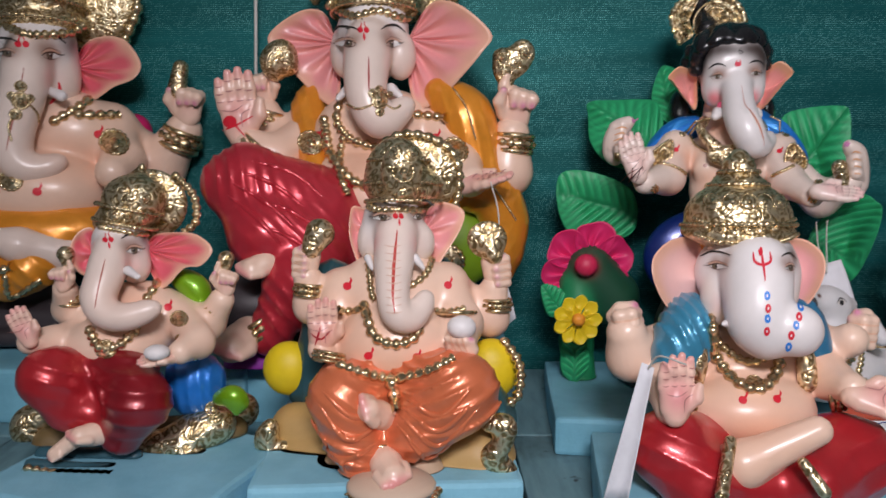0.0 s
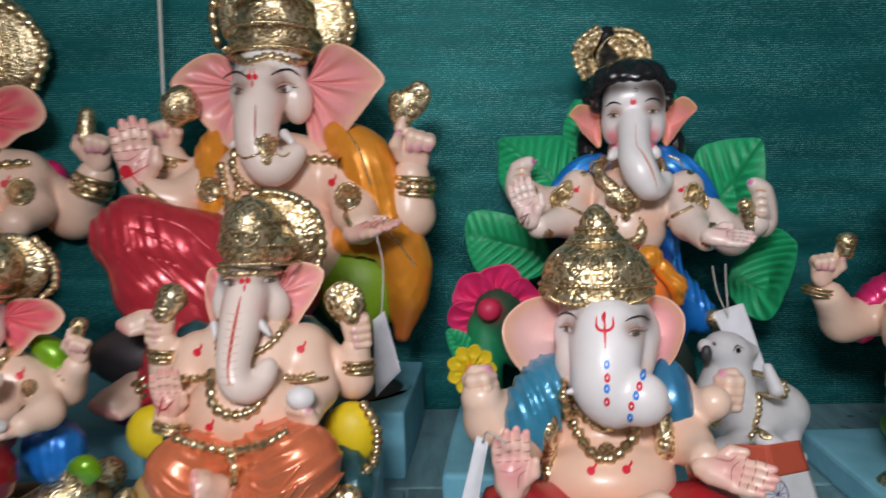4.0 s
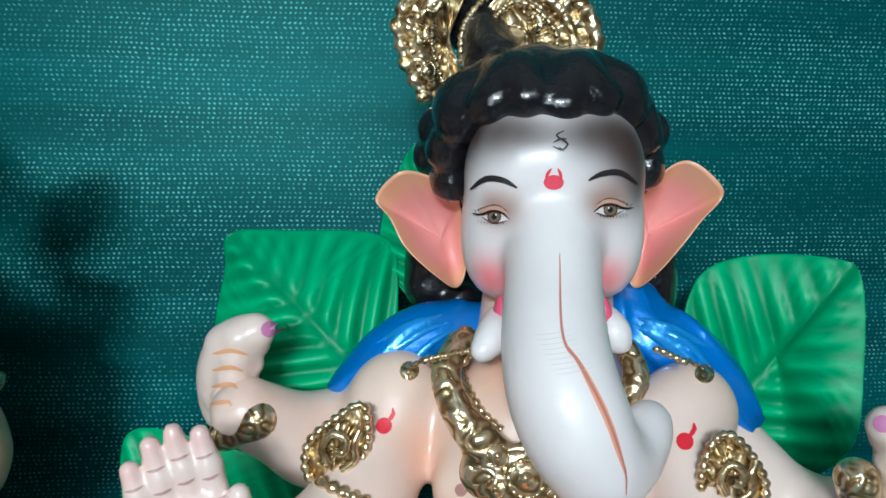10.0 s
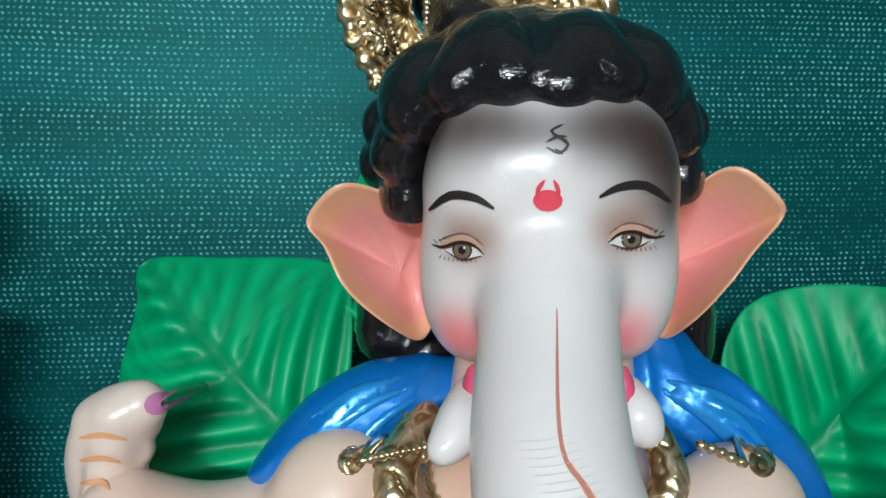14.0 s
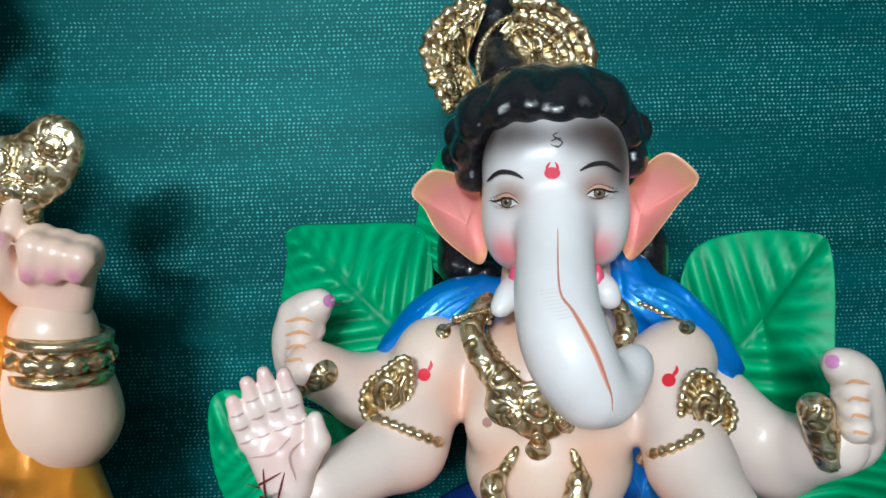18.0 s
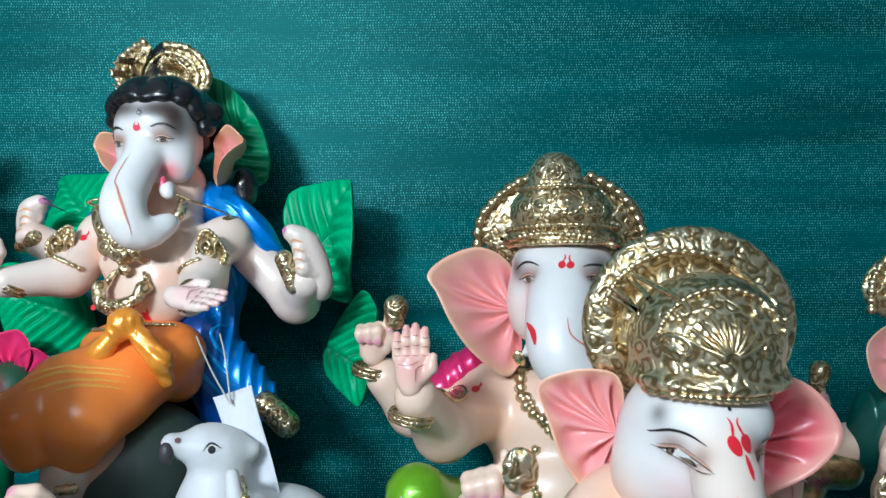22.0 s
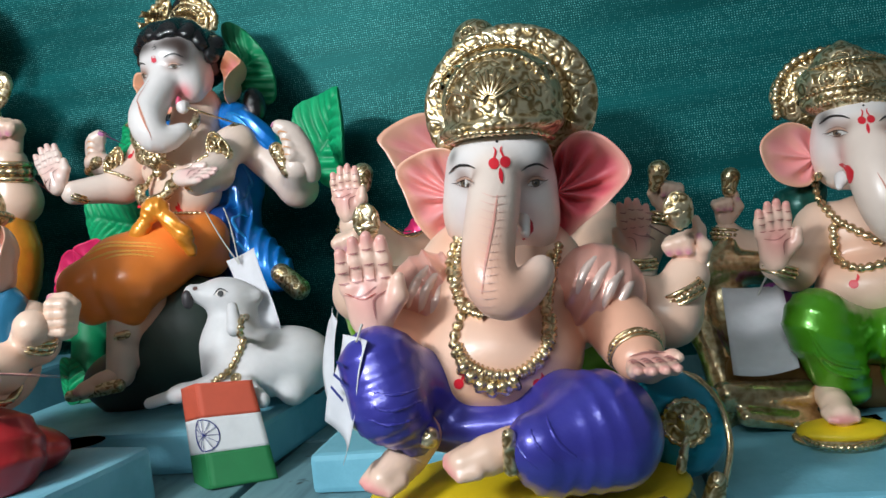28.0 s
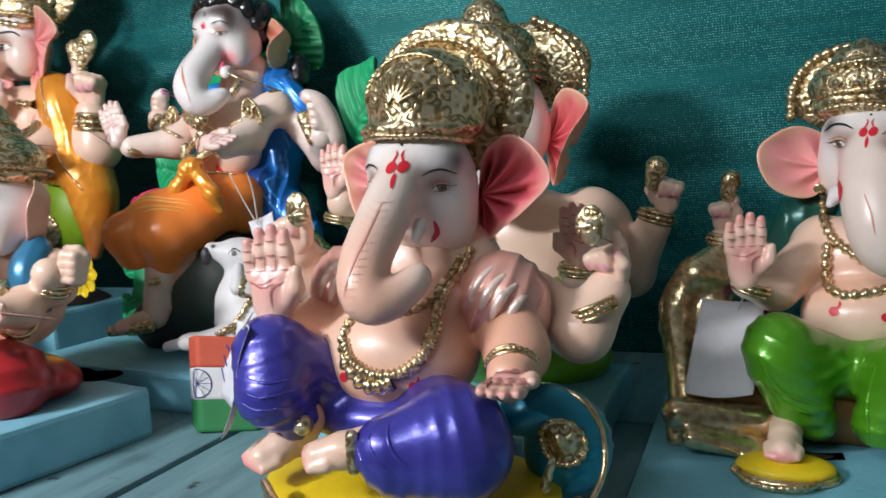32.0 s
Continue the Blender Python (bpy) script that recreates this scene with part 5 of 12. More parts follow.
white_idol.stroke([(-0.0053, -0.0992, 0.2551), (-0.0046, -0.0993, 0.2462), (0.002, -0.0992, 0.2431), (0.0092, -0.0991, 0.2463), (0.009, -0.099, 0.2551)], 0.0026, MARK, SKINS, 0.0006, taper=1.0)
white_idol.stroke([(0.0002, -0.0992, 0.2514), (0.002, -0.099, 0.2593)], 0.0041, MARK, SKINS, 0.0006, taper=1.0)
white_idol.spot((0.0025, -0.1092, 0.2167), 0.0026, 0.0041, BLUE, SKINS, 0, 0.0005)
white_idol.spot((0.0025, -0.1092, 0.2167), 0.0008, 0.0013, WHITE, ("skin",), 0, 0.0008)
white_idol.spot((0.0034, -0.109, 0.205), 0.0026, 0.0041, MARK, SKINS, 0, 0.0005)
white_idol.spot((0.0034, -0.109, 0.205), 0.0008, 0.0013, WHITE, ("skin",), 0, 0.0008)
white_idol.spot((0.0032, -0.1089, 0.1955), 0.0026, 0.0041, BLUE, SKINS, 0, 0.0005)
white_idol.spot((0.0032, -0.1089, 0.1955), 0.0008, 0.0013, WHITE, ("skin",), 0, 0.0008)
white_idol.spot((0.0032, -0.1089, 0.1838), 0.0026, 0.0041, MARK, SKINS, 0, 0.0005)
white_idol.spot((0.0032, -0.1089, 0.1838), 0.0008, 0.0013, WHITE, ("skin",), 0, 0.0008)
white_idol.spot((0.0337, -0.1082, 0.2064), 0.0026, 0.0041, BLUE, SKINS, 0, 0.0005)
white_idol.spot((0.0337, -0.1082, 0.2064), 0.0008, 0.0013, WHITE, ("skin",), 0, 0.0008)
white_idol.spot((0.0312, -0.108, 0.1973), 0.0026, 0.0041, MARK, SKINS, 0, 0.0005)
white_idol.spot((0.0312, -0.108, 0.1973), 0.0008, 0.0013, WHITE, ("skin",), 0, 0.0008)
white_idol.spot((0.0286, -0.1078, 0.1893), 0.0026, 0.0041, BLUE, SKINS, 0, 0.0005)
white_idol.spot((0.0286, -0.1078, 0.1893), 0.0008, 0.0013, WHITE, ("skin",), 0, 0.0008)
white_idol.spot((0.0247, -0.1078, 0.1798), 0.0026, 0.0041, MARK, SKINS, 0, 0.0005)
white_idol.spot((0.0247, -0.1078, 0.1798), 0.0008, 0.0013, WHITE, ("skin",), 0, 0.0008)
white_idol.spot((0.0236, -0.1076, 0.1691), 0.0026, 0.0041, BLUE, SKINS, 0, 0.0005)
white_idol.spot((0.0236, -0.1076, 0.1691), 0.0008, 0.0013, WHITE, ("skin",), 0, 0.0008)
drop(white_idol, (-0.0091, -0.0999, 0.1167), 0.0074)
drop(white_idol, (0.0227, -0.0976, 0.117), 0.0075)
white_idol.ring((0.0151, 0.008, 0.2672), (0, 0.12, 1), 0.0555, 0.0031, "gold_trim", 0.006)
white_idol.ring((0.0155, 0.012, 0.3074), (0, 0.12, 1), 0.0285, 0.003, "gold_trim", 0.006)
white_idol.ring((0.0151, 0.012, 0.3212), (0, 0.12, 1), 0.0195, 0.0028, "gold_trim", 0.0056)
medallion(white_idol, (-0.0388, -0.0768, 0.2759), 0.0049, ("crown",))
medallion(white_idol, (-0.0259, -0.0767, 0.2743), 0.0049, ("crown",))
medallion(white_idol, (-0.013, -0.0767, 0.273), 0.0048, ("crown",))
medallion(white_idol, (-0.0004, -0.0766, 0.2726), 0.0048, ("crown",))
medallion(white_idol, (0.0123, -0.0766, 0.273), 0.0048, ("crown",))
medallion(white_idol, (0.0248, -0.0765, 0.2741), 0.0048, ("crown",))
medallion(white_idol, (0.0372, -0.0764, 0.2757), 0.0048, ("crown",))
medallion(white_idol, (-0.0288, -0.0611, 0.2976), 0.0071, ("crown",))
medallion(white_idol, (-0.0132, -0.0608, 0.2975), 0.0071, ("crown",))
medallion(white_idol, (0.0024, -0.0608, 0.2974), 0.007, ("crown",))
medallion(white_idol, (0.0177, -0.061, 0.2973), 0.007, ("crown",))
medallion(white_idol, (0.0329, -0.0613, 0.2972), 0.007, ("crown",))
white_idol.clay("brown", "matte", 0.0028, 0.006, 0.004)
white_idol.ball((0.0258, 0.0544, -0.0156), (0.0394, 0.0329, 0.0119), (0.03, 0.09, 0.12))
white_idol.ball((0.0799, 0.0596, -0.01), (0.031, 0.0259, 0.0077), (0.34, 0.17, 0.06))
white_idol.base = 0.8075
white_idol.cast("white-faced elephant-headed idol with trident mark, gold turban and red cloth", "statue")

amber_idol = Clay("seated_elephant_idol", (-0.11, 1.1, 0.84), (0.2348, -1.1494, 0.3153))
amber_idol.clay("skin", "skin", 0.003, 0.014, 0.004)
amber_idol.ball((0.0048, 0.0425, 0.4538), (0.0539, 0.0539, 0.0611), WHITE)
amber_idol.ball((0.0104, 0.0312, 0.4783), (0.0461, 0.0426, 0.0354), WHITE)
amber_idol.ball((-0.0352, 0.0456, 0.4336), (0.0236, 0.0273, 0.0363), IVORY)
amber_idol.ball((0.0483, 0.0122, 0.4275), (0.0227, 0.0262, 0.0349), IVORY)
amber_idol.coil([(0.0049, -0.0129, 0.4437), (0.0028, -0.0423, 0.3955), (0.0054, -0.0592, 0.3616), (0.0162, -0.0623, 0.3342), (0.0343, -0.0595, 0.3305), (0.0484, -0.0513, 0.3443), (0.0612, -0.0508, 0.3547)], [0.0326, 0.0269, 0.0224, 0.0191, 0.015, 0.0125, 0.0083], IVORY)
amber_idol.clay("body", "skin", 0.003, 0.012, 0.004)
amber_idol.ball((0.015, 0.0321, 0.3113), (0.0994, 0.0632, 0.0723), SKIN)
amber_idol.ball((0.0037, 0.0078, 0.2183), (0.1076, 0.0807, 0.0807), SKIN)
amber_idol.ball((-0.09, 0.0794, 0.3273), (0.0427, 0.0399, 0.0427), SKIN)
amber_idol.ball((0.1075, 0.0177, 0.3182), (0.0397, 0.037, 0.0397), SKIN)
amber_idol.tint((-0.0887, 0.0547, 0.292), 0.0354, (0.84, 0.33, 0.17), 0.5)
amber_idol.tint((-0.1334, 0.0079, 0.2645), 0.0309, (0.84, 0.33, 0.17), 0.45)
amber_idol.limb([(-0.0913, 0.0644, 0.3132), (-0.1355, 0.0144, 0.2829), (-0.1683, -0.004, 0.2975)], [0.0357, 0.0311, 0.0253], SKIN)
amber_idol.hand((-0.1865, -0.0003, 0.338), (-0.1, 0, 1), (0.1, -1, 0.1), 0.0739, "open", 1, PALM, SKIN)
amber_idol.tint((-0.097, 0.0872, 0.3056), 0.0364, (0.84, 0.33, 0.17), 0.5)
amber_idol.tint((-0.1394, 0.0596, 0.2763), 0.0321, (0.84, 0.33, 0.17), 0.45)
amber_idol.limb([(-0.0994, 0.0962, 0.3276), (-0.1415, 0.0666, 0.2955), (-0.1651, 0.0702, 0.3477)], [0.0367, 0.0323, 0.0247], SKIN)
amber_idol.hand((-0.1685, 0.0698, 0.3806), (0, 0, 1), (0, -1, 0), 0.0568, "pinch", 1, PALM, SKIN)
amber_idol.tint((0.112, 0.0158, 0.2883), 0.0352, (0.84, 0.33, 0.17), 0.5)
amber_idol.tint((0.1337, -0.0347, 0.2492), 0.0304, (0.84, 0.33, 0.17), 0.45)
amber_idol.limb([(0.1124, 0.012, 0.3094), (0.1338, -0.0356, 0.2675), (0.1471, -0.0772, 0.2505)], [0.0351, 0.0303, 0.0228], SKIN)
amber_idol.hand((0.1524, -0.0944, 0.246), (0.7, -0.5, 0.1), (0, -0.3, 1), 0.0575, "open", -1, PALM, SKIN)
amber_idol.tint((0.1152, 0.0292, 0.2967), 0.0356, (0.84, 0.33, 0.17), 0.5)
amber_idol.tint((0.2036, 0.0115, 0.2381), 0.0366, (0.84, 0.33, 0.17), 0.45)
amber_idol.limb([(0.1156, 0.0253, 0.318), (0.2038, 0.006, 0.2604), (0.21, -0.0024, 0.316)], [0.0355, 0.0364, 0.0256], SKIN)
amber_idol.hand((0.2152, -0.0038, 0.3495), (0.05, 0, 1), (0.1, -1, 0), 0.0679, "pinch", -1, PALM, SKIN)
amber_idol.foot((-0.1041, -0.1418, 0.1512), (-0.1335, -0.1664, 0.143), 0.0178, (0, -0.5, 0.8), SKIN)
amber_idol.foot((-0.1448, -0.1481, 0.0528), (-0.1561, -0.186, 0.0461), 0.0245, (0.2, -0.5, 0.8), SKIN)
amber_idol.tint((0.0161, -0.0244, 0.2816), 0.0605, ORANGE_SKIN, 0.3)
amber_idol.tint((-0.0175, -0.0554, 0.2579), 0.0424, ORANGE_SKIN, 0.3)
amber_idol.tint((0.0564, -0.0402, 0.4061), 0.0201, BLUSH, 0.45)
amber_idol.tint((-0.0207, -0.0206, 0.4103), 0.0189, BLUSH, 0.4)
amber_idol.tint((-0.153, -0.0933, 0.3239), 0.0332, BLUSH, 0.3)
amber_idol.clay("white", "matte", 0.003, 0.004, 0.004)
amber_idol.limb([(-0.0233, -0.0132, 0.3812), (-0.0394, -0.0225, 0.3642)], [0.0079, 0.0043], WHITE)
amber_idol.limb([(0.037, -0.0303, 0.3785), (0.0499, -0.042, 0.3668)], [0.0076, 0.0051], WHITE)
amber_idol.clay("red", "cloth", 0.0032, 0.016, 0.004)
amber_idol.limb([(-0.0757, -0.043, 0.1971), (-0.1587, -0.0831, 0.2486), (-0.1803, -0.0854, 0.2448)], [0.0784, 0.0507, 0.0356], CRIMSON, fold=(0, 0.015, 0.0018, (0.0291, -0.0234, 0.2814)))
amber_idol.limb([(-0.1803, -0.0846, 0.249), (-0.1248, -0.1145, 0.1801), (-0.0851, -0.1054, 0.1706)], [0.0306, 0.0479, 0.0464], CRIMSON, fold=(0, 0.015, 0.0018, (0.0291, -0.0234, 0.2814)))
amber_idol.limb([(-0.0676, -0.0752, 0.175), (-0.0772, -0.1389, 0.1181), (-0.1191, -0.1483, 0.0533)], [0.0594, 0.0445, 0.0277], CRIMSON, fold=((0.766, 0.15, 0.6428), 0.02, 0.002))
amber_idol.ball((-0.0298, -0.0151, 0.1581), (0.1068, 0.0801, 0.0712), CRIMSON)
amber_idol.ridge([(-0.1699, -0.0915, 0.2636), (-0.1233, -0.0918, 0.2463), (-0.0753, -0.1007, 0.2134)], 0.0033, CRIMSON)
amber_idol.ridge([(-0.1807, -0.095, 0.2496), (-0.1364, -0.0999, 0.2245), (-0.0895, -0.1165, 0.1886)], 0.0033, CRIMSON)
amber_idol.ridge([(-0.1846, -0.0985, 0.2331), (-0.147, -0.1093, 0.2046), (-0.102, -0.1333, 0.1663)], 0.0034, CRIMSON)
amber_idol.ridge([(-0.156, -0.0863, 0.2782), (-0.0958, -0.0862, 0.2606), (-0.0522, -0.0931, 0.2274)], 0.0033, CRIMSON)
amber_idol.ridge([(-0.1407, -0.1, 0.2245), (-0.1009, -0.104, 0.2121), (-0.0578, -0.1091, 0.1877)], 0.0033, CRIMSON)
amber_idol.ridge([(-0.1227, -0.1193, 0.1891), (-0.0871, -0.1263, 0.1734), (-0.0534, -0.1302, 0.1495)], 0.0032, CRIMSON)
amber_idol.clay("green", "matte", 0.0032, 0.01, 0.004)
amber_idol.ball((0.1276, 0.0186, 0.1536), (0.0672, 0.0538, 0.0717), (0.20, 0.36, 0.01))
amber_idol.clay("shawl", "cloth", 0.003, 0.012, 0.004)
amber_idol.coil([(-0.0839, 0.1009, 0.3794), (-0.0958, 0.0675, 0.3459), (-0.0729, -0.0119, 0.2563), (-0.0639, -0.0333, 0.2223)], [0.023, 0.0263, 0.0178, 0.0157], AMBER, fold=((0.9397, 0.15, 0.342), 0.015, 0.0011))
amber_idol.coil([(0.104, 0.0169, 0.3746), (0.1442, 0.0021, 0.3387), (0.161, 0, 0.2699), (0.1995, -0.0041, 0.1917), (0.1947, 0.0018, 0.1205)], [0.0227, 0.038, 0.0364, 0.0347, 0.0228], AMBER, fold=((0.9848, 0.15, 0.1736), 0.017, 0.0011))
amber_idol.coil([(0.1146, -0.0188, 0.2284), (0.1497, -0.0274, 0.233), (0.1874, -0.0203, 0.2107), (0.1996, -0.012, 0.1491)], [0.0207, 0.0238, 0.0239, 0.0242], AMBER, fold=((0.766, 0.15, -0.6428), 0.017, 0.0011))
amber_idol.limb([(0.1994, -0.0056, 0.1394), (0.1906, -0.0094, 0.0869)], [0.0261, 0.0122], (0.62, 0.16, 0.03))
amber_idol.clay("base", "matte", 0.0034, 0.01, 0.004)
amber_idol.limb([(-0.1649, -0.1239, 0.0031), (-0.1119, -0.1253, 0.0049)], [0.0219, 0.0217], VIOLET)
amber_idol.ball((-0.0192, -0.0023, -0.01), (0.2197, 0.1007, 0.0458), BASE_DARK)
amber_idol.ball((-0.1636, -0.0682, 0.077), (0.0788, 0.0526, 0.0437), BASE_DARK)
amber_idol.clay("crown", "gold", 0.0026, 0.01, 0.004)
amber_idol.ball((0.0106, 0.0491, 0.5112), (0.0664, 0.0591, 0.0323), YELLOW)
amber_idol.ball((0.0142, 0.0436, 0.5402), (0.0551, 0.0516, 0.0623), YELLOW)
amber_idol.ball((0.0231, 0.0268, 0.5914), (0.0382, 0.0382, 0.04), YELLOW)
amber_idol.ball((0.0225, 0.075, 0.5587), (0.1018, 0.0164, 0.0818), YELLOW)
amber_idol.limb([(0.0251, 0.0191, 0.6143), (0.0264, 0.0143, 0.6336)], [0.0189, 0.0068], YELLOW)
amber_idol.coil([(-0.1407, 0.0479, 0.406), (-0.145, 0.0489, 0.4244), (-0.1308, 0.0512, 0.4377), (-0.1222, 0.0511, 0.4148)], [0.0111, 0.0167, 0.0148, 0.0111], YELLOW)
amber_idol.limb([(0.2019, -0.0063, 0.3773), (0.1921, -0.0079, 0.4246)], [0.0102, 0.0109], YELLOW)
amber_idol.ball((0.2104, -0.0097, 0.4155), (0.0318, 0.0075, 0.0218), YELLOW, rot=-35)
amber_idol.ball((0.2253, -0.009, 0.4339), (0.0133, 0.0067, 0.015), YELLOW, rot=-35)
medallion(amber_idol, (0.2014, -0.0436, 0.4009), 0.0073, ("crown",))
medallion(amber_idol, (0.2136, -0.0453, 0.4123), 0.0073, ("crown",))
medallion(amber_idol, (0.2256, -0.0458, 0.4252), 0.0072, ("crown",))
medallion(amber_idol, (0.195, -0.0429, 0.4188), 0.0073, ("crown",))
amber_idol.rope([(-0.0537, 0.0173, 0.5007), (-0.0126, -0.028, 0.4774), (0.0236, -0.0363, 0.4828), (0.0628, -0.0448, 0.4718), (0.0779, -0.0206, 0.485)], 0.0069, "gold_trim", 0.0113, False, ("skin", "crown"))
amber_idol.rope([(-0.0874, 0.0953, 0.5138), (-0.0856, 0.0782, 0.5738), (-0.0411, 0.0573, 0.6236), (0.0286, 0.0512, 0.6347), (0.0956, 0.0445, 0.6079), (0.1305, 0.0178, 0.5421), (0.1235, 0.0131, 0.5002)], 0.0091, "gold_trim", 0.0182, False, None)
amber_idol.rope([(-0.036, 0.0023, 0.3737), (-0.0449, -0.0041, 0.3346), (-0.0193, -0.0403, 0.3083), (0.0175, -0.0522, 0.2952)], 0.0078, "gold_trim", 0.014, False, ("body", "shawl", "red"))
amber_idol.rope([(0.0568, -0.0241, 0.3446), (0.0782, -0.024, 0.3416), (0.1139, -0.0141, 0.3375)], 0.0077, "gold_trim", 0.0127, False, ("body", "shawl", "red"))
amber_idol.rope([(-0.0749, 0.0423, 0.3404), (-0.0506, -0.0174, 0.2825), (-0.0176, -0.0558, 0.2494), (0.0156, -0.0499, 0.2402)], 0.009, "gold_trim", 0.0144, False, ("body", "shawl", "red"))
amber_idol.rope([(-0.0342, -0.0138, 0.3126), (-0.0372, -0.0458, 0.2577), (-0.0241, -0.0678, 0.2292)], 0.0069, "gold_trim", 0.0122, False, ("body", "shawl", "red"))
medallion(amber_idol, (0.1211, -0.0071, 0.2905), 0.0173, ("body", "shawl", "red"))
medallion(amber_idol, (-0.0888, 0.0185, 0.3019), 0.0163, ("body", "shawl", "red"))
medallion(amber_idol, (0.0272, -0.0926, 0.3582), 0.0105, ("skin",))
medallion(amber_idol, (0.0175, -0.0923, 0.3672), 0.0056, ("skin",))
medallion(amber_idol, (0.037, -0.092, 0.3667), 0.0056, ("skin",))
medallion(amber_idol, (0.0274, -0.0922, 0.3716), 0.0056, ("skin",))
medallion(amber_idol, (0.0267, -0.0924, 0.3432), 0.0057, ("skin",))
amber_idol.rope([(0.0172, -0.093, 0.3521), (-0.0046, -0.0814, 0.3474), (-0.0235, -0.0539, 0.3543)], 0.002, "gold_trim", 0.0041, False, ("skin",))
amber_idol.rope([(0.0367, -0.0917, 0.3516), (0.046, -0.0804, 0.3477), (0.0511, -0.0608, 0.353)], 0.002, "gold_trim", 0.0041, False, ("skin",))
medallion(amber_idol, (0.1155, -0.0409, 0.1315), 0.0239, ("green",))
amber_idol.rope([(0.1207, 0.0068, 0.382), (0.1388, 0.0021, 0.3535), (0.1534, -0.0008, 0.3062)], 0.0018, "gold_trim", 0.0033, False, ("shawl",))
amber_idol.rope([(0.1563, -0.0071, 0.265), (0.1851, -0.0105, 0.23), (0.2138, -0.0128, 0.1895)], 0.0019, "gold_trim", 0.0033, False, ("shawl",))
bracelet(amber_idol, (0.2125, -0.0017, 0.3015), (0.1, 0, 1), 0.0268, 0.0068)
bracelet(amber_idol, (-0.162, 0.0686, 0.3401), (0.3, 0, 1), 0.0253, 0.0057)
bracelet(amber_idol, (-0.1611, -0.0037, 0.2929), (0.7, 0, 0.8), 0.0265, 0.0054)
bracelet(amber_idol, (-0.1289, -0.1482, 0.0615), (-0.5, 0, 0.8), 0.0254, 0.0057)
amber_idol.ring((0.1475, -0.0717, 0.2567), (0.5, -0.3, 0.8), 0.0245, 0.0049, "gold_trim", 0)
amber_idol.sheet((-0.0496, 0.0706, 0.4545), [(-0.0652, 0.0695, 0.4911), (-0.0951, 0.0687, 0.503), (-0.1364, 0.0756, 0.4858), (-0.16, 0.0789, 0.4597), (-0.1383, 0.0745, 0.4309), (-0.0991, 0.0675, 0.3876), (-0.0604, 0.0432, 0.3582), (-0.0462, 0.053, 0.3763), (-0.0507, 0.0713, 0.4274)], 0.0095, 0.012, EAR_PINK, PEACH, 9, 0.0022, "skin", 0.72)
amber_idol.sheet((0.0599, 0.0265, 0.4542), [(0.0778, 0.0167, 0.4862), (0.1038, -0.0024, 0.5029), (0.1391, -0.0188, 0.4906), (0.1781, -0.0274, 0.4531), (0.1645, -0.0364, 0.4269), (0.1343, -0.0241, 0.3923), (0.1021, -0.0062, 0.3609), (0.0749, 0.0018, 0.3533), (0.061, 0.0103, 0.3842), (0.0599, 0.0247, 0.4368)], 0.0091, 0.012, EAR_PINK, PEACH, 9, 0.0024, "skin", 0.72)
amber_idol.blush((-0.0429, 0.0467, 0.4905), 0.0135, (0.05, 0.03, 0.025), 0.85)
eye(amber_idol, (-0.0253, -0.027, 0.4391), 0.0221, -1)
eye(amber_idol, (0.0435, -0.0448, 0.4372), 0.0232, 1)
tilak(amber_idol, (-0.0019, -0.0323, 0.4575), 0.0152, stem=True)
amber_idol.stroke([(0.0087, -0.0629, 0.4182), (0.0102, -0.08, 0.3767), (0.0118, -0.0814, 0.3647)], 0.0024, (0.4, 0.06, 0.05), SKINS, 0.0006, taper=1.0)
drop(amber_idol, (-0.0716, -0.002, 0.3133), 0.0116)
drop(amber_idol, (0.0987, -0.0201, 0.3099), 0.0111)
drop(amber_idol, (-0.0536, -0.0701, 0.2381), 0.011)
amber_idol.spot((-0.1851, -0.0444, 0.3315), 0.0087, 0.0087, MARK, SKINS, 0, 0.0005)
amber_idol.stroke([(-0.1941, -0.0512, 0.3188), (-0.1744, -0.0419, 0.3286), (-0.1568, -0.0308, 0.3405)], 0.0027, MARK, SKINS, 0.0006, taper=1.0)
amber_idol.stroke([(-0.189, -0.0428, 0.3394), (-0.1647, -0.0456, 0.3112)], 0.0026, MARK, SKINS, 0.0006, taper=1.0)
amber_idol.ring((0.0097, 0.0509, 0.4923), (0, 0.12, 1), 0.0656, 0.0036, "gold_trim", 0.0081)
amber_idol.ring((0.0112, 0.0473, 0.5238), (0, 0.12, 1), 0.0662, 0.0036, "gold_trim", 0.0081)
amber_idol.ring((0.0175, 0.0379, 0.5604), (0, 0.12, 1), 0.0547, 0.0035, "gold_trim", 0.008)
medallion(amber_idol, (-0.0286, -0.012, 0.5002), 0.0069, ("crown",))
medallion(amber_idol, (-0.0102, -0.0169, 0.4954), 0.0069, ("crown",))
medallion(amber_idol, (0.0081, -0.0215, 0.4914), 0.0067, ("crown",))
medallion(amber_idol, (0.026, -0.0256, 0.4891), 0.0067, ("crown",))
medallion(amber_idol, (0.0437, -0.0294, 0.4886), 0.0067, ("crown",))
medallion(amber_idol, (0.0613, -0.0333, 0.4896), 0.0067, ("crown",))
medallion(amber_idol, (0.0788, -0.0382, 0.4913), 0.0066, ("crown",))
medallion(amber_idol, (0.0226, -0.0251, 0.5276), 0.0167, ("crown",))
amber_idol.base = 0.845
amber_idol.cast("large pink-eared elephant-headed idol with red leg cloth and amber shawl", "statue")

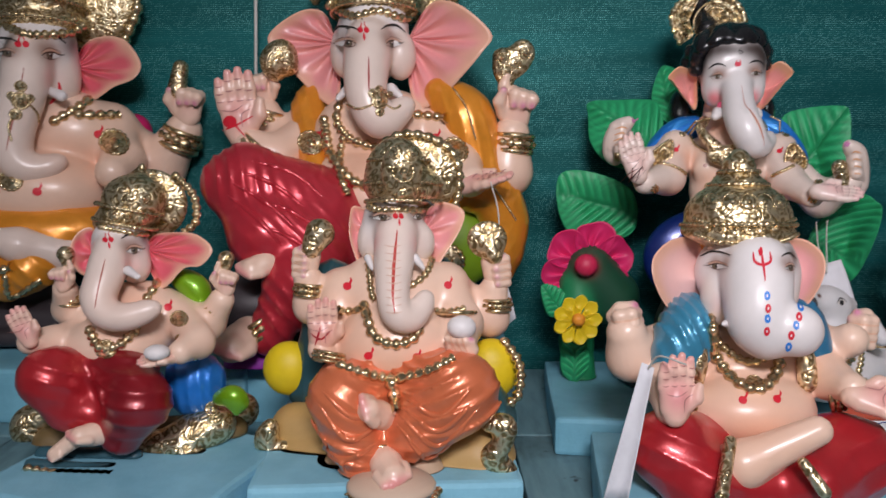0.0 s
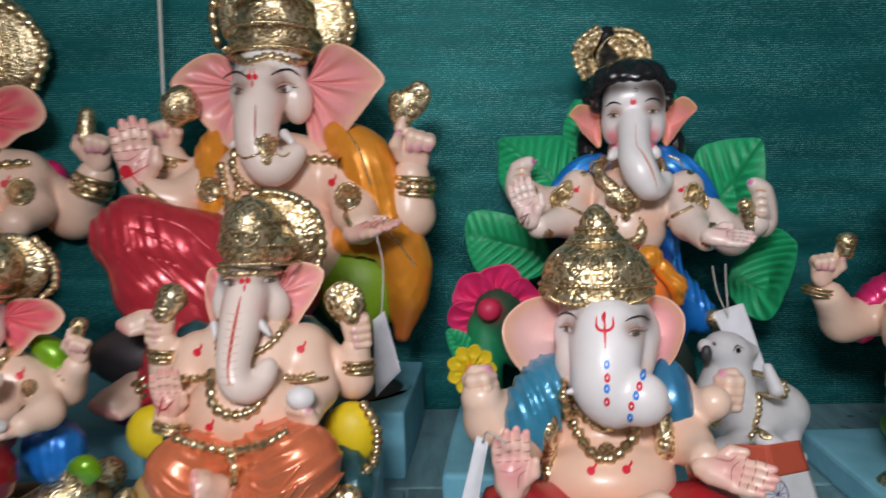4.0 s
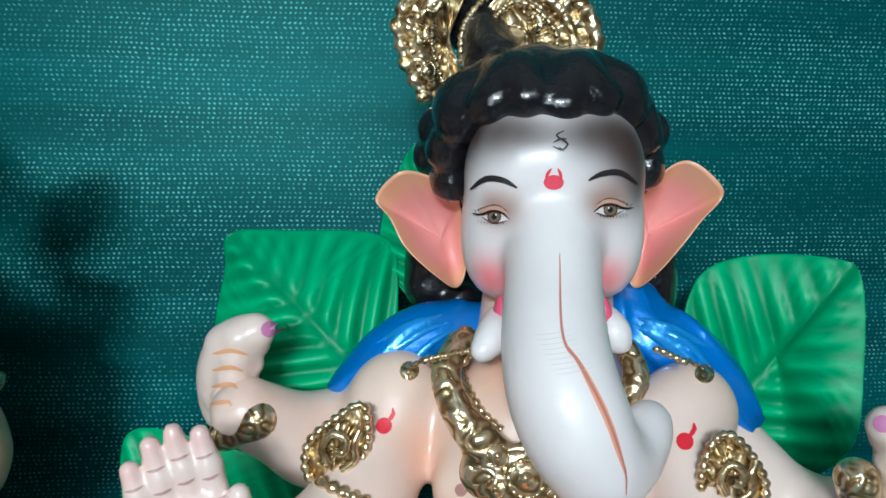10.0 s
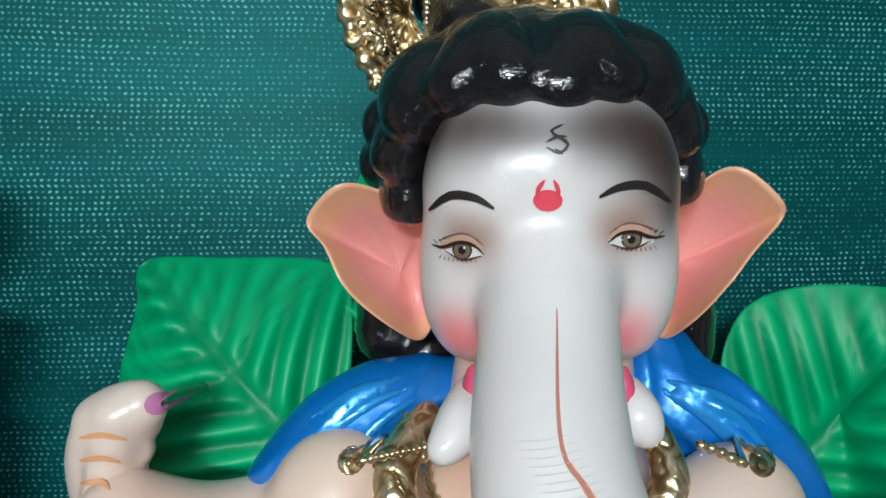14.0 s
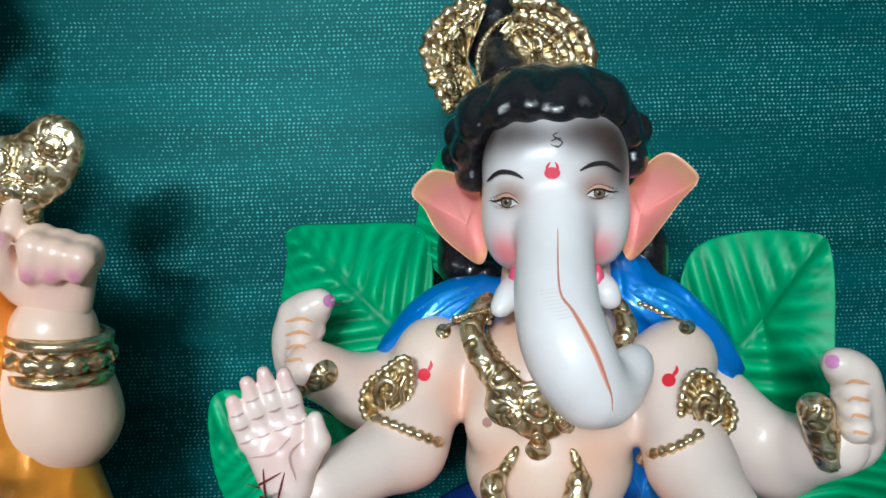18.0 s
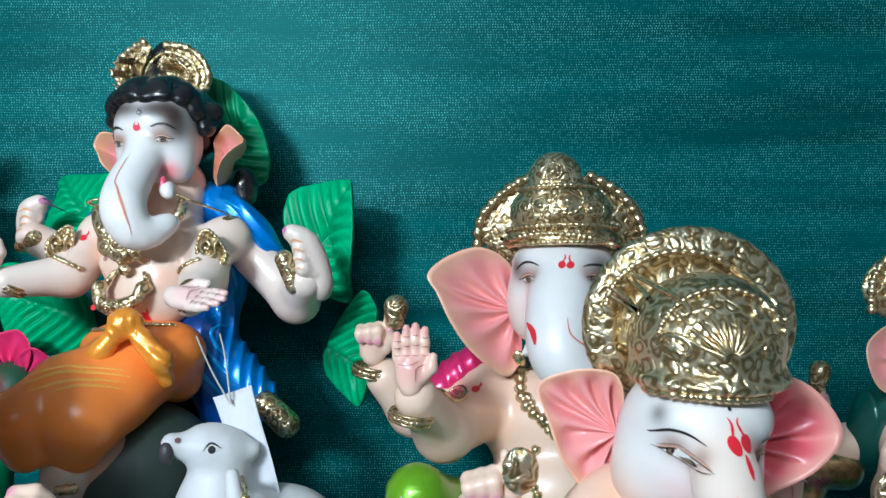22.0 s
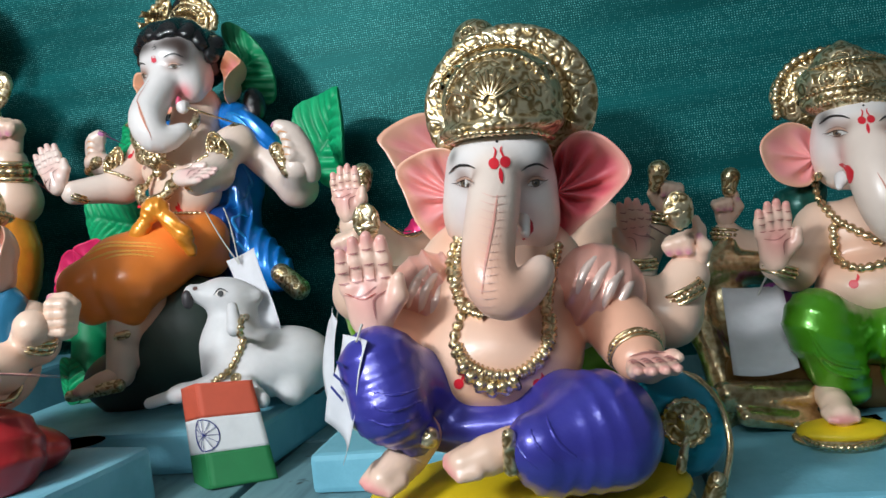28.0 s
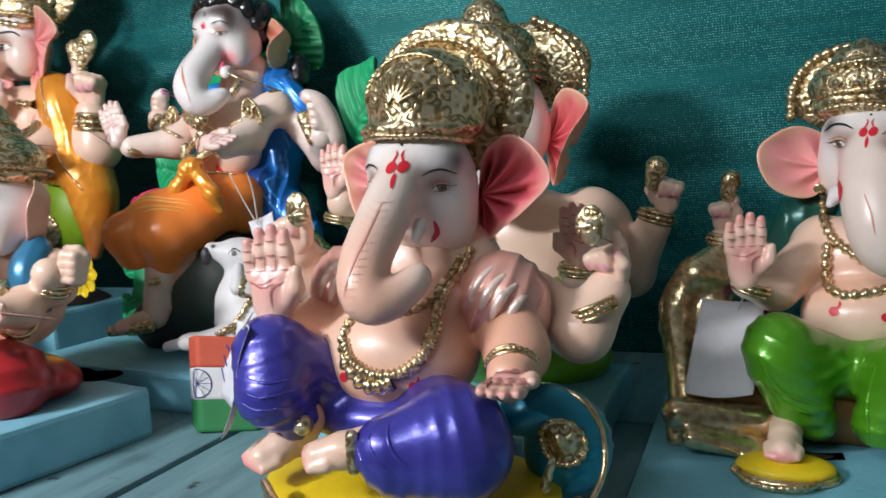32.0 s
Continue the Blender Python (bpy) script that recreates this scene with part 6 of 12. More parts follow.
orange_idol = Clay("seated_elephant_idol", (-0.6, 1.13, 0.82), (0.7248, -1.1794, 0.3353))
orange_idol.clay("skin", "skin", 0.003, 0.014, 0.004)
orange_idol.ball((-0.0283, 0.0535, 0.4456), (0.0598, 0.0578, 0.0677), WHITE)
orange_idol.ball((-0.0194, 0.0436, 0.4784), (0.0532, 0.0452, 0.0374), WHITE)
orange_idol.ball((0.0128, 0.0442, 0.4194), (0.0256, 0.0295, 0.0375), IVORY)
orange_idol.ball((-0.0674, 0.0525, 0.4272), (0.0221, 0.0261, 0.0361), IVORY)
orange_idol.coil([(-0.0136, 0.0018, 0.4509), (-0.0145, -0.0209, 0.3937), (-0.0261, -0.0302, 0.3472), (-0.0295, -0.0348, 0.3098), (-0.0135, -0.034, 0.286), (0.0133, -0.0276, 0.2853), (0.033, -0.0215, 0.2943)], [0.0325, 0.0283, 0.0255, 0.0236, 0.0189, 0.0142, 0.0105], IVORY)
orange_idol.clay("body", "skin", 0.003, 0.012, 0.004)
orange_idol.ball((-0.0092, 0.0701, 0.3364), (0.0966, 0.0662, 0.0712), SKIN)
orange_idol.ball((-0.0229, 0.0263, 0.2483), (0.1045, 0.0796, 0.0647), SKIN)
orange_idol.ball((-0.1157, 0.0797, 0.3384), (0.0414, 0.0394, 0.0414), SKIN)
orange_idol.ball((0.0619, 0.0919, 0.3449), (0.043, 0.0409, 0.043), SKIN)
orange_idol.tint((-0.1273, 0.066, 0.2755), 0.0371, (0.84, 0.33, 0.17), 0.5)
orange_idol.tint((-0.1465, 0.002, 0.2472), 0.0317, (0.84, 0.33, 0.17), 0.45)
orange_idol.limb([(-0.128, 0.067, 0.2978), (-0.1468, 0.0024, 0.2662), (-0.1615, -0.0266, 0.2828)], [0.0372, 0.0317, 0.0261], SKIN)
orange_idol.hand((-0.1909, -0.0326, 0.3172), (-0.1, 0, 1), (0.15, -1, 0.1), 0.0714, "open", 1, PALM, SKIN)
orange_idol.tint((-0.1482, 0.1023, 0.3159), 0.0381, (0.84, 0.33, 0.17), 0.5)
orange_idol.tint((-0.1775, 0.0929, 0.31), 0.0316, (0.84, 0.33, 0.17), 0.45)
orange_idol.limb([(-0.1486, 0.1029, 0.3388), (-0.1777, 0.0932, 0.329), (-0.1831, 0.0728, 0.3605)], [0.0381, 0.0316, 0.025], SKIN)
orange_idol.hand((-0.1867, 0.0629, 0.389), (0, 0, 1), (0, -1, 0), 0.0534, "pinch", 1, PALM, SKIN)
orange_idol.tint((0.067, 0.0912, 0.3113), 0.0389, (0.84, 0.33, 0.17), 0.5)
orange_idol.tint((0.1009, 0.0407, 0.2765), 0.0316, (0.84, 0.33, 0.17), 0.45)
orange_idol.limb([(0.0664, 0.0923, 0.3347), (0.1002, 0.0421, 0.2954), (0.1013, -0.0026, 0.2781)], [0.0389, 0.0316, 0.0248], SKIN)
orange_idol.tint((0.0569, 0.1106, 0.3109), 0.0395, (0.84, 0.33, 0.17), 0.5)
orange_idol.tint((0.1287, 0.1151, 0.2567), 0.0416, (0.84, 0.33, 0.17), 0.45)
orange_idol.limb([(0.0563, 0.1117, 0.3346), (0.128, 0.1166, 0.2816), (0.1789, 0.0963, 0.3424)], [0.0395, 0.0417, 0.0283], SKIN)
orange_idol.hand((0.1914, 0.0845, 0.3797), (0.05, 0, 1), (0, -1, 0), 0.0659, "pinch", -1, PALM, SKIN)
orange_idol.tint((0.0479, -0.0343, 0.1412), 0.0266, (0.84, 0.33, 0.17), 0.5)
orange_idol.tint((-0.0111, -0.0688, 0.1619), 0.0242, (0.84, 0.33, 0.17), 0.45)
orange_idol.limb([(0.0485, -0.0353, 0.1573), (-0.0107, -0.0695, 0.1765), (-0.0568, -0.0888, 0.1949)], [0.0266, 0.0241, 0.0111], IVORY)
orange_idol.limb([(-0.1087, -0.0259, 0.1157), (-0.1129, -0.0525, 0.0763)], [0.0255, 0.0232], SKIN)
orange_idol.foot((-0.1169, -0.0423, 0.079), (-0.1116, -0.0727, 0.0711), 0.0195, (0, -0.5, 0.8), SKIN)
orange_idol.tint((0.0255, 0.0031, 0.2788), 0.0582, ORANGE_SKIN, 0.35)
orange_idol.tint((0.0345, -0.0071, 0.4161), 0.0208, BLUSH, 0.5)
orange_idol.tint((-0.1565, -0.0768, 0.3087), 0.0335, BLUSH, 0.35)
orange_idol.clay("white", "matte", 0.003, 0.004, 0.004)
orange_idol.limb([(-0.0007, 0.0116, 0.4039), (0.0355, -0.0073, 0.3909)], [0.0058, 0.0086], WHITE)
orange_idol.limb([(-0.0554, 0.0092, 0.391), (-0.0611, -0.0127, 0.3763)], [0.0078, 0.0038], WHITE)
orange_idol.clay("cloth", "cloth", 0.0032, 0.016, 0.004)
orange_idol.ball((-0.0374, 0.0246, 0.1934), (0.1502, 0.0902, 0.0501), AMBER)
orange_idol.limb([(-0.1042, -0.0035, 0.2118), (-0.1868, -0.0236, 0.2193), (-0.1173, -0.0514, 0.1689)], [0.0395, 0.0451, 0.0422], AMBER, fold=((0.5, 0.15, 0.866), 0.022, 0.002))
orange_idol.limb([(-0.1361, -0.0392, 0.1769), (-0.0345, -0.055, 0.1313)], [0.0445, 0.0323], AMBER, fold=((0.342, 0.15, 0.9397), 0.02, 0.002))
orange_idol.limb([(0.0332, -0.0053, 0.1821), (-0.0013, -0.057, 0.1414), (-0.0439, -0.0514, 0.1112)], [0.0427, 0.032, 0.021], AMBER, fold=((0.6428, 0.15, 0.766), 0.02, 0.002))
orange_idol.clay("pinkshawl", "cloth", 0.003, 0.01, 0.004)
orange_idol.coil([(-0.0827, 0.06, 0.3732), (-0.1113, 0.0453, 0.3186), (-0.1125, 0.0301, 0.2539)], [0.0163, 0.0243, 0.0202], MAGENTA, fold=((0.9848, 0.15, 0.1736), 0.014, 0.0014))
orange_idol.ball((0.0888, 0.1255, 0.339), (0.0272, 0.0188, 0.0314), MAGENTA)
orange_idol.clay("base", "matte", 0.0034, 0.01, 0.004)
orange_idol.limb([(-0.2679, 0.0118, 0.0442), (0.0569, 0.0098, 0.0498)], [0.0352, 0.0338], BASE_DARK)
orange_idol.limb([(-0.2534, 0.0428, 0.0804), (-0.0327, 0.0375, 0.0838)], [0.0421, 0.0409], BASE_DARK)
orange_idol.limb([(-0.2476, -0.0295, 0.0284), (0.0875, -0.0302, 0.0301)], [0.014, 0.0135], BASE_DARK)
orange_idol.clay("crown", "gold", 0.0026, 0.01, 0.004)
orange_idol.ball((-0.0267, 0.0643, 0.5051), (0.0698, 0.0619, 0.0279), YELLOW)
orange_idol.ball((-0.0266, 0.0643, 0.5438), (0.0656, 0.0596, 0.0516), YELLOW)
orange_idol.ball((-0.0175, 0.064, 0.5865), (0.0534, 0.0493, 0.0474), YELLOW)
orange_idol.ball((0.0205, 0.1057, 0.5524), (0.0875, 0.0183, 0.0814), YELLOW)
orange_idol.limb([(-0.0256, 0.0638, 0.6154), (-0.0256, 0.0636, 0.639)], [0.0295, 0.0098], YELLOW)
orange_idol.limb([(-0.1599, 0.0524, 0.4101), (-0.1569, 0.053, 0.4449)], [0.0092, 0.0152], YELLOW)
orange_idol.limb([(0.1787, 0.0737, 0.4062), (0.1864, 0.0726, 0.4398)], [0.0149, 0.0119], YELLOW)
orange_idol.limb([(-0.2605, 0.0117, 0.3619), (-0.2366, 0.0116, 0.3733)], [0.0121, 0.009], YELLOW)
orange_idol.coil([(-0.2432, -0.0191, 0.0414), (-0.2065, -0.0193, 0.0678), (-0.1746, -0.0194, 0.0529), (-0.2099, -0.0192, 0.0369)], [0.008, 0.008, 0.008, 0.008], BASE_DARK)
orange_idol.rope([(-0.0511, 0.0125, 0.4954), (-0.013, -0.0081, 0.4797), (0.0206, -0.0129, 0.478), (0.0577, -0.0064, 0.4828), (0.067, 0.0149, 0.4957)], 0.0077, "gold_trim", 0.0125, False, ("skin", "crown"))
orange_idol.rope([(-0.136, 0.0945, 0.4724), (-0.1258, 0.0946, 0.5224), (-0.1043, 0.0946, 0.5713)], 0.0093, "gold_trim", 0.0166, False, None)
orange_idol.rope([(0.0428, 0.0947, 0.6226), (0.0881, 0.096, 0.5915), (0.113, 0.0993, 0.5424), (0.0891, 0.1005, 0.4847)], 0.01, "gold_trim", 0.018, False, None)
orange_idol.rope([(0.019, -0.0109, 0.3509), (0.0471, 0.0152, 0.3742), (0.0619, 0.0279, 0.3884)], 0.0086, "gold_trim", 0.0144, False, ("body", "cloth", "pinkshawl"))
orange_idol.rope([(0.0417, 0.0142, 0.3648), (0.0699, 0.0292, 0.3643), (0.0991, 0.0434, 0.3656)], 0.0087, "gold_trim", 0.0145, False, ("body", "cloth", "pinkshawl"))
medallion(orange_idol, (0.0866, 0.0415, 0.323), 0.0187, ("body", "cloth", "pinkshawl"))
medallion(orange_idol, (-0.0154, -0.065, 0.2692), 0.0138, ("body", "cloth", "pinkshawl"))
medallion(orange_idol, (-0.0004, -0.0523, 0.3813), 0.011, ("skin",))
medallion(orange_idol, (0.0007, -0.0513, 0.4014), 0.0073, ("skin",))
medallion(orange_idol, (-0.0081, -0.054, 0.3624), 0.0074, ("skin",))
medallion(orange_idol, (-0.0128, -0.0524, 0.388), 0.0056, ("skin",))
medallion(orange_idol, (0.0133, -0.0515, 0.3847), 0.0056, ("skin",))
orange_idol.rope([(-0.0089, -0.0538, 0.3652), (-0.0184, -0.056, 0.3453), (-0.0149, -0.0582, 0.3241)], 0.0023, "gold_trim", 0.0046, False, ("skin",))
orange_idol.rope([(0.0102, -0.052, 0.3784), (0.0167, -0.0419, 0.3647), (0.02, -0.0426, 0.3508)], 0.0023, "gold_trim", 0.0046, False, ("skin",))
bracelet(orange_idol, (0.1723, 0.097, 0.3274), (0.4, 0, 1), 0.028, 0.0081)
bracelet(orange_idol, (-0.188, 0.0727, 0.3451), (-0.4, 0, 1), 0.0268, 0.0073)
bracelet(orange_idol, (-0.1599, -0.0266, 0.2876), (1, 0, 0.4), 0.0268, 0.0068)
orange_idol.rope([(-0.1127, -0.057, 0.1214), (-0.064, -0.0728, 0.1295), (-0.0183, -0.0774, 0.1466)], 0.0077, "gold_trim", 0.0134, False, ("body", "cloth", "pinkshawl"))
orange_idol.rope([(-0.0379, -0.0651, 0.133), (-0.0343, -0.0598, 0.0985), (0.0122, -0.0647, 0.1237)], 0.0056, "gold_trim", 0.0104, False, ("body", "cloth", "pinkshawl"))
orange_idol.sheet((0.0234, 0.0659, 0.4398), [(0.0387, 0.0663, 0.4735), (0.0687, 0.0679, 0.4871), (0.1061, 0.06, 0.4801), (0.1317, 0.0519, 0.445), (0.1244, 0.0424, 0.4207), (0.0874, 0.0515, 0.4078), (0.0535, 0.059, 0.3895), (0.0305, 0.0668, 0.4003), (0.023, 0.0659, 0.435)], 0.0093, 0.012, EAR_DEEP, PEACH, 7, 0.0022, "skin", 0.72)
orange_idol.sheet((-0.0896, 0.0633, 0.4433), [(-0.0981, 0.0637, 0.4734), (-0.1152, 0.0636, 0.4691), (-0.1179, 0.0529, 0.4436), (-0.1121, 0.0522, 0.4186), (-0.0998, 0.0622, 0.4088), (-0.0889, 0.0631, 0.4384)], 0.0093, 0.008, EAR_DEEP, PEACH, 4, 0.0016, "skin", 0.72)
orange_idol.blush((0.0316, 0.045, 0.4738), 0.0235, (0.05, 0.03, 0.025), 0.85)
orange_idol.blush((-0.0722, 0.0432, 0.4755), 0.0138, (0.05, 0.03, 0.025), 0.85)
eye(orange_idol, (0.0251, -0.0076, 0.4488), 0.0264, 1)
eye(orange_idol, (-0.0546, 0.0118, 0.453), 0.0213, -1)
tilak(orange_idol, (-0.0182, -0.0084, 0.4652), 0.018, stem=False)
orange_idol.stroke([(0.0401, -0.0173, 0.4109), (0.0409, -0.0173, 0.3969), (0.0263, -0.0191, 0.3787)], 0.0056, MARK, SKINS, 0.0006, taper=1.0)
drop(orange_idol, (-0.0446, -0.0571, 0.2531), 0.0122)
drop(orange_idol, (0.0149, -0.0546, 0.2524), 0.0121)
drop(orange_idol, (0.0756, 0.0186, 0.3353), 0.0126)
orange_idol.stroke([(0.0009, -0.0399, 0.4291), (-0.0031, -0.0521, 0.3878), (-0.0078, -0.0658, 0.3469), (-0.0161, -0.0702, 0.3108)], 0.0028, (0.4, 0.12, 0.08), SKINS, 0.0006, taper=1.0)
orange_idol.ring((-0.0271, 0.0643, 0.5002), (0, 0.12, 1), 0.0689, 0.004, "gold_trim", 0.009)
orange_idol.ring((-0.0247, 0.0643, 0.5292), (0, 0.12, 1), 0.0696, 0.004, "gold_trim", 0.009)
orange_idol.ring((-0.0209, 0.0641, 0.5723), (0, 0.12, 1), 0.0594, 0.0039, "gold_trim", 0.0089)
orange_idol.ring((-0.0184, 0.0639, 0.6008), (0, 0.12, 1), 0.0474, 0.0039, "gold_trim", 0.0089)
medallion(orange_idol, (-0.038, 0.0023, 0.5078), 0.0076, ("crown",))
medallion(orange_idol, (-0.0176, 0.0024, 0.5037), 0.0076, ("crown",))
medallion(orange_idol, (0.0028, 0.0025, 0.5009), 0.0075, ("crown",))
medallion(orange_idol, (0.0231, 0.0028, 0.5001), 0.0075, ("crown",))
medallion(orange_idol, (0.0434, 0.0033, 0.5013), 0.0075, ("crown",))
medallion(orange_idol, (0.0636, 0.004, 0.5038), 0.0075, ("crown",))
medallion(orange_idol, (0.0082, 0.0026, 0.5408), 0.0132, ("crown",))
medallion(orange_idol, (-0.0192, 0.0024, 0.5458), 0.0132, ("crown",))
medallion(orange_idol, (0.0387, 0.0029, 0.5413), 0.0131, ("crown",))
medallion(orange_idol, (0.0112, 0.0024, 0.5745), 0.0131, ("crown",))
orange_idol.base = 0.8295
orange_idol.cast("large elephant-headed idol with tall gold crown and orange cloth", "statue")

small_red_idol = Clay("seated_elephant_idol", (-0.36, 0.88, 0.786), (0.4848, -0.9294, 0.3693))
small_red_idol.clay("skin", "skin", 0.0024, 0.01, 0.004)
small_red_idol.ball((0.0134, -0.0868, 0.2418), (0.0292, 0.0292, 0.032), WHITE)
small_red_idol.ball((0.0141, -0.0928, 0.2567), (0.0235, 0.0221, 0.0179), WHITE)
small_red_idol.ball((0.0337, -0.099, 0.2263), (0.0151, 0.0165, 0.0192), IVORY)
small_red_idol.coil([(0.0156, -0.116, 0.2428), (0.0166, -0.136, 0.2191), (0.0126, -0.1465, 0.201), (0.0245, -0.1532, 0.1859), (0.0449, -0.1561, 0.1836), (0.0614, -0.1526, 0.1883), (0.0734, -0.1522, 0.193)], [0.0175, 0.0152, 0.0131, 0.0117, 0.0103, 0.0084, 0.0045], IVORY)
small_red_idol.clay("body", "skin", 0.0024, 0.009, 0.004)
small_red_idol.ball((0.0335, -0.0923, 0.1686), (0.0523, 0.0349, 0.0405), SKIN)
small_red_idol.ball((0.0118, -0.1108, 0.1444), (0.0516, 0.0413, 0.031), SKIN)
small_red_idol.ball((-0.0314, -0.0725, 0.1631), (0.0187, 0.0187, 0.0201), SKIN)
small_red_idol.ball((0.073, -0.0897, 0.1686), (0.0208, 0.0195, 0.0208), SKIN)
small_red_idol.tint((-0.0388, -0.0816, 0.141), 0.0157, (0.84, 0.33, 0.17), 0.5)
small_red_idol.tint((-0.0467, -0.1244, 0.1413), 0.0151, (0.84, 0.33, 0.17), 0.45)
small_red_idol.limb([(-0.0382, -0.0824, 0.1507), (-0.0462, -0.1252, 0.1505), (-0.0582, -0.1457, 0.1556)], [0.0157, 0.0151, 0.0127], SKIN)
small_red_idol.hand((-0.0559, -0.1561, 0.1685), (-0.35, 0, 1), (0.1, -1, 0.1), 0.0291, "open", 1, PALM, SKIN)
small_red_idol.tint((-0.0481, -0.058, 0.1488), 0.0176, (0.84, 0.33, 0.17), 0.5)
small_red_idol.tint((-0.0556, -0.0699, 0.1636), 0.016, (0.84, 0.33, 0.17), 0.45)
small_red_idol.limb([(-0.0478, -0.0585, 0.1595), (-0.0556, -0.0699, 0.1732), (-0.0468, -0.092, 0.1997)], [0.0176, 0.016, 0.0127], SKIN)
small_red_idol.hand((-0.0431, -0.1013, 0.2122), (0.1, 0, 1), (0, -1, 0), 0.0292, "pinch", 1, PALM, SKIN)
small_red_idol.tint((0.0811, -0.0991, 0.1559), 0.0192, (0.84, 0.33, 0.17), 0.5)
small_red_idol.tint((0.1066, -0.1331, 0.1424), 0.0165, (0.84, 0.33, 0.17), 0.45)
small_red_idol.limb([(0.0812, -0.0994, 0.1676), (0.1069, -0.1336, 0.1524), (0.099, -0.1614, 0.1497)], [0.0192, 0.0165, 0.0122], SKIN)
small_red_idol.hand((0.0863, -0.1707, 0.1454), (-0.8, -0.4, -0.1), (0, -0.3, 1), 0.0267, "open", -1, PALM, SKIN)
small_red_idol.tint((0.0753, -0.0786, 0.1579), 0.0197, (0.84, 0.33, 0.17), 0.5)
small_red_idol.tint((0.104, -0.0859, 0.1508), 0.0173, (0.84, 0.33, 0.17), 0.45)
small_red_idol.limb([(0.0755, -0.079, 0.1699), (0.1042, -0.0864, 0.1613), (0.1228, -0.0974, 0.1887)], [0.0197, 0.0173, 0.0136], SKIN)
small_red_idol.hand((0.1296, -0.1006, 0.208), (0.1, 0, 1), (0, -1, 0), 0.0311, "pinch", -1, PALM, SKIN)
small_red_idol.foot((0.0066, -0.1623, 0.0733), (-0.0251, -0.1755, 0.0497), 0.0092, (0, -0.3, 1), SKIN)
small_red_idol.foot((0.0213, -0.1638, 0.0676), (0.0038, -0.1815, 0.0702), 0.0124, (0, -0.3, 1), SKIN)
small_red_idol.tint((0.0383, -0.1331, 0.1884), 0.0332, ORANGE_SKIN, 0.35)
small_red_idol.tint((-0.0362, -0.1848, 0.1726), 0.0178, MAGENTA, 0.45)
small_red_idol.tint((0.0422, -0.1213, 0.2302), 0.0121, BLUSH, 0.4)
small_red_idol.tint((-0.0181, -0.1405, 0.2196), 0.0159, MAGENTA, 0.35)
small_red_idol.clay("white", "matte", 0.0024, 0.004, 0.004)
small_red_idol.limb([(0.0388, -0.1314, 0.2265), (0.0535, -0.1435, 0.2221)], [0.0053, 0.0032], WHITE)
small_red_idol.limb([(-0.0013, -0.1194, 0.2241), (0.0015, -0.1386, 0.2261)], [0.0041, 0.002], WHITE)
small_red_idol.ball((0.0831, -0.1803, 0.1545), (0.0126, 0.0113, 0.0076), WHITE)
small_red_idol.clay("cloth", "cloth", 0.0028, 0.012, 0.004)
small_red_idol.ball((-0.0098, -0.1096, 0.1151), (0.066, 0.0417, 0.0278), RED)
small_red_idol.limb([(-0.0063, -0.1278, 0.1206), (-0.033, -0.161, 0.1228), (-0.0162, -0.1581, 0.0882)], [0.0245, 0.0277, 0.0212], RED, fold=((0.342, 0.15, 0.9397), 0.016, 0.0014))
# this leg in a darkened copy of the red, shading put into the cloth
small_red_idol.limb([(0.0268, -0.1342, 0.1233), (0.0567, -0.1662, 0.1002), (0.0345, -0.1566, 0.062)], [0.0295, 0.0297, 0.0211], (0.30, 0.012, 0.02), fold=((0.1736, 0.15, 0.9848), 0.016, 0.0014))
small_red_idol.limb([(-0.0213, -0.1549, 0.0939), (0.0207, -0.1556, 0.0749)], [0.02, 0.0172], RED)
small_red_idol.clay("bolster", "cloth", 0.0028, 0.01, 0.004)
small_red_idol.ball((0.0895, -0.0955, 0.0956), (0.0334, 0.0292, 0.0362), BLUE, fold=((1, 0.15, 0), 0.012, 0.0012))
small_red_idol.clay("green", "cloth", 0.0028, 0.008, 0.004)
small_red_idol.coil([(0.0722, -0.0747, 0.2082), (0.0903, -0.0756, 0.1943), (0.0861, -0.0783, 0.1663)], [0.0098, 0.0112, 0.0084], LIME)
small_red_idol.coil([(0.1222, -0.1216, 0.0874), (0.1409, -0.1313, 0.0947), (0.1493, -0.1279, 0.0835)], [0.0054, 0.0067, 0.0046], LIME)
small_red_idol.limb([(0.1371, -0.1312, 0.0911), (0.1437, -0.1325, 0.0746)], [0.0053, 0.0026], LIME)
small_red_idol.clay("crown", "gold", 0.0022, 0.008, 0.004)
small_red_idol.ball((0.0166, -0.0783, 0.2759), (0.0336, 0.0307, 0.0196), YELLOW, rot=-12)
small_red_idol.ball((0.0257, -0.0746, 0.2944), (0.0335, 0.0293, 0.0279), YELLOW)
small_red_idol.ball((0.0285, -0.0444, 0.2865), (0.0447, 0.0101, 0.0404), YELLOW, rot=-15)
small_red_idol.limb([(0.0283, -0.0616, 0.32), (0.031, -0.0611, 0.3305)], [0.0099, 0.0035], YELLOW)
small_red_idol.coil([(-0.0905, -0.0904, 0.0324), (-0.0968, -0.091, 0.0474), (-0.0765, -0.09, 0.0591)], [0.0161, 0.016, 0.0116], YELLOW)
small_red_idol.coil([(0.0302, -0.1123, 0.0307), (0.0635, -0.1193, 0.0312), (0.0911, -0.1139, 0.0447), (0.1166, -0.1046, 0.0529)], [0.0153, 0.0179, 0.0193, 0.018], YELLOW)
small_red_idol.limb([(0.0841, -0.1317, 0.0336), (0.1021, -0.133, 0.0243)], [0.0108, 0.0081], YELLOW)
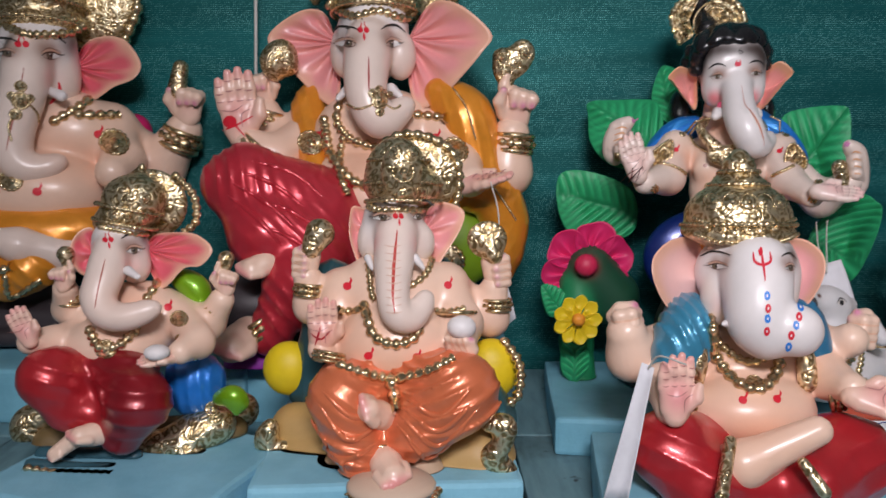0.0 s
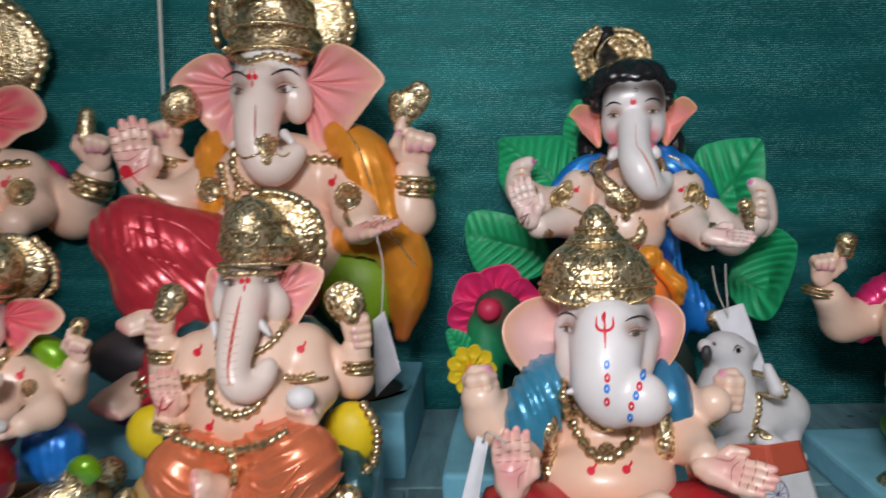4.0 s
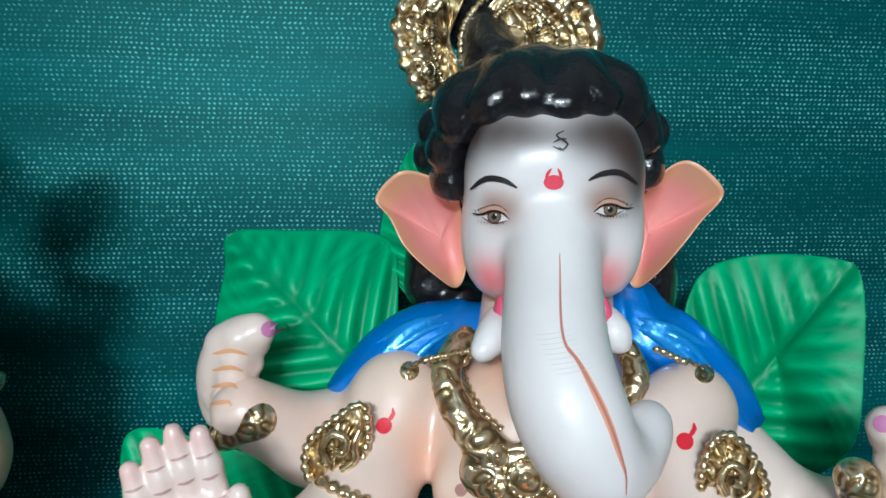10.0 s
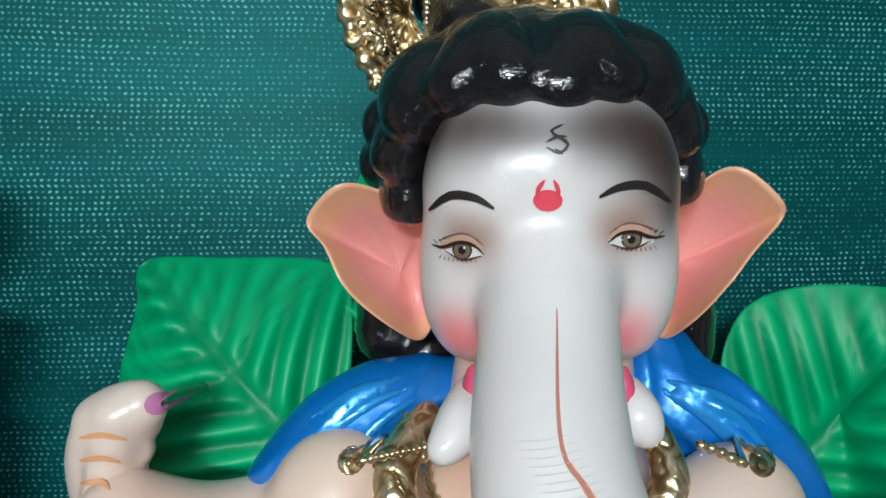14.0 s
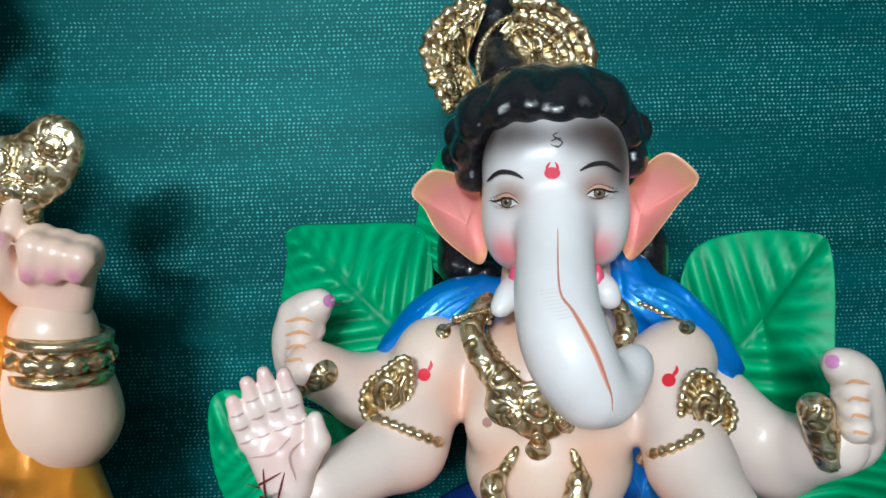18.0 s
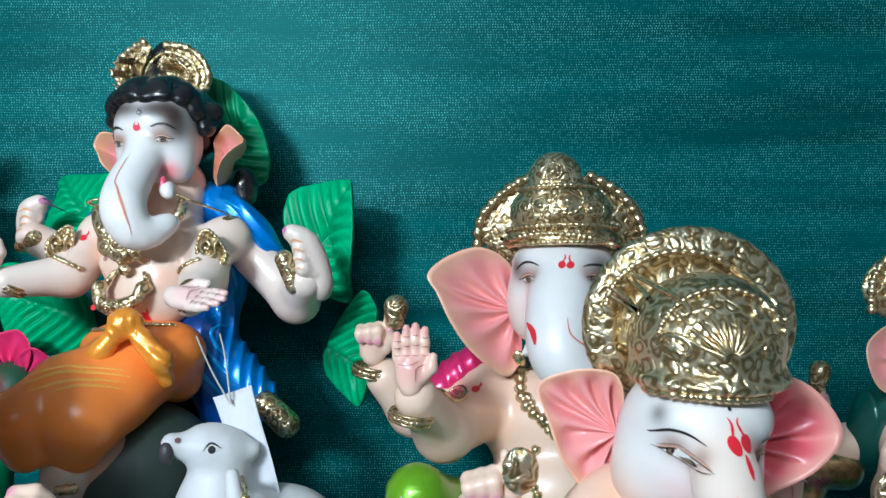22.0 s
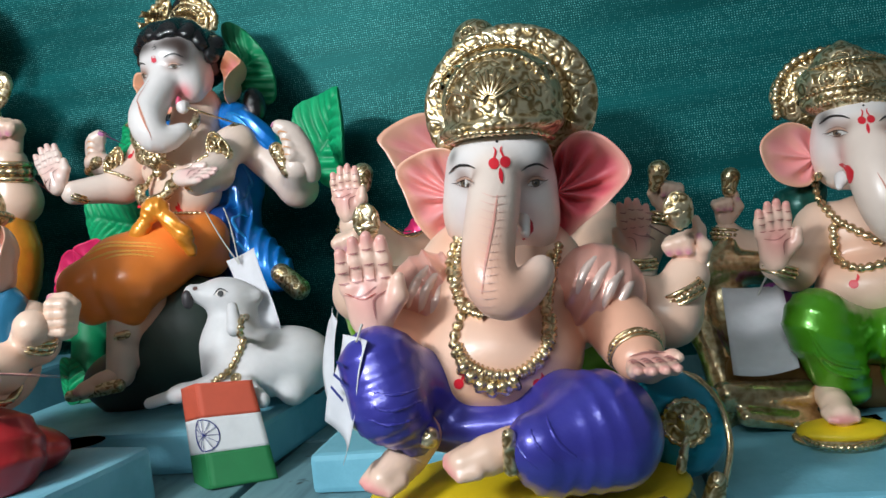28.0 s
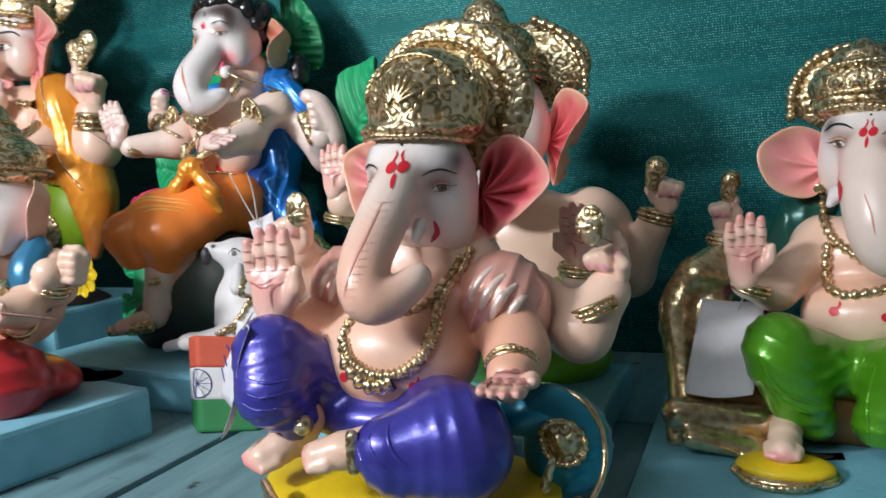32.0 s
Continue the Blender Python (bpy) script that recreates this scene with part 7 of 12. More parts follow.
small_red_idol.limb([(0.0914, -0.0829, 0.0367), (0.1292, -0.0626, 0.053)], [0.0213, 0.0202], YELLOW)
small_red_idol.limb([(-0.0414, -0.0966, 0.2382), (-0.039, -0.0981, 0.2293)], [0.0091, 0.0062], YELLOW)
small_red_idol.limb([(0.1295, -0.0967, 0.2333), (0.1281, -0.0982, 0.2234)], [0.0088, 0.0061], YELLOW)
small_red_idol.clay("plinth", "matte", 0.0028, 0.004, 0.004)
small_red_idol.limb([(-0.0553, -0.1669, 0.0345), (0.0238, -0.1675, 0.028)], [0.0067, 0.0066], (0.03, 0.10, 0.13))
small_red_idol.limb([(-0.0568, -0.1419, 0.035), (0.0415, -0.1469, 0.0343)], [0.0082, 0.008], (0.03, 0.10, 0.13))
small_red_idol.limb([(-0.0672, -0.1026, 0.0303), (0.1214, -0.0828, 0.0378)], [0.0201, 0.0198], (0.2, 0.13, 0.05))
small_red_idol.rope([(0.0036, -0.1116, 0.2694), (0.0294, -0.1319, 0.2686), (0.0576, -0.1322, 0.264), (0.0647, -0.1119, 0.2626)], 0.0034, "gold_trim", 0.0061, False, ("skin", "crown"))
small_red_idol.rope([(0.0608, -0.0509, 0.3225), (0.0833, -0.0541, 0.2978), (0.0865, -0.06, 0.27), (0.0738, -0.0634, 0.2576)], 0.0049, "gold_trim", 0.0084, False, None)
small_red_idol.rope([(-0.0026, -0.1372, 0.1682), (0.0162, -0.1555, 0.1529), (0.0358, -0.1589, 0.1543), (0.0511, -0.1532, 0.1664), (0.0566, -0.1535, 0.1732)], 0.006, "gold_trim", 0.0086, False, ("body", "cloth"))
small_red_idol.rope([(0.057, -0.1337, 0.1955), (0.0721, -0.1289, 0.2149)], 0.0053, "gold_trim", 0.0086, False, ("body", "cloth"))
medallion(small_red_idol, (0.0294, -0.1661, 0.154), 0.0084, ("body", "cloth"))
medallion(small_red_idol, (0.0916, -0.1351, 0.1775), 0.0073, ("body", "cloth"))
small_red_idol.rope([(-0.0129, -0.1252, 0.1929), (0.006, -0.1429, 0.2069), (0.0267, -0.1541, 0.2061)], 0.004, "gold_trim", 0.0067, False, ("body", "cloth"))
bracelet(small_red_idol, (-0.0501, -0.125, 0.1483), (1, 0, 0.1), 0.0139, 0.0028)
bracelet(small_red_idol, (-0.0473, -0.0818, 0.1868), (0.1, 0, 1), 0.0125, 0.0029)
bracelet(small_red_idol, (0.1151, -0.0924, 0.1784), (-0.3, 0, 1), 0.0132, 0.0028)
small_red_idol.ring((0.1006, -0.1432, 0.1495), (0.7, 0, 0.6), 0.0144, 0.0026, "gold_trim", 0)
small_red_idol.rope([(-0.0569, -0.1772, 0.0352), (-0.0106, -0.1811, 0.0287), (0.0333, -0.1841, 0.0287)], 0.0052, "gold_trim", 0.0085, False, None)
medallion(small_red_idol, (0.115, -0.1196, 0.076), 0.0068, ("bolster", "crown"))
small_red_idol.sheet((0.0418, -0.0841, 0.2415), [(0.0479, -0.078, 0.2567), (0.0718, -0.0824, 0.2601), (0.0967, -0.0888, 0.2582), (0.115, -0.0965, 0.2435), (0.1041, -0.1017, 0.2272), (0.0858, -0.1015, 0.2237), (0.0624, -0.1009, 0.2025), (0.0455, -0.0902, 0.2179), (0.0371, -0.0793, 0.2407)], 0.0054, 0.01, EAR_DEEP, PEACH, 7, 0.0014, "skin", 0.72)
small_red_idol.sheet((-0.0165, -0.0814, 0.2374), [(-0.0186, -0.0771, 0.2616), (-0.0305, -0.0826, 0.2623), (-0.0387, -0.0899, 0.2471), (-0.0346, -0.0935, 0.225), (-0.0266, -0.0857, 0.213), (-0.019, -0.0785, 0.2261)], 0.0054, 0.006, EAR_DEEP, PEACH, 4, 0.001, "skin", 0.72)
small_red_idol.blush((0.0424, -0.0931, 0.256), 0.0103, (0.05, 0.03, 0.025), 0.85)
eye(small_red_idol, (0.0513, -0.1358, 0.2479), 0.0157, 1)
tilak(small_red_idol, (0.0196, -0.1284, 0.2581), 0.0099, stem=True)
drop(small_red_idol, (0.0817, -0.1348, 0.1894), 0.0079)
drop(small_red_idol, (0.0344, -0.155, 0.1364), 0.0072)
small_red_idol.stroke([(0.0235, -0.1463, 0.2409), (0.0223, -0.1606, 0.2171), (0.0209, -0.1694, 0.1961)], 0.0016, (0.4, 0.1, 0.06), SKINS, 0.0006, taper=1.0)
small_red_idol.ring((0.0168, -0.0797, 0.269), (0.2, 0.12, 1), 0.0321, 0.0025, "gold_trim", 0.0049)
small_red_idol.ring((0.0207, -0.0764, 0.2847), (0.2, 0.12, 1), 0.0335, 0.0025, "gold_trim", 0.0049)
medallion(small_red_idol, (0.0294, -0.1297, 0.2836), 0.0053, ("crown",))
medallion(small_red_idol, (0.0447, -0.1292, 0.2821), 0.0052, ("crown",))
medallion(small_red_idol, (0.0607, -0.1293, 0.2794), 0.0052, ("crown",))
medallion(small_red_idol, (0.0432, -0.1269, 0.299), 0.0052, ("crown",))
medallion(small_red_idol, (0.0605, -0.1262, 0.3002), 0.0052, ("crown",))
small_red_idol.base = 0.8205
small_red_idol.cast("small elephant-headed idol in glossy red cloth beside a blue bolster", "statue")

leaf_idol = Clay("seated_elephant_idol", (0.39, 1.05, 0.8), (-0.0927, -0.3933, 0.4646))
leaf_idol.clay("skin", "skin", 0.0022, 0.009, 0.003)
leaf_idol.ball((0.0178, 0.028, 0.4389), (0.0415, 0.046, 0.05), WHITE)
leaf_idol.ball((0.015, 0.01, 0.4553), (0.0375, 0.031, 0.029), WHITE)
leaf_idol.ball((-0.007, 0.006, 0.4456), (0.018, 0.021, 0.031), WHITE)
leaf_idol.ball((0.0354, 0.005, 0.4467), (0.018, 0.021, 0.031), WHITE)
leaf_idol.ball((-0.009, 0.014, 0.4183), (0.0175, 0.021, 0.027), WHITE)
leaf_idol.ball((0.0405, 0.012, 0.4186), (0.0175, 0.021, 0.027), WHITE)
leaf_idol.coil([(0.0132, 0, 0.4338), (0.0101, -0.016, 0.4111), (0.0061, -0.036, 0.3896), (0.0055, -0.051, 0.3718), (0.0102, -0.06, 0.3559), (0.0196, -0.06, 0.3403), (0.0332, -0.052, 0.3384), (0.0427, -0.044, 0.3453), (0.0476, -0.038, 0.349)], [0.0165, 0.0182, 0.0188, 0.0192, 0.0192, 0.0165, 0.0115, 0.0085, 0.0075], WHITE)
leaf_idol.clay("body", "skin", 0.0023, 0.011, 0.004)
leaf_idol.ball((0.0141, 0.0202, 0.3166), (0.0554, 0.0402, 0.0503), (0.84, 0.66, 0.54))
leaf_idol.ball((0.0102, 0.0094, 0.2759), (0.0497, 0.0381, 0.043), (0.84, 0.66, 0.54))
leaf_idol.ball((-0.0219, -0.006, 0.3057), (0.0181, 0.0138, 0.0187), (0.84, 0.66, 0.54))
leaf_idol.ball((0.0385, -0.0061, 0.3035), (0.0186, 0.0141, 0.0193), (0.84, 0.66, 0.54))
leaf_idol.ball((-0.0553, 0.0329, 0.3353), (0.024, 0.022, 0.0254), (0.84, 0.66, 0.54))
leaf_idol.ball((0.0897, 0.0207, 0.33), (0.0249, 0.0228, 0.0262), (0.84, 0.66, 0.54))
leaf_idol.tint((-0.0568, 0.032, 0.311), 0.0241, (0.84, 0.33, 0.17), 0.5)
leaf_idol.tint((-0.075, -0.0034, 0.28), 0.0223, (0.84, 0.33, 0.17), 0.45)
leaf_idol.limb([(-0.0568, 0.0325, 0.3252), (-0.075, -0.002, 0.2928), (-0.1183, -0.0464, 0.2892)], [0.0241, 0.0223, 0.0157], IVORY)
leaf_idol.hand((-0.1352, -0.0565, 0.3137), (-0.3, 0.15, 1), (0.2, -1, 0.1), 0.0456, "open", 1, (0.86, 0.55, 0.50), IVORY)
leaf_idol.tint((-0.0453, 0.0589, 0.3132), 0.0227, (0.84, 0.33, 0.17), 0.5)
leaf_idol.tint((-0.0985, 0.0446, 0.2979), 0.021, (0.84, 0.33, 0.17), 0.45)
leaf_idol.limb([(-0.0453, 0.0586, 0.327), (-0.0984, 0.0433, 0.311), (-0.129, 0.0267, 0.3327)], [0.0227, 0.021, 0.0172], IVORY)
leaf_idol.tint((0.0783, 0.0112, 0.3127), 0.0225, (0.84, 0.33, 0.17), 0.5)
leaf_idol.tint((0.0795, -0.0345, 0.276), 0.0218, (0.84, 0.33, 0.17), 0.45)
leaf_idol.limb([(0.0783, 0.0111, 0.3263), (0.0794, -0.0347, 0.2892), (0.084, -0.092, 0.2746)], [0.0225, 0.0218, 0.0153], IVORY)
leaf_idol.hand((0.0922, -0.12, 0.2795), (0.95, -0.3, -0.12), (0, -0.5, 0.85), 0.0401, "open", -1, (0.86, 0.50, 0.48), IVORY)
leaf_idol.tint((0.1019, 0.0503, 0.3039), 0.0244, (0.84, 0.33, 0.17), 0.5)
leaf_idol.tint((0.161, 0.0377, 0.245), 0.0247, (0.84, 0.33, 0.17), 0.45)
leaf_idol.limb([(0.1017, 0.0498, 0.3187), (0.1603, 0.0366, 0.2604), (0.1761, -0.0031, 0.2845)], [0.0244, 0.0246, 0.0193], IVORY)
leaf_idol.limb([(-0.0323, -0.096, 0.1421), (-0.0477, -0.1026, 0.0538)], [0.0207, 0.017], (0.84, 0.66, 0.54))
# rear shin in a darkened skin colour, its shade painted in
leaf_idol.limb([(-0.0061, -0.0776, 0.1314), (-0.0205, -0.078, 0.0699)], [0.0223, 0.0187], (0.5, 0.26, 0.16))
leaf_idol.foot((-0.0479, -0.1075, 0.0552), (-0.075, -0.1369, 0.045), 0.0121, (0, -0.3, 1), SKIN)
leaf_idol.clay("body_fine", "skin", 0.0017, 0.006, 0.003)
leaf_idol.coil([(-0.1366, 0.053, 0.3207), (-0.1422, 0.05, 0.3295), (-0.1425, 0.045, 0.3479), (-0.1361, 0.038, 0.3635), (-0.124, 0.033, 0.3714)], [0.0115, 0.013, 0.0128, 0.0115, 0.0085], IVORY, count=18)
leaf_idol.limb([(-0.1422, 0.039, 0.3647), (-0.1324, 0.031, 0.3676), (-0.1255, 0.036, 0.3636)], [0.0078, 0.0078, 0.0068], IVORY)
leaf_idol.limb([(-0.1427, 0.039, 0.3552), (-0.134, 0.031, 0.3583), (-0.1282, 0.036, 0.3541)], [0.0078, 0.0078, 0.0068], IVORY)
leaf_idol.limb([(-0.1433, 0.039, 0.3456), (-0.1356, 0.031, 0.3489), (-0.1309, 0.036, 0.3447)], [0.0078, 0.0078, 0.0068], IVORY)
leaf_idol.limb([(-0.1438, 0.039, 0.3359), (-0.1372, 0.031, 0.3394), (-0.1336, 0.036, 0.3351)], [0.0078, 0.0078, 0.0068], IVORY)
leaf_idol.group = "body"
leaf_idol.stroke([(-0.1443, 0.025, 0.3622), (-0.135, 0.025, 0.3638), (-0.1274, 0.025, 0.3616)], 0.0022, (0.80, 0.42, 0.22), ("body",))
leaf_idol.stroke([(-0.1448, 0.025, 0.354), (-0.1355, 0.025, 0.3556), (-0.1297, 0.025, 0.3535)], 0.0022, (0.80, 0.42, 0.22), ("body",))
leaf_idol.stroke([(-0.1452, 0.025, 0.3458), (-0.1359, 0.025, 0.3474), (-0.132, 0.025, 0.3453)], 0.0022, (0.80, 0.42, 0.22), ("body",))
leaf_idol.stroke([(-0.1457, 0.025, 0.3375), (-0.1363, 0.025, 0.3391), (-0.1343, 0.025, 0.3371)], 0.0022, (0.80, 0.42, 0.22), ("body",))
leaf_idol.spot((-0.117, 0.018, 0.3755), 0.0036, 0.0038, (0.62, 0.24, 0.46), ("body",), 0, 0.0006)
leaf_idol.clay("body_fine", "skin", 0.0017, 0.006, 0.003)
leaf_idol.coil([(0.1925, 0.008, 0.2738), (0.1929, 0, 0.2862), (0.1887, -0.006, 0.3096), (0.1799, -0.014, 0.3284), (0.1669, -0.02, 0.3375)], [0.0115, 0.0133, 0.013, 0.012, 0.0088], IVORY, count=18)
leaf_idol.limb([(0.186, -0.012, 0.3287), (0.1743, -0.02, 0.333), (0.1708, -0.015, 0.3291)], [0.0078, 0.0078, 0.0068], IVORY)
leaf_idol.limb([(0.1865, -0.012, 0.3175), (0.1758, -0.02, 0.322), (0.1734, -0.015, 0.3179)], [0.0078, 0.0078, 0.0068], IVORY)
leaf_idol.limb([(0.187, -0.012, 0.3061), (0.1773, -0.02, 0.3109), (0.176, -0.015, 0.3066)], [0.0078, 0.0078, 0.0068], IVORY)
leaf_idol.limb([(0.1876, -0.012, 0.2947), (0.1789, -0.02, 0.2998), (0.1786, -0.015, 0.2952)], [0.0078, 0.0078, 0.0068], IVORY)
leaf_idol.group = "body"
leaf_idol.stroke([(0.1821, -0.026, 0.327), (0.1731, -0.026, 0.3292), (0.1679, -0.026, 0.3276)], 0.0022, (0.80, 0.42, 0.22), ("body",))
leaf_idol.stroke([(0.1825, -0.026, 0.3175), (0.1736, -0.026, 0.3196), (0.1701, -0.026, 0.318)], 0.0022, (0.80, 0.42, 0.22), ("body",))
leaf_idol.stroke([(0.183, -0.026, 0.3078), (0.174, -0.026, 0.31), (0.1723, -0.026, 0.3083)], 0.0022, (0.80, 0.42, 0.22), ("body",))
leaf_idol.stroke([(0.1834, -0.026, 0.2981), (0.1744, -0.026, 0.3003), (0.1745, -0.026, 0.2985)], 0.0022, (0.80, 0.42, 0.22), ("body",))
leaf_idol.spot((0.1539, -0.035, 0.3437), 0.0036, 0.0038, (0.62, 0.24, 0.46), ("body",), 0, 0.0006)
leaf_idol.tint((-0.0147, -0.0035, 0.4005), 0.0123, BLUSH, 0.8)
leaf_idol.tint((0.0363, -0.0053, 0.4009), 0.0118, BLUSH, 0.8)
leaf_idol.tint((-0.0476, 0.013, 0.3174), 0.0194, ORANGE_SKIN, 0.6)
leaf_idol.tint((0.0619, 0.002, 0.3017), 0.0165, ORANGE_SKIN, 0.7)
leaf_idol.tint((-0.0244, -0.0181, 0.2915), 0.0183, ORANGE_SKIN, 0.35)
leaf_idol.tint((0.0281, -0.0227, 0.2915), 0.0185, ORANGE_SKIN, 0.45)
leaf_idol.tint((-0.0691, -0.0104, 0.3022), 0.0121, ORANGE_SKIN, 0.3)
leaf_idol.tint((-0.0915, 0.0273, 0.3228), 0.0163, ORANGE_SKIN, 0.3)
leaf_idol.tint((0.002, 0.0111, 0.3543), 0.0226, ORANGE_SKIN, 0.6)
leaf_idol.tint((-0.122, 0.021, 0.3405), 0.0189, ORANGE_SKIN, 0.3)
leaf_idol.tint((-0.0307, -0.0308, 0.2366), 0.0291, ORANGE_SKIN, 0.6)
leaf_idol.tint((0.0835, -0.0346, 0.2806), 0.0162, ORANGE_SKIN, 0.35)
leaf_idol.clay("tusk", "skin", 0.002, 0.004, 0.004)
leaf_idol.coil([(-0.0103, -0.005, 0.3853), (-0.0159, -0.02, 0.3814), (-0.0228, -0.028, 0.3759)], [0.006, 0.0062, 0.0028], WHITE)
leaf_idol.coil([(0.035, -0.007, 0.3857), (0.0371, -0.018, 0.3821), (0.04, -0.02, 0.3772)], [0.006, 0.0058, 0.0028], WHITE)
leaf_idol.clay("hair", "hair", 0.0017, 0.0045, 0.004)
leaf_idol.ball((0.0186, 0.060, 0.4600), (0.0570, 0.044, 0.0450), BLACK)
leaf_idol.ball((-0.0341, 0.088, 0.3947), (0.0165, 0.019, 0.026), BLACK)
leaf_idol.ball((0.0903, 0.086, 0.3884), (0.0165, 0.019, 0.026), BLACK)
leaf_idol.ball((-0.0381, 0.084, 0.3828), (0.0125, 0.014, 0.012), BLACK, rot=20)
leaf_idol.ball((-0.0207, 0.078, 0.3787), (0.013, 0.013, 0.0095), BLACK, rot=-15)
leaf_idol.ball((0.0921, 0.082, 0.3755), (0.0125, 0.014, 0.0115), BLACK, rot=-20)
leaf_idol.ball((0.0752, 0.076, 0.3735), (0.012, 0.013, 0.0095), BLACK, rot=15)
leaf_idol.ball((-0.0111, 0.098, 0.5392), (0.0135, 0.012, 0.026), BLACK, rot=24)
leaf_idol.limb([(-0.0045, 0.07, 0.5051), (-0.0103, 0.096, 0.5354)], [0.017, 0.011], BLACK)
HAIRLINE = [(-0.0300, 0.031, 0.4440), (-0.0335, 0.023, 0.4590), (-0.0285, 0.011, 0.4715), (-0.0160, 0.001, 0.4795), (-0.0010, -0.005, 0.4815), (0.0143, -0.007, 0.4790), (0.0300, -0.004, 0.4818), (0.0444, 0.004, 0.4778), (0.0578, 0.015, 0.4665), (0.0640, 0.026, 0.4505)]
for k, p in enumerate(HAIRLINE):
    # a wavy lock swept from the brow up and back over the cap of hair
    p, top = np.array(p), np.array((0.0186, 0.075, 0.508))
    out = unit(p - np.array((0.0186, 0.055, 0.455))) * 0.010
    side = unit(np.cross(top - p, out)) * (0.0045 if k % 2 else -0.0045)
    lock = [p, p * 0.72 + top * 0.28 + out + side, p * 0.42 + top * 0.58 + out - side, p * 0.12 + top * 0.88]
    leaf_idol.coil(lock, [0.0088, 0.0098 + 0.0008 * (k % 3), 0.0090, 0.0060], BLACK, count=16)
    for n, d in enumerate((-0.0055, 0.0055)):
        # thin strands beside it
        shift = unit(side) * d + out * 0.35
        leaf_idol.coil([q + shift for q in lock[:3]], [0.0030, 0.0036, 0.0026], BLACK, count=12)
for x, y, z, r in ((-0.0360, 0.050, 0.457, 0.0120), (-0.0340, 0.062, 0.442, 0.0100), (0.0680, 0.050, 0.457, 0.0120), (0.0660, 0.062, 0.441, 0.0100), (-0.0345, 0.040, 0.470, 0.0120), (0.0690, 0.041, 0.470, 0.0120)):
    leaf_idol.ball((x, y, z), (r, r * 0.9, r), BLACK)
leaf_idol.clay("cloth", "skin", 0.0024, 0.013, 0.004)
leaf_idol.ball((0.003, -0.02, 0.2205), (0.056, 0.045, 0.026), ORANGE)
leaf_idol.limb([(0.006, -0.05, 0.2069), (-0.033, -0.095, 0.1879), (-0.0626, -0.125, 0.1684)], [0.034, 0.034, 0.0275], ORANGE)
leaf_idol.limb([(-0.0626, -0.125, 0.1684), (-0.0591, -0.12, 0.1417)], [0.0275, 0.022], ORANGE)
leaf_idol.limb([(0.0267, -0.03, 0.2008), (0.0001, -0.075, 0.1801), (-0.0128, -0.105, 0.1657)], [0.036, 0.037, 0.035], ORANGE)
leaf_idol.limb([(-0.0128, -0.105, 0.1657), (-0.0253, -0.095, 0.1368)], [0.035, 0.027], ORANGE)
leaf_idol.limb([(0.0397, -0.01, 0.2083), (0.0393, -0.005, 0.1818)], [0.032, 0.026], ORANGE)
# folds in a paler gold-orange: their highlights are put into the colour
leaf_idol.ridge([(0.0313, -0.12, 0.2277), (-0.0189, -0.12, 0.2145), (-0.0615, -0.12, 0.191)], 0.0022, (0.95, 0.46, 0.08))
leaf_idol.ridge([(0.0354, -0.12, 0.2227), (-0.0106, -0.12, 0.2044), (-0.0536, -0.12, 0.1785)], 0.002, (0.95, 0.46, 0.08))
leaf_idol.ridge([(0.0392, -0.12, 0.2155), (-0.0017, -0.12, 0.1989), (-0.0284, -0.12, 0.1831)], 0.002, (0.95, 0.46, 0.08))
leaf_idol.ridge([(0.0272, -0.12, 0.2327), (-0.0227, -0.12, 0.2218), (-0.0702, -0.12, 0.1988)], 0.0018, (0.95, 0.46, 0.08))
leaf_idol.ridge([(0.0519, -0.12, 0.221), (0.0702, -0.12, 0.1986), (0.0771, -0.12, 0.1797)], 0.0024, (0.95, 0.46, 0.08))
leaf_idol.ridge([(0.0596, -0.12, 0.2248), (0.0802, -0.12, 0.2022), (0.0868, -0.12, 0.181)], 0.0024, (0.95, 0.46, 0.08))
leaf_idol.ridge([(0.0462, -0.12, 0.2148), (0.0599, -0.12, 0.1928), (0.0641, -0.12, 0.1718)], 0.0018, (0.95, 0.46, 0.08))
leaf_idol.ridge([(0.0694, -0.12, 0.2269), (0.0948, -0.12, 0.2052), (0.1017, -0.12, 0.1863)], 0.002, (0.95, 0.46, 0.08))
leaf_idol.clay("knot", "cloth", 0.0026, 0.01, 0.004)
leaf_idol.ball((0.0174, -0.0797, 0.2544), (0.016, 0.0129, 0.0129), AMBER, fold=((1, 0.15, 0), 0.008, 0.001))
leaf_idol.limb([(0.0131, -0.0838, 0.2479), (-0.0029, -0.0879, 0.226), (-0.017, -0.0926, 0.2125)], [0.0098, 0.0091, 0.0075], AMBER, fold=((0.6428, 0.15, 0.766), 0.009, 0.0012))
leaf_idol.limb([(0.0339, -0.0815, 0.2364), (0.052, -0.0848, 0.2153), (0.0553, -0.0769, 0.1942)], [0.0111, 0.0098, 0.0074], AMBER, fold=((0.6428, 0.15, 0.766), 0.009, 0.0012))
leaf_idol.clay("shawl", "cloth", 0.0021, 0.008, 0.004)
leaf_idol.coil([(-0.0097, 0.0618, 0.3658), (-0.0414, 0.0536, 0.3623), (-0.0658, 0.0506, 0.3444), (-0.0778, 0.0514, 0.3172)], [0.0121, 0.0146, 0.0152, 0.0152], BLUE, fold=((0.7071, 0.15, -0.7071), 0.014, 0.0015))
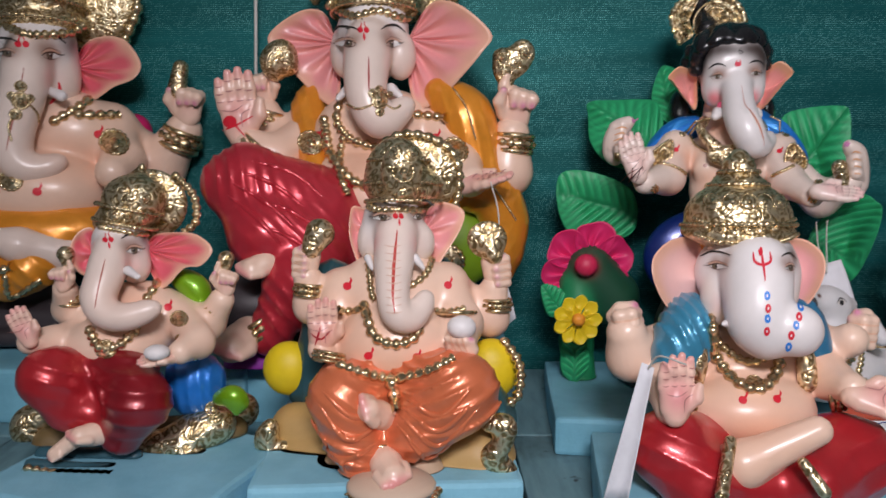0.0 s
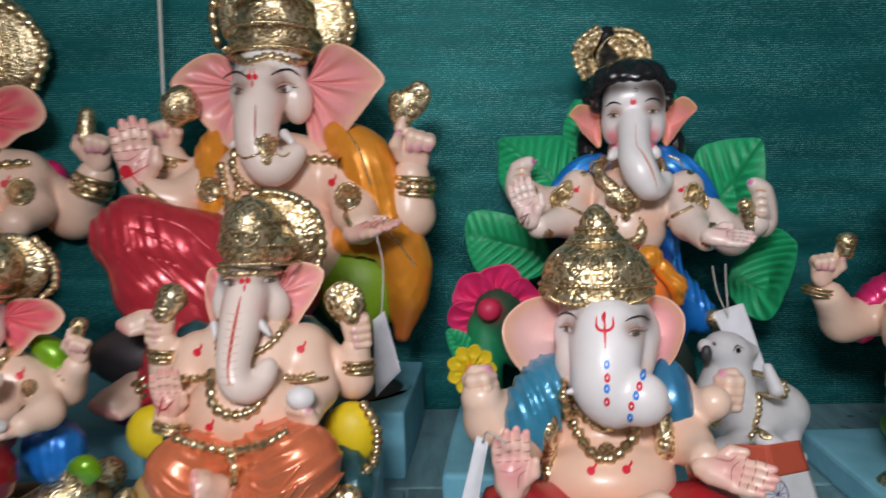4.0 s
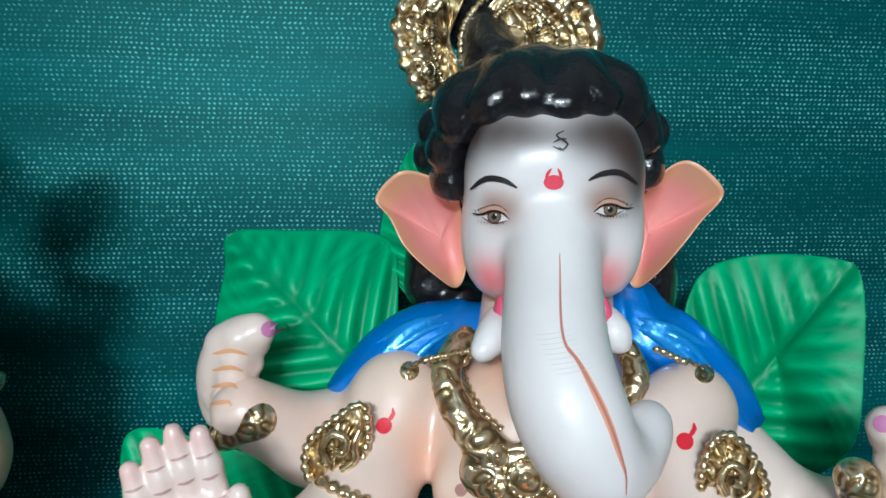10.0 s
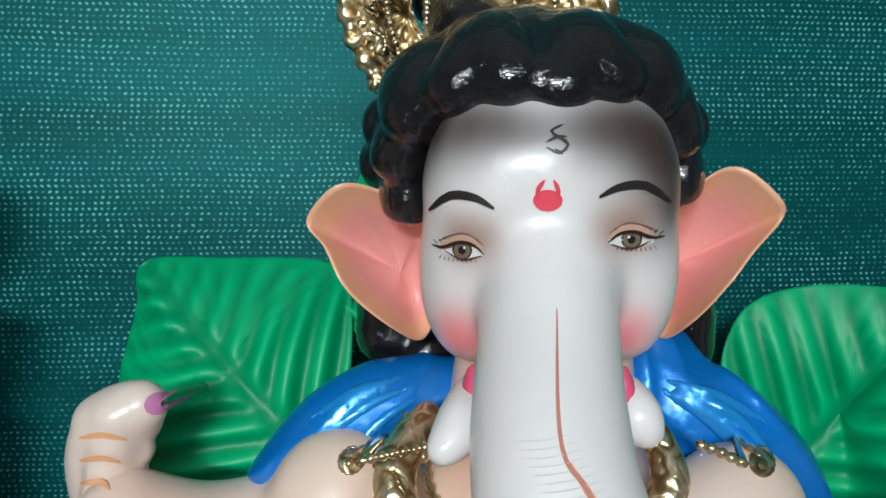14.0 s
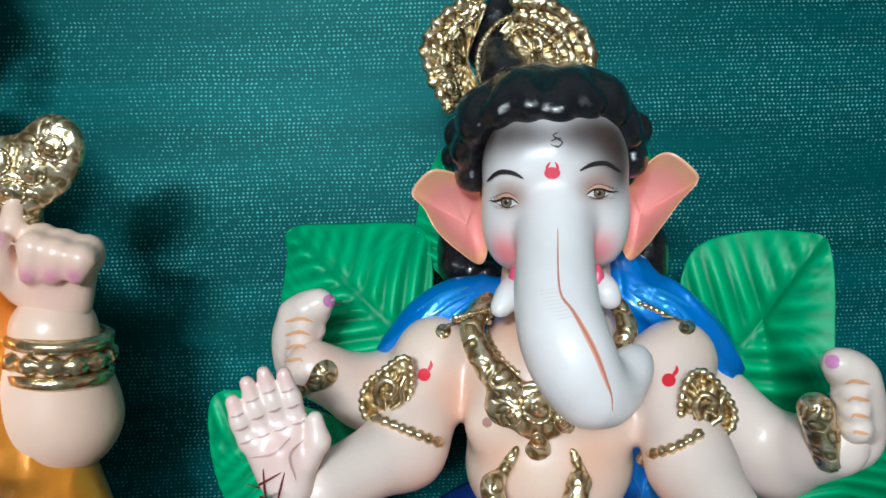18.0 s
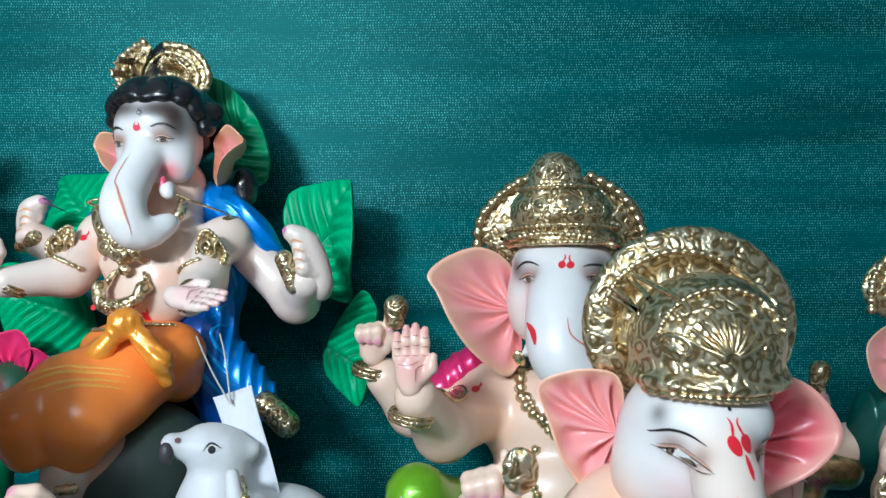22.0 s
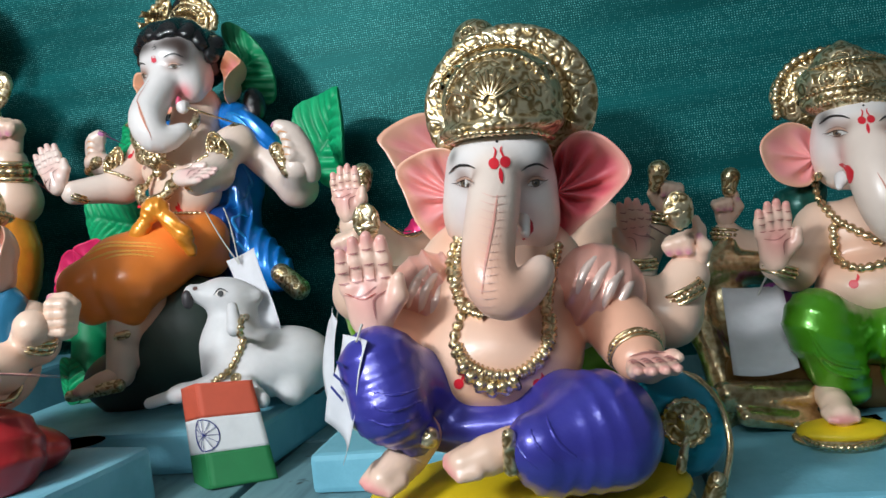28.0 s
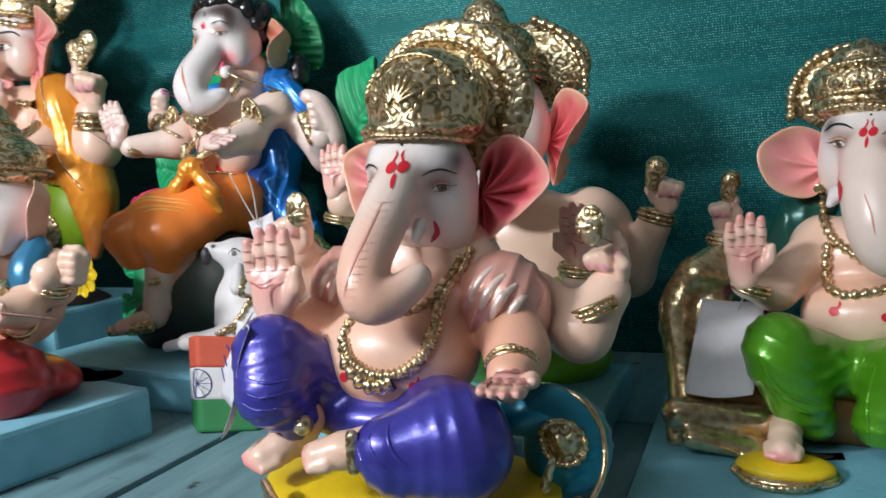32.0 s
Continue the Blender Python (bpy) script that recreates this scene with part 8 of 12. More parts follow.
leaf_idol.coil([(0.0626, 0.0542, 0.3652), (0.0912, 0.0445, 0.3589), (0.1159, 0.0453, 0.3333), (0.1276, 0.0517, 0.3007)], [0.0123, 0.0151, 0.0161, 0.0165], BLUE, fold=((0.7071, 0.15, 0.7071), 0.014, 0.0015))
leaf_idol.coil([(0.0658, 0.0653, 0.3683), (0.0773, 0.0695, 0.3263), (0.0631, 0.0615, 0.263), (0.059, 0.046, 0.2127), (0.0954, 0.0377, 0.1688), (0.1193, 0.0304, 0.1447)], [0.0271, 0.0285, 0.0298, 0.031, 0.0283, 0.0211], BLUE, fold=((1, 0.15, 0), 0.013, 0.002))
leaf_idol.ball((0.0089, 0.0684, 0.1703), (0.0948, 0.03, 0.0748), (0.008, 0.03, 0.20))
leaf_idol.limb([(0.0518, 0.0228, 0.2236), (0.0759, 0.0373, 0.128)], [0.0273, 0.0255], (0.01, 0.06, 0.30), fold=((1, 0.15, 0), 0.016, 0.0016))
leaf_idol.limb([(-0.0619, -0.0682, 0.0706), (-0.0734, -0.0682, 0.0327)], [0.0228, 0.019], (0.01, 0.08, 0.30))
# shawl folds in lighter blue, painting the streaks of sheen
leaf_idol.ridge([(-0.0256, 0.0493, 0.3723), (-0.044, 0.0478, 0.3654), (-0.0635, 0.0446, 0.3513)], 0.0022, (0.03, 0.30, 0.80))
leaf_idol.ridge([(-0.0288, 0.0496, 0.3756), (-0.0481, 0.0478, 0.3709), (-0.0675, 0.0439, 0.3603)], 0.0022, (0.03, 0.30, 0.80))
leaf_idol.ridge([(-0.0235, 0.0489, 0.3686), (-0.0376, 0.048, 0.3603), (-0.0551, 0.0459, 0.3439)], 0.0022, (0.03, 0.30, 0.80))
leaf_idol.ridge([(-0.0331, 0.0494, 0.3746), (-0.0525, 0.0468, 0.3658), (-0.0699, 0.0433, 0.3473)], 0.0022, (0.03, 0.30, 0.80))
leaf_idol.ridge([(0.0645, 0.0409, 0.3721), (0.0839, 0.0386, 0.3643), (0.1038, 0.0362, 0.3486)], 0.0022, (0.03, 0.30, 0.80))
leaf_idol.ridge([(0.0669, 0.0417, 0.3751), (0.0886, 0.0399, 0.3695), (0.1105, 0.0372, 0.3572)], 0.0022, (0.03, 0.30, 0.80))
leaf_idol.ridge([(0.0688, 0.04, 0.3693), (0.0859, 0.0376, 0.3595), (0.1017, 0.0357, 0.3421)], 0.0022, (0.03, 0.30, 0.80))
leaf_idol.ridge([(0.0712, 0.041, 0.373), (0.095, 0.0381, 0.3619), (0.1155, 0.0357, 0.3393)], 0.0022, (0.03, 0.30, 0.80))
leaf_idol.ridge([(0.0777, 0.0225, 0.3572), (0.0951, 0.0213, 0.3019), (0.083, 0.0234, 0.2478)], 0.0027, (0.03, 0.30, 0.78))
leaf_idol.ridge([(0.0886, 0.0228, 0.3594), (0.1098, 0.0217, 0.307), (0.098, 0.0242, 0.2528)], 0.0027, (0.03, 0.30, 0.78))
leaf_idol.ridge([(0.0689, 0.0212, 0.3449), (0.0798, 0.0211, 0.2899), (0.0675, 0.0231, 0.2357)], 0.0027, (0.03, 0.30, 0.78))
leaf_idol.ridge([(0.0662, 0.0261, 0.2136), (0.0954, 0.0377, 0.1688), (0.123, 0.0401, 0.1433)], 0.0028, (0.03, 0.30, 0.78))
leaf_idol.ridge([(0.058, 0.0273, 0.1997), (0.0791, 0.0369, 0.1566), (0.1062, 0.0396, 0.1273)], 0.0028, (0.03, 0.30, 0.78))
leaf_idol.ridge([(0.0794, 0.023, 0.2483), (0.0814, 0.0289, 0.2105), (0.1034, 0.0377, 0.1752)], 0.0027, (0.03, 0.30, 0.78))
# seat, enlarged and near black to stand for the shade under the idol
leaf_idol.clay("seat", "matte", 0.0036, 0.014, 0.004)
leaf_idol.ball((0.0003, -0.0288, 0.0822), (0.0923, 0.0724, 0.0824), (0.03, 0.05, 0.04))
leaf_idol.limb([(-0.0947, -0.0486, 0.0083), (0.1354, 0.0005, -0.0245)], [0.017, 0.0176], (0.10, 0.09, 0.08))
leaf_idol.ball((-0.0679, -0.029, 0.0338), (0.0798, 0.0599, 0.0465), (0.035, 0.04, 0.04))
leaf_idol.clay("crown", "gold", 0.0017, 0.003, 0.004)
leaf_idol.ball((0.004, 0.083, 0.5204), (0.017, 0.0075, 0.017), YELLOW)
leaf_idol.sheet((-0.0287, 0.087, 0.5174), [(-0.04, 0.081, 0.4882), (-0.0498, 0.081, 0.507), (-0.0554, 0.081, 0.5255), (-0.0499, 0.081, 0.5387), (-0.0384, 0.081, 0.5494), (-0.0229, 0.081, 0.5584), (-0.0145, 0.081, 0.553), (-0.0233, 0.081, 0.5383), (-0.0272, 0.081, 0.52), (-0.0207, 0.081, 0.5014), (-0.0278, 0.081, 0.4931)], 0.007, -0.002, YELLOW, YELLOW, 13, 0.0009, "gold", 0.72)
leaf_idol.sheet((0.0061, 0.087, 0.5175), [(-0.019, 0.081, 0.5014), (-0.0133, 0.081, 0.5265), (-0.0028, 0.081, 0.5413), (0.0077, 0.081, 0.5543), (0.0248, 0.081, 0.5531), (0.0402, 0.081, 0.544), (0.0498, 0.081, 0.5305), (0.054, 0.081, 0.5169), (0.0498, 0.081, 0.5045), (0.0313, 0.081, 0.5021), (0.0069, 0.081, 0.4975)], 0.007, -0.002, YELLOW, YELLOW, 16, 0.0009, "gold", 0.72)
for p in ([(-0.041, 0.079, 0.4888), (-0.0457, 0.079, 0.4974), (-0.0504, 0.079, 0.506), (-0.0529, 0.079, 0.5154), (-0.0552, 0.079, 0.5248), (-0.0521, 0.079, 0.5339), (-0.0469, 0.079, 0.5418), (-0.0397, 0.079, 0.5484), (-0.0315, 0.079, 0.5537), (-0.023, 0.079, 0.5586)] + [(0.0041, 0.079, 0.555), (0.0124, 0.079, 0.5543), (0.0207, 0.079, 0.5537), (0.0284, 0.079, 0.5511), (0.0355, 0.079, 0.5468), (0.0421, 0.079, 0.5418), (0.0468, 0.079, 0.535), (0.0508, 0.079, 0.5278), (0.053, 0.079, 0.5199), (0.0522, 0.079, 0.5121), (0.0493, 0.079, 0.5043)]):
    # a curled feather eye at the end of each rib
    leaf_idol.ball(p, (0.0048, 0.0045, 0.0048), YELLOW)
for p in ([(0.0038, 0.078, 0.5455), (0.01, 0.078, 0.545), (0.0163, 0.078, 0.5445), (0.022, 0.078, 0.5425), (0.0274, 0.078, 0.5393), (0.0323, 0.078, 0.5356), (0.0358, 0.078, 0.5305), (0.0387, 0.078, 0.5251), (0.0404, 0.078, 0.5192), (0.0398, 0.078, 0.5133), (0.0376, 0.078, 0.5075)] + [(-0.0359, 0.078, 0.4956), (-0.0392, 0.078, 0.5021), (-0.0425, 0.078, 0.5085), (-0.0442, 0.078, 0.5155), (-0.0459, 0.078, 0.5225), (-0.0437, 0.078, 0.5294), (-0.04, 0.078, 0.5353), (-0.035, 0.078, 0.5403), (-0.0292, 0.078, 0.5442), (-0.0233, 0.078, 0.5479)]):
    leaf_idol.ball(p, (0.0032, 0.0035, 0.0032), YELLOW)
leaf_idol.rope([(-0.0207, 0.079, 0.5063), (-0.0203, 0.079, 0.5246), (-0.0081, 0.079, 0.541), (0.0074, 0.079, 0.5484)], 0.0022, "gold_trim", 0.004)
leaf_idol.rope([(-0.0306, 0.078, 0.4946), (-0.0369, 0.078, 0.5165), (-0.0337, 0.078, 0.5346), (-0.0199, 0.078, 0.5476)], 0.0022, "gold_trim", 0.004)
leaf_idol.rope([(0.0236, 0.076, 0.5052), (0.0305, 0.076, 0.5201), (0.0204, 0.076, 0.5335), (0.0069, 0.076, 0.5386), (-0.0052, 0.076, 0.5289)], 0.0022, "gold_trim", 0.004)
medallion(leaf_idol, (-0.0016, 0.04, 0.5138), 0.0075, ("crown",))
medallion(leaf_idol, (-0.0105, 0.04, 0.5053), 0.0042, ("crown",))
medallion(leaf_idol, (0.0068, 0.04, 0.505), 0.0042, ("crown",))
medallion(leaf_idol, (0.0102, 0.04, 0.5218), 0.0042, ("crown",))
medallion(leaf_idol, (-0.042, 0.04, 0.4982), 0.0042, ("crown",))
medallion(leaf_idol, (-0.0456, 0.04, 0.5151), 0.0042, ("crown",))
medallion(leaf_idol, (-0.0396, 0.04, 0.5302), 0.0042, ("crown",))
leaf_idol.clay("jewel", "gold", 0.0018, 0.004, 0.004)
leaf_idol.rope([(-0.0305, 0.0056, 0.3755), (-0.0416, -0.0129, 0.3634), (-0.0382, -0.0251, 0.3483), (-0.0232, -0.0313, 0.3325)], 0.0022, "gold_trim", 0.0038, False, ("body",))
leaf_idol.rope([(-0.0185, 0.0052, 0.3748), (-0.0289, -0.0128, 0.3625), (-0.0232, -0.0251, 0.3502), (-0.0142, -0.0314, 0.3423)], 0.0022, "gold_trim", 0.0038, False, ("body",))
leaf_idol.coil([(-0.0248, 0.0054, 0.3752), (-0.0358, -0.0128, 0.363), (-0.0307, -0.0251, 0.3477), (-0.0202, -0.0312, 0.3367)], [0.0047, 0.0054, 0.0056, 0.0075], YELLOW)
leaf_idol.coil([(0.048, -0.0024, 0.3726), (0.0503, -0.0141, 0.3607), (0.0452, -0.0191, 0.3528)], [0.0035, 0.0041, 0.0034], YELLOW)
leaf_idol.ball((-0.0022, -0.0362, 0.3234), (0.0181, 0.0064, 0.0169), YELLOW)
leaf_idol.ball((-0.0174, -0.0316, 0.326), (0.0141, 0.0058, 0.0135), YELLOW)
leaf_idol.ball((-0.0031, -0.0331, 0.3006), (0.0071, 0.0041, 0.0065), YELLOW)
leaf_idol.coil([(-0.0139, -0.0271, 0.2991), (-0.0241, -0.0311, 0.2847), (-0.029, -0.0365, 0.2827), (-0.0238, -0.0414, 0.2671), (-0.0082, -0.0459, 0.2614)], [0.0021, 0.0027, 0.0048, 0.0056, 0.008], YELLOW)
leaf_idol.coil([(0.0163, -0.0298, 0.2973), (0.0217, -0.0324, 0.2805), (0.0171, -0.0385, 0.2836), (0.0123, -0.0425, 0.2703), (-0.0082, -0.0459, 0.2614)], [0.0022, 0.0027, 0.0048, 0.0056, 0.008], YELLOW)
leaf_idol.coil([(0.0585, -0.0161, 0.2849), (0.0681, -0.0209, 0.2917), (0.0836, -0.0164, 0.295)], [0.0032, 0.0035, 0.0032], YELLOW)
leaf_idol.limb([(-0.1383, 0.022, 0.3235), (-0.1222, 0.0166, 0.3322)], [0.0082, 0.0094], YELLOW)
leaf_idol.limb([(0.1579, -0.0148, 0.3098), (0.1682, -0.0124, 0.2801)], [0.0099, 0.0088], YELLOW)
leaf_idol.limb([(-0.0944, -0.1369, 0.0387), (-0.0348, -0.1271, 0.045)], [0.0071, 0.0082], YELLOW)
leaf_idol.limb([(0.1301, 0.0107, 0.1495), (0.1523, 0.0108, 0.1266)], [0.0138, 0.0151], YELLOW)
leaf_idol.limb([(-0.0272, -0.127, 0.104), (-0.0147, -0.127, 0.1059)], [0.0053, 0.0053], YELLOW)
medallion(leaf_idol, (-0.0075, -0.054, 0.3313), 0.0072, ("body", "cloth", "jewel"))
medallion(leaf_idol, (-0.0192, -0.0538, 0.3409), 0.0041, ("body", "cloth", "jewel"))
medallion(leaf_idol, (0.0038, -0.0547, 0.3381), 0.0042, ("body", "cloth", "jewel"))
medallion(leaf_idol, (-0.02, -0.0537, 0.3271), 0.0039, ("body", "cloth", "jewel"))
medallion(leaf_idol, (0.0049, -0.0545, 0.3229), 0.0039, ("body", "cloth", "jewel"))
medallion(leaf_idol, (-0.0075, -0.0537, 0.3144), 0.0036, ("body", "cloth", "jewel"))
medallion(leaf_idol, (-0.0109, -0.0704, 0.2718), 0.0065, ("body", "cloth", "jewel"))
leaf_idol.sheet((-0.084, -0.005, 0.3259), [(-0.0727, -0.001, 0.3448), (-0.07, -0.001, 0.3291), (-0.0759, -0.001, 0.3139), (-0.088, -0.001, 0.3061), (-0.0975, -0.001, 0.3127), (-0.0969, -0.001, 0.3271), (-0.0868, -0.001, 0.3368)], 0.009, -0.004, YELLOW, YELLOW, 9, 0.0008, "gold", 0.72)
leaf_idol.rope([(-0.0725, -0.004, 0.3457), (-0.0698, -0.004, 0.3302), (-0.0756, -0.004, 0.3151), (-0.0877, -0.004, 0.3073), (-0.0971, -0.004, 0.3139), (-0.0965, -0.004, 0.3282), (-0.0865, -0.004, 0.3378)], 0.0024, "gold_trim", 0.0046, True)
leaf_idol.rope([(-0.0872, -0.01, 0.3213), (-0.0898, -0.01, 0.328), (-0.0855, -0.01, 0.335), (-0.0792, -0.011, 0.3321), (-0.0806, -0.011, 0.3262), (-0.0846, -0.011, 0.3275)], 0.0021, "gold_trim")
leaf_idol.rope([(-0.0817, -0.009, 0.3176), (-0.0757, -0.009, 0.3222), (-0.076, -0.009, 0.3295), (-0.0736, -0.007, 0.3353)], 0.0019, "gold_trim")
leaf_idol.rope([(-0.0921, -0.015, 0.3157), (-0.0763, -0.02, 0.3105), (-0.0553, -0.02, 0.3013)], 0.0032, "gold_trim", 0.0052, False, ("body",))
leaf_idol.sheet((0.0869, -0.036, 0.3209), [(0.0844, -0.032, 0.34), (0.0939, -0.032, 0.3327), (0.1033, -0.032, 0.3172), (0.1001, -0.032, 0.3057), (0.0808, -0.032, 0.3042), (0.0743, -0.032, 0.3179), (0.0775, -0.032, 0.3342)], 0.009, -0.004, YELLOW, YELLOW, 9, 0.0008, "gold", 0.72)
leaf_idol.rope([(0.0833, -0.035, 0.341), (0.0927, -0.035, 0.3338), (0.102, -0.035, 0.3185), (0.0989, -0.035, 0.307), (0.0796, -0.035, 0.3055), (0.0732, -0.035, 0.3191), (0.0764, -0.035, 0.3353)], 0.0024, "gold_trim", 0.0046, True)
leaf_idol.rope([(0.0817, -0.041, 0.3169), (0.0788, -0.041, 0.3232), (0.0826, -0.041, 0.3299), (0.0883, -0.042, 0.3272), (0.0873, -0.042, 0.3216), (0.0834, -0.042, 0.3229)], 0.0021, "gold_trim")
leaf_idol.rope([(0.0877, -0.04, 0.3134), (0.0932, -0.04, 0.3177), (0.0925, -0.04, 0.3246), (0.0954, -0.038, 0.3299)], 0.0019, "gold_trim")
leaf_idol.rope([(0.0499, -0.05, 0.3028), (0.066, -0.05, 0.306), (0.0781, -0.05, 0.313)], 0.0032, "gold_trim", 0.0052, False, ("body",))
leaf_idol.rope([(-0.0252, -0.02, 0.3749), (-0.0337, -0.02, 0.3734), (-0.0463, -0.02, 0.3705), (-0.0543, -0.02, 0.3662)], 0.0017, "gold_trim", 0.0032, False, ("body",))
medallion(leaf_idol, (-0.0543, -0.02, 0.365), 0.0036, ("body",))
leaf_idol.rope([(0.0511, -0.03, 0.3777), (0.0581, -0.03, 0.375), (0.0665, -0.03, 0.3707), (0.0744, -0.03, 0.3659)], 0.0017, "gold_trim", 0.0032, False, ("body",))
medallion(leaf_idol, (0.0744, -0.03, 0.3648), 0.0036, ("body",))
bracelet(leaf_idol, (0.0857, -0.0975, 0.2796), (0.8, -0.3, -0.3), 0.0145, 0.0025)
bracelet(leaf_idol, (-0.1156, -0.0412, 0.2869), (0.6, 0, 0.9), 0.0169, 0.0024)
leaf_idol.rope([(-0.0392, -0.0472, 0.2459), (-0.0114, -0.0546, 0.2434), (0.0172, -0.0475, 0.2478), (0.0433, -0.033, 0.2454)], 0.0033, "gold_trim", 0.0058, False, ("body", "cloth"))
leaf_idol.sheet((-0.0322, 0.062, 0.4137), [(-0.0225, 0.05, 0.4263), (-0.0277, 0.04, 0.44), (-0.0434, 0.04, 0.4484), (-0.056, 0.035, 0.4488), (-0.0667, 0.042, 0.4361), (-0.0598, 0.035, 0.4269), (-0.0523, 0.03, 0.413), (-0.0384, 0.035, 0.3992), (-0.025, 0.05, 0.3892), (-0.0194, 0.055, 0.399)], 0.009, 0.006, (0.84, 0.36, 0.33), (0.86, 0.46, 0.28), 0, 0, "skin", 0.62)
leaf_idol.sheet((0.0799, 0.06, 0.4176), [(0.0669, 0.05, 0.4272), (0.0691, 0.04, 0.4392), (0.0804, 0.035, 0.4534), (0.0893, 0.028, 0.4558), (0.102, 0.025, 0.4453), (0.1048, 0.028, 0.4379), (0.0923, 0.022, 0.4271), (0.0824, 0.02, 0.4151), (0.0745, 0.03, 0.3998), (0.0699, 0.048, 0.389), (0.0647, 0.05, 0.4006)], 0.009, 0.006, (0.84, 0.36, 0.33), (0.86, 0.46, 0.28), 0, 0, "skin", 0.62)
leaf_idol.sheet((-0.1145, 0.0913, 0.3565), [(-0.161, 0.1417, 0.3842), (-0.1588, 0.1498, 0.4063), (-0.1174, 0.1419, 0.4091), (-0.0629, 0.129, 0.4076), (-0.0535, 0.1087, 0.3842), (-0.06, 0.0934, 0.3372), (-0.0914, 0.0859, 0.3031), (-0.1378, 0.0858, 0.3107), (-0.1618, 0.1119, 0.3431)], 0.013, -0.006, LEAF, LEAF_DARK, 9, 0.003, "matte", 0.72, vein=((-0.0573, 0.0898, 0.3147), (-0.1581, 0.1446, 0.4076)))
leaf_idol.sheet((0.1866, 0.1108, 0.3338), [(0.136, 0.1204, 0.3818), (0.174, 0.125, 0.3959), (0.2102, 0.0929, 0.398), (0.2171, 0.0787, 0.3881), (0.219, 0.0731, 0.3403), (0.2148, 0.0718, 0.2871), (0.2072, 0.1176, 0.2474), (0.1606, 0.1201, 0.2711), (0.1304, 0.1214, 0.3348)], 0.0135, -0.006, LEAF, LEAF_DARK, 9, 0.003, "matte", 0.72, vein=((0.1359, 0.1163, 0.2655), (0.2404, 0.1221, 0.39)))
leaf_idol.sheet((0.2361, 0.0918, 0.1836), [(0.1896, 0.1038, 0.2135), (0.2281, 0.0703, 0.2661), (0.2469, 0.0405, 0.2563), (0.2495, 0.0307, 0.24), (0.243, 0.0363, 0.1946), (0.2286, 0.0579, 0.1376), (0.2089, 0.0934, 0.1338), (0.1787, 0.0983, 0.1717)], 0.0135, -0.006, LEAF, LEAF_DARK, 9, 0.003, "matte", 0.72, vein=((0.1671, 0.0969, 0.2055), (0.2656, 0.0954, 0.1475)))
leaf_idol.sheet((-0.1642, 0.0908, 0.2451), [(-0.2096, 0.0977, 0.2952), (-0.1593, 0.0787, 0.2971), (-0.1022, 0.0793, 0.2679), (-0.095, 0.0924, 0.2084), (-0.147, 0.0883, 0.1906), (-0.1876, 0.0885, 0.1978), (-0.2116, 0.0971, 0.239)], 0.0135, -0.006, LEAF, LEAF_DARK, 9, 0.003, "matte", 0.72, vein=((-0.0936, 0.0843, 0.2328), (-0.211, 0.0933, 0.2672)))
leaf_idol.sheet((0.0732, 0.1254, 0.4616), [(0.0317, 0.1374, 0.5207), (0.0606, 0.1272, 0.5175), (0.0973, 0.1231, 0.4738), (0.1118, 0.1183, 0.4273), (0.1049, 0.1161, 0.3946), (0.0764, 0.1121, 0.3997), (0.0454, 0.1204, 0.4478)], 0.0139, -0.006, (0.006, 0.25, 0.09), LEAF_DARK, 8, 0.003, "matte", 0.72, vein=((0.0145, 0.114, 0.3986), (0.0988, 0.1225, 0.4885)))
leaf_idol.sheet((-0.0351, 0.1279, 0.4087), [(-0.0517, 0.1547, 0.448), (-0.0383, 0.1595, 0.4641), (-0.0101, 0.1539, 0.447), (-0.0152, 0.1277, 0.3998), (-0.0425, 0.1059, 0.3724), (-0.062, 0.1202, 0.3947), (-0.0627, 0.1396, 0.4166)], 0.0118, -0.004, LEAF, LEAF_DARK, 8, 0.0025, "matte", 0.72, vein=((-0.0358, 0.0982, 0.3657), (-0.0468, 0.1585, 0.4601)))
leaf_idol.sheet((-0.1533, 0.0422, 0.1686), [(-0.1415, 0.0401, 0.1475), (-0.1160, 0.0367, 0.1536), (-0.1073, 0.0413, 0.1754), (-0.1177, 0.0387, 0.1936), (-0.1351, 0.0293, 0.2094), (-0.1580, 0.0359, 0.1942), (-0.1723, 0.0494, 0.1597)], 0.0068, 0.007, (0.80, 0.03, 0.17), (0.70, 0.02, 0.13), 5, 0.0016, "matte", 0.72)
leaf_idol.sheet((-0.1705, 0.0417, 0.1827), [(-0.1458, 0.0366, 0.1840), (-0.1372, 0.0291, 0.2111), (-0.1518, 0.0350, 0.2276), (-0.1721, 0.0371, 0.2260), (-0.1937, 0.0335, 0.2177), (-0.1945, 0.0391, 0.1903), (-0.1738, 0.0494, 0.1610)], 0.0068, 0.007, (0.80, 0.03, 0.17), (0.70, 0.02, 0.13), 5, 0.0016, "matte", 0.72)
leaf_idol.sheet((-0.1920, 0.0433, 0.1742), [(-0.1789, 0.0373, 0.1967), (-0.1964, 0.0340, 0.2166), (-0.2208, 0.0437, 0.2098), (-0.2311, 0.0446, 0.1920), (-0.2348, 0.0382, 0.1717), (-0.2113, 0.0407, 0.1583), (-0.1758, 0.0494, 0.1603)], 0.0069, 0.007, (0.80, 0.03, 0.17), (0.70, 0.02, 0.13), 5, 0.0016, "matte", 0.72)
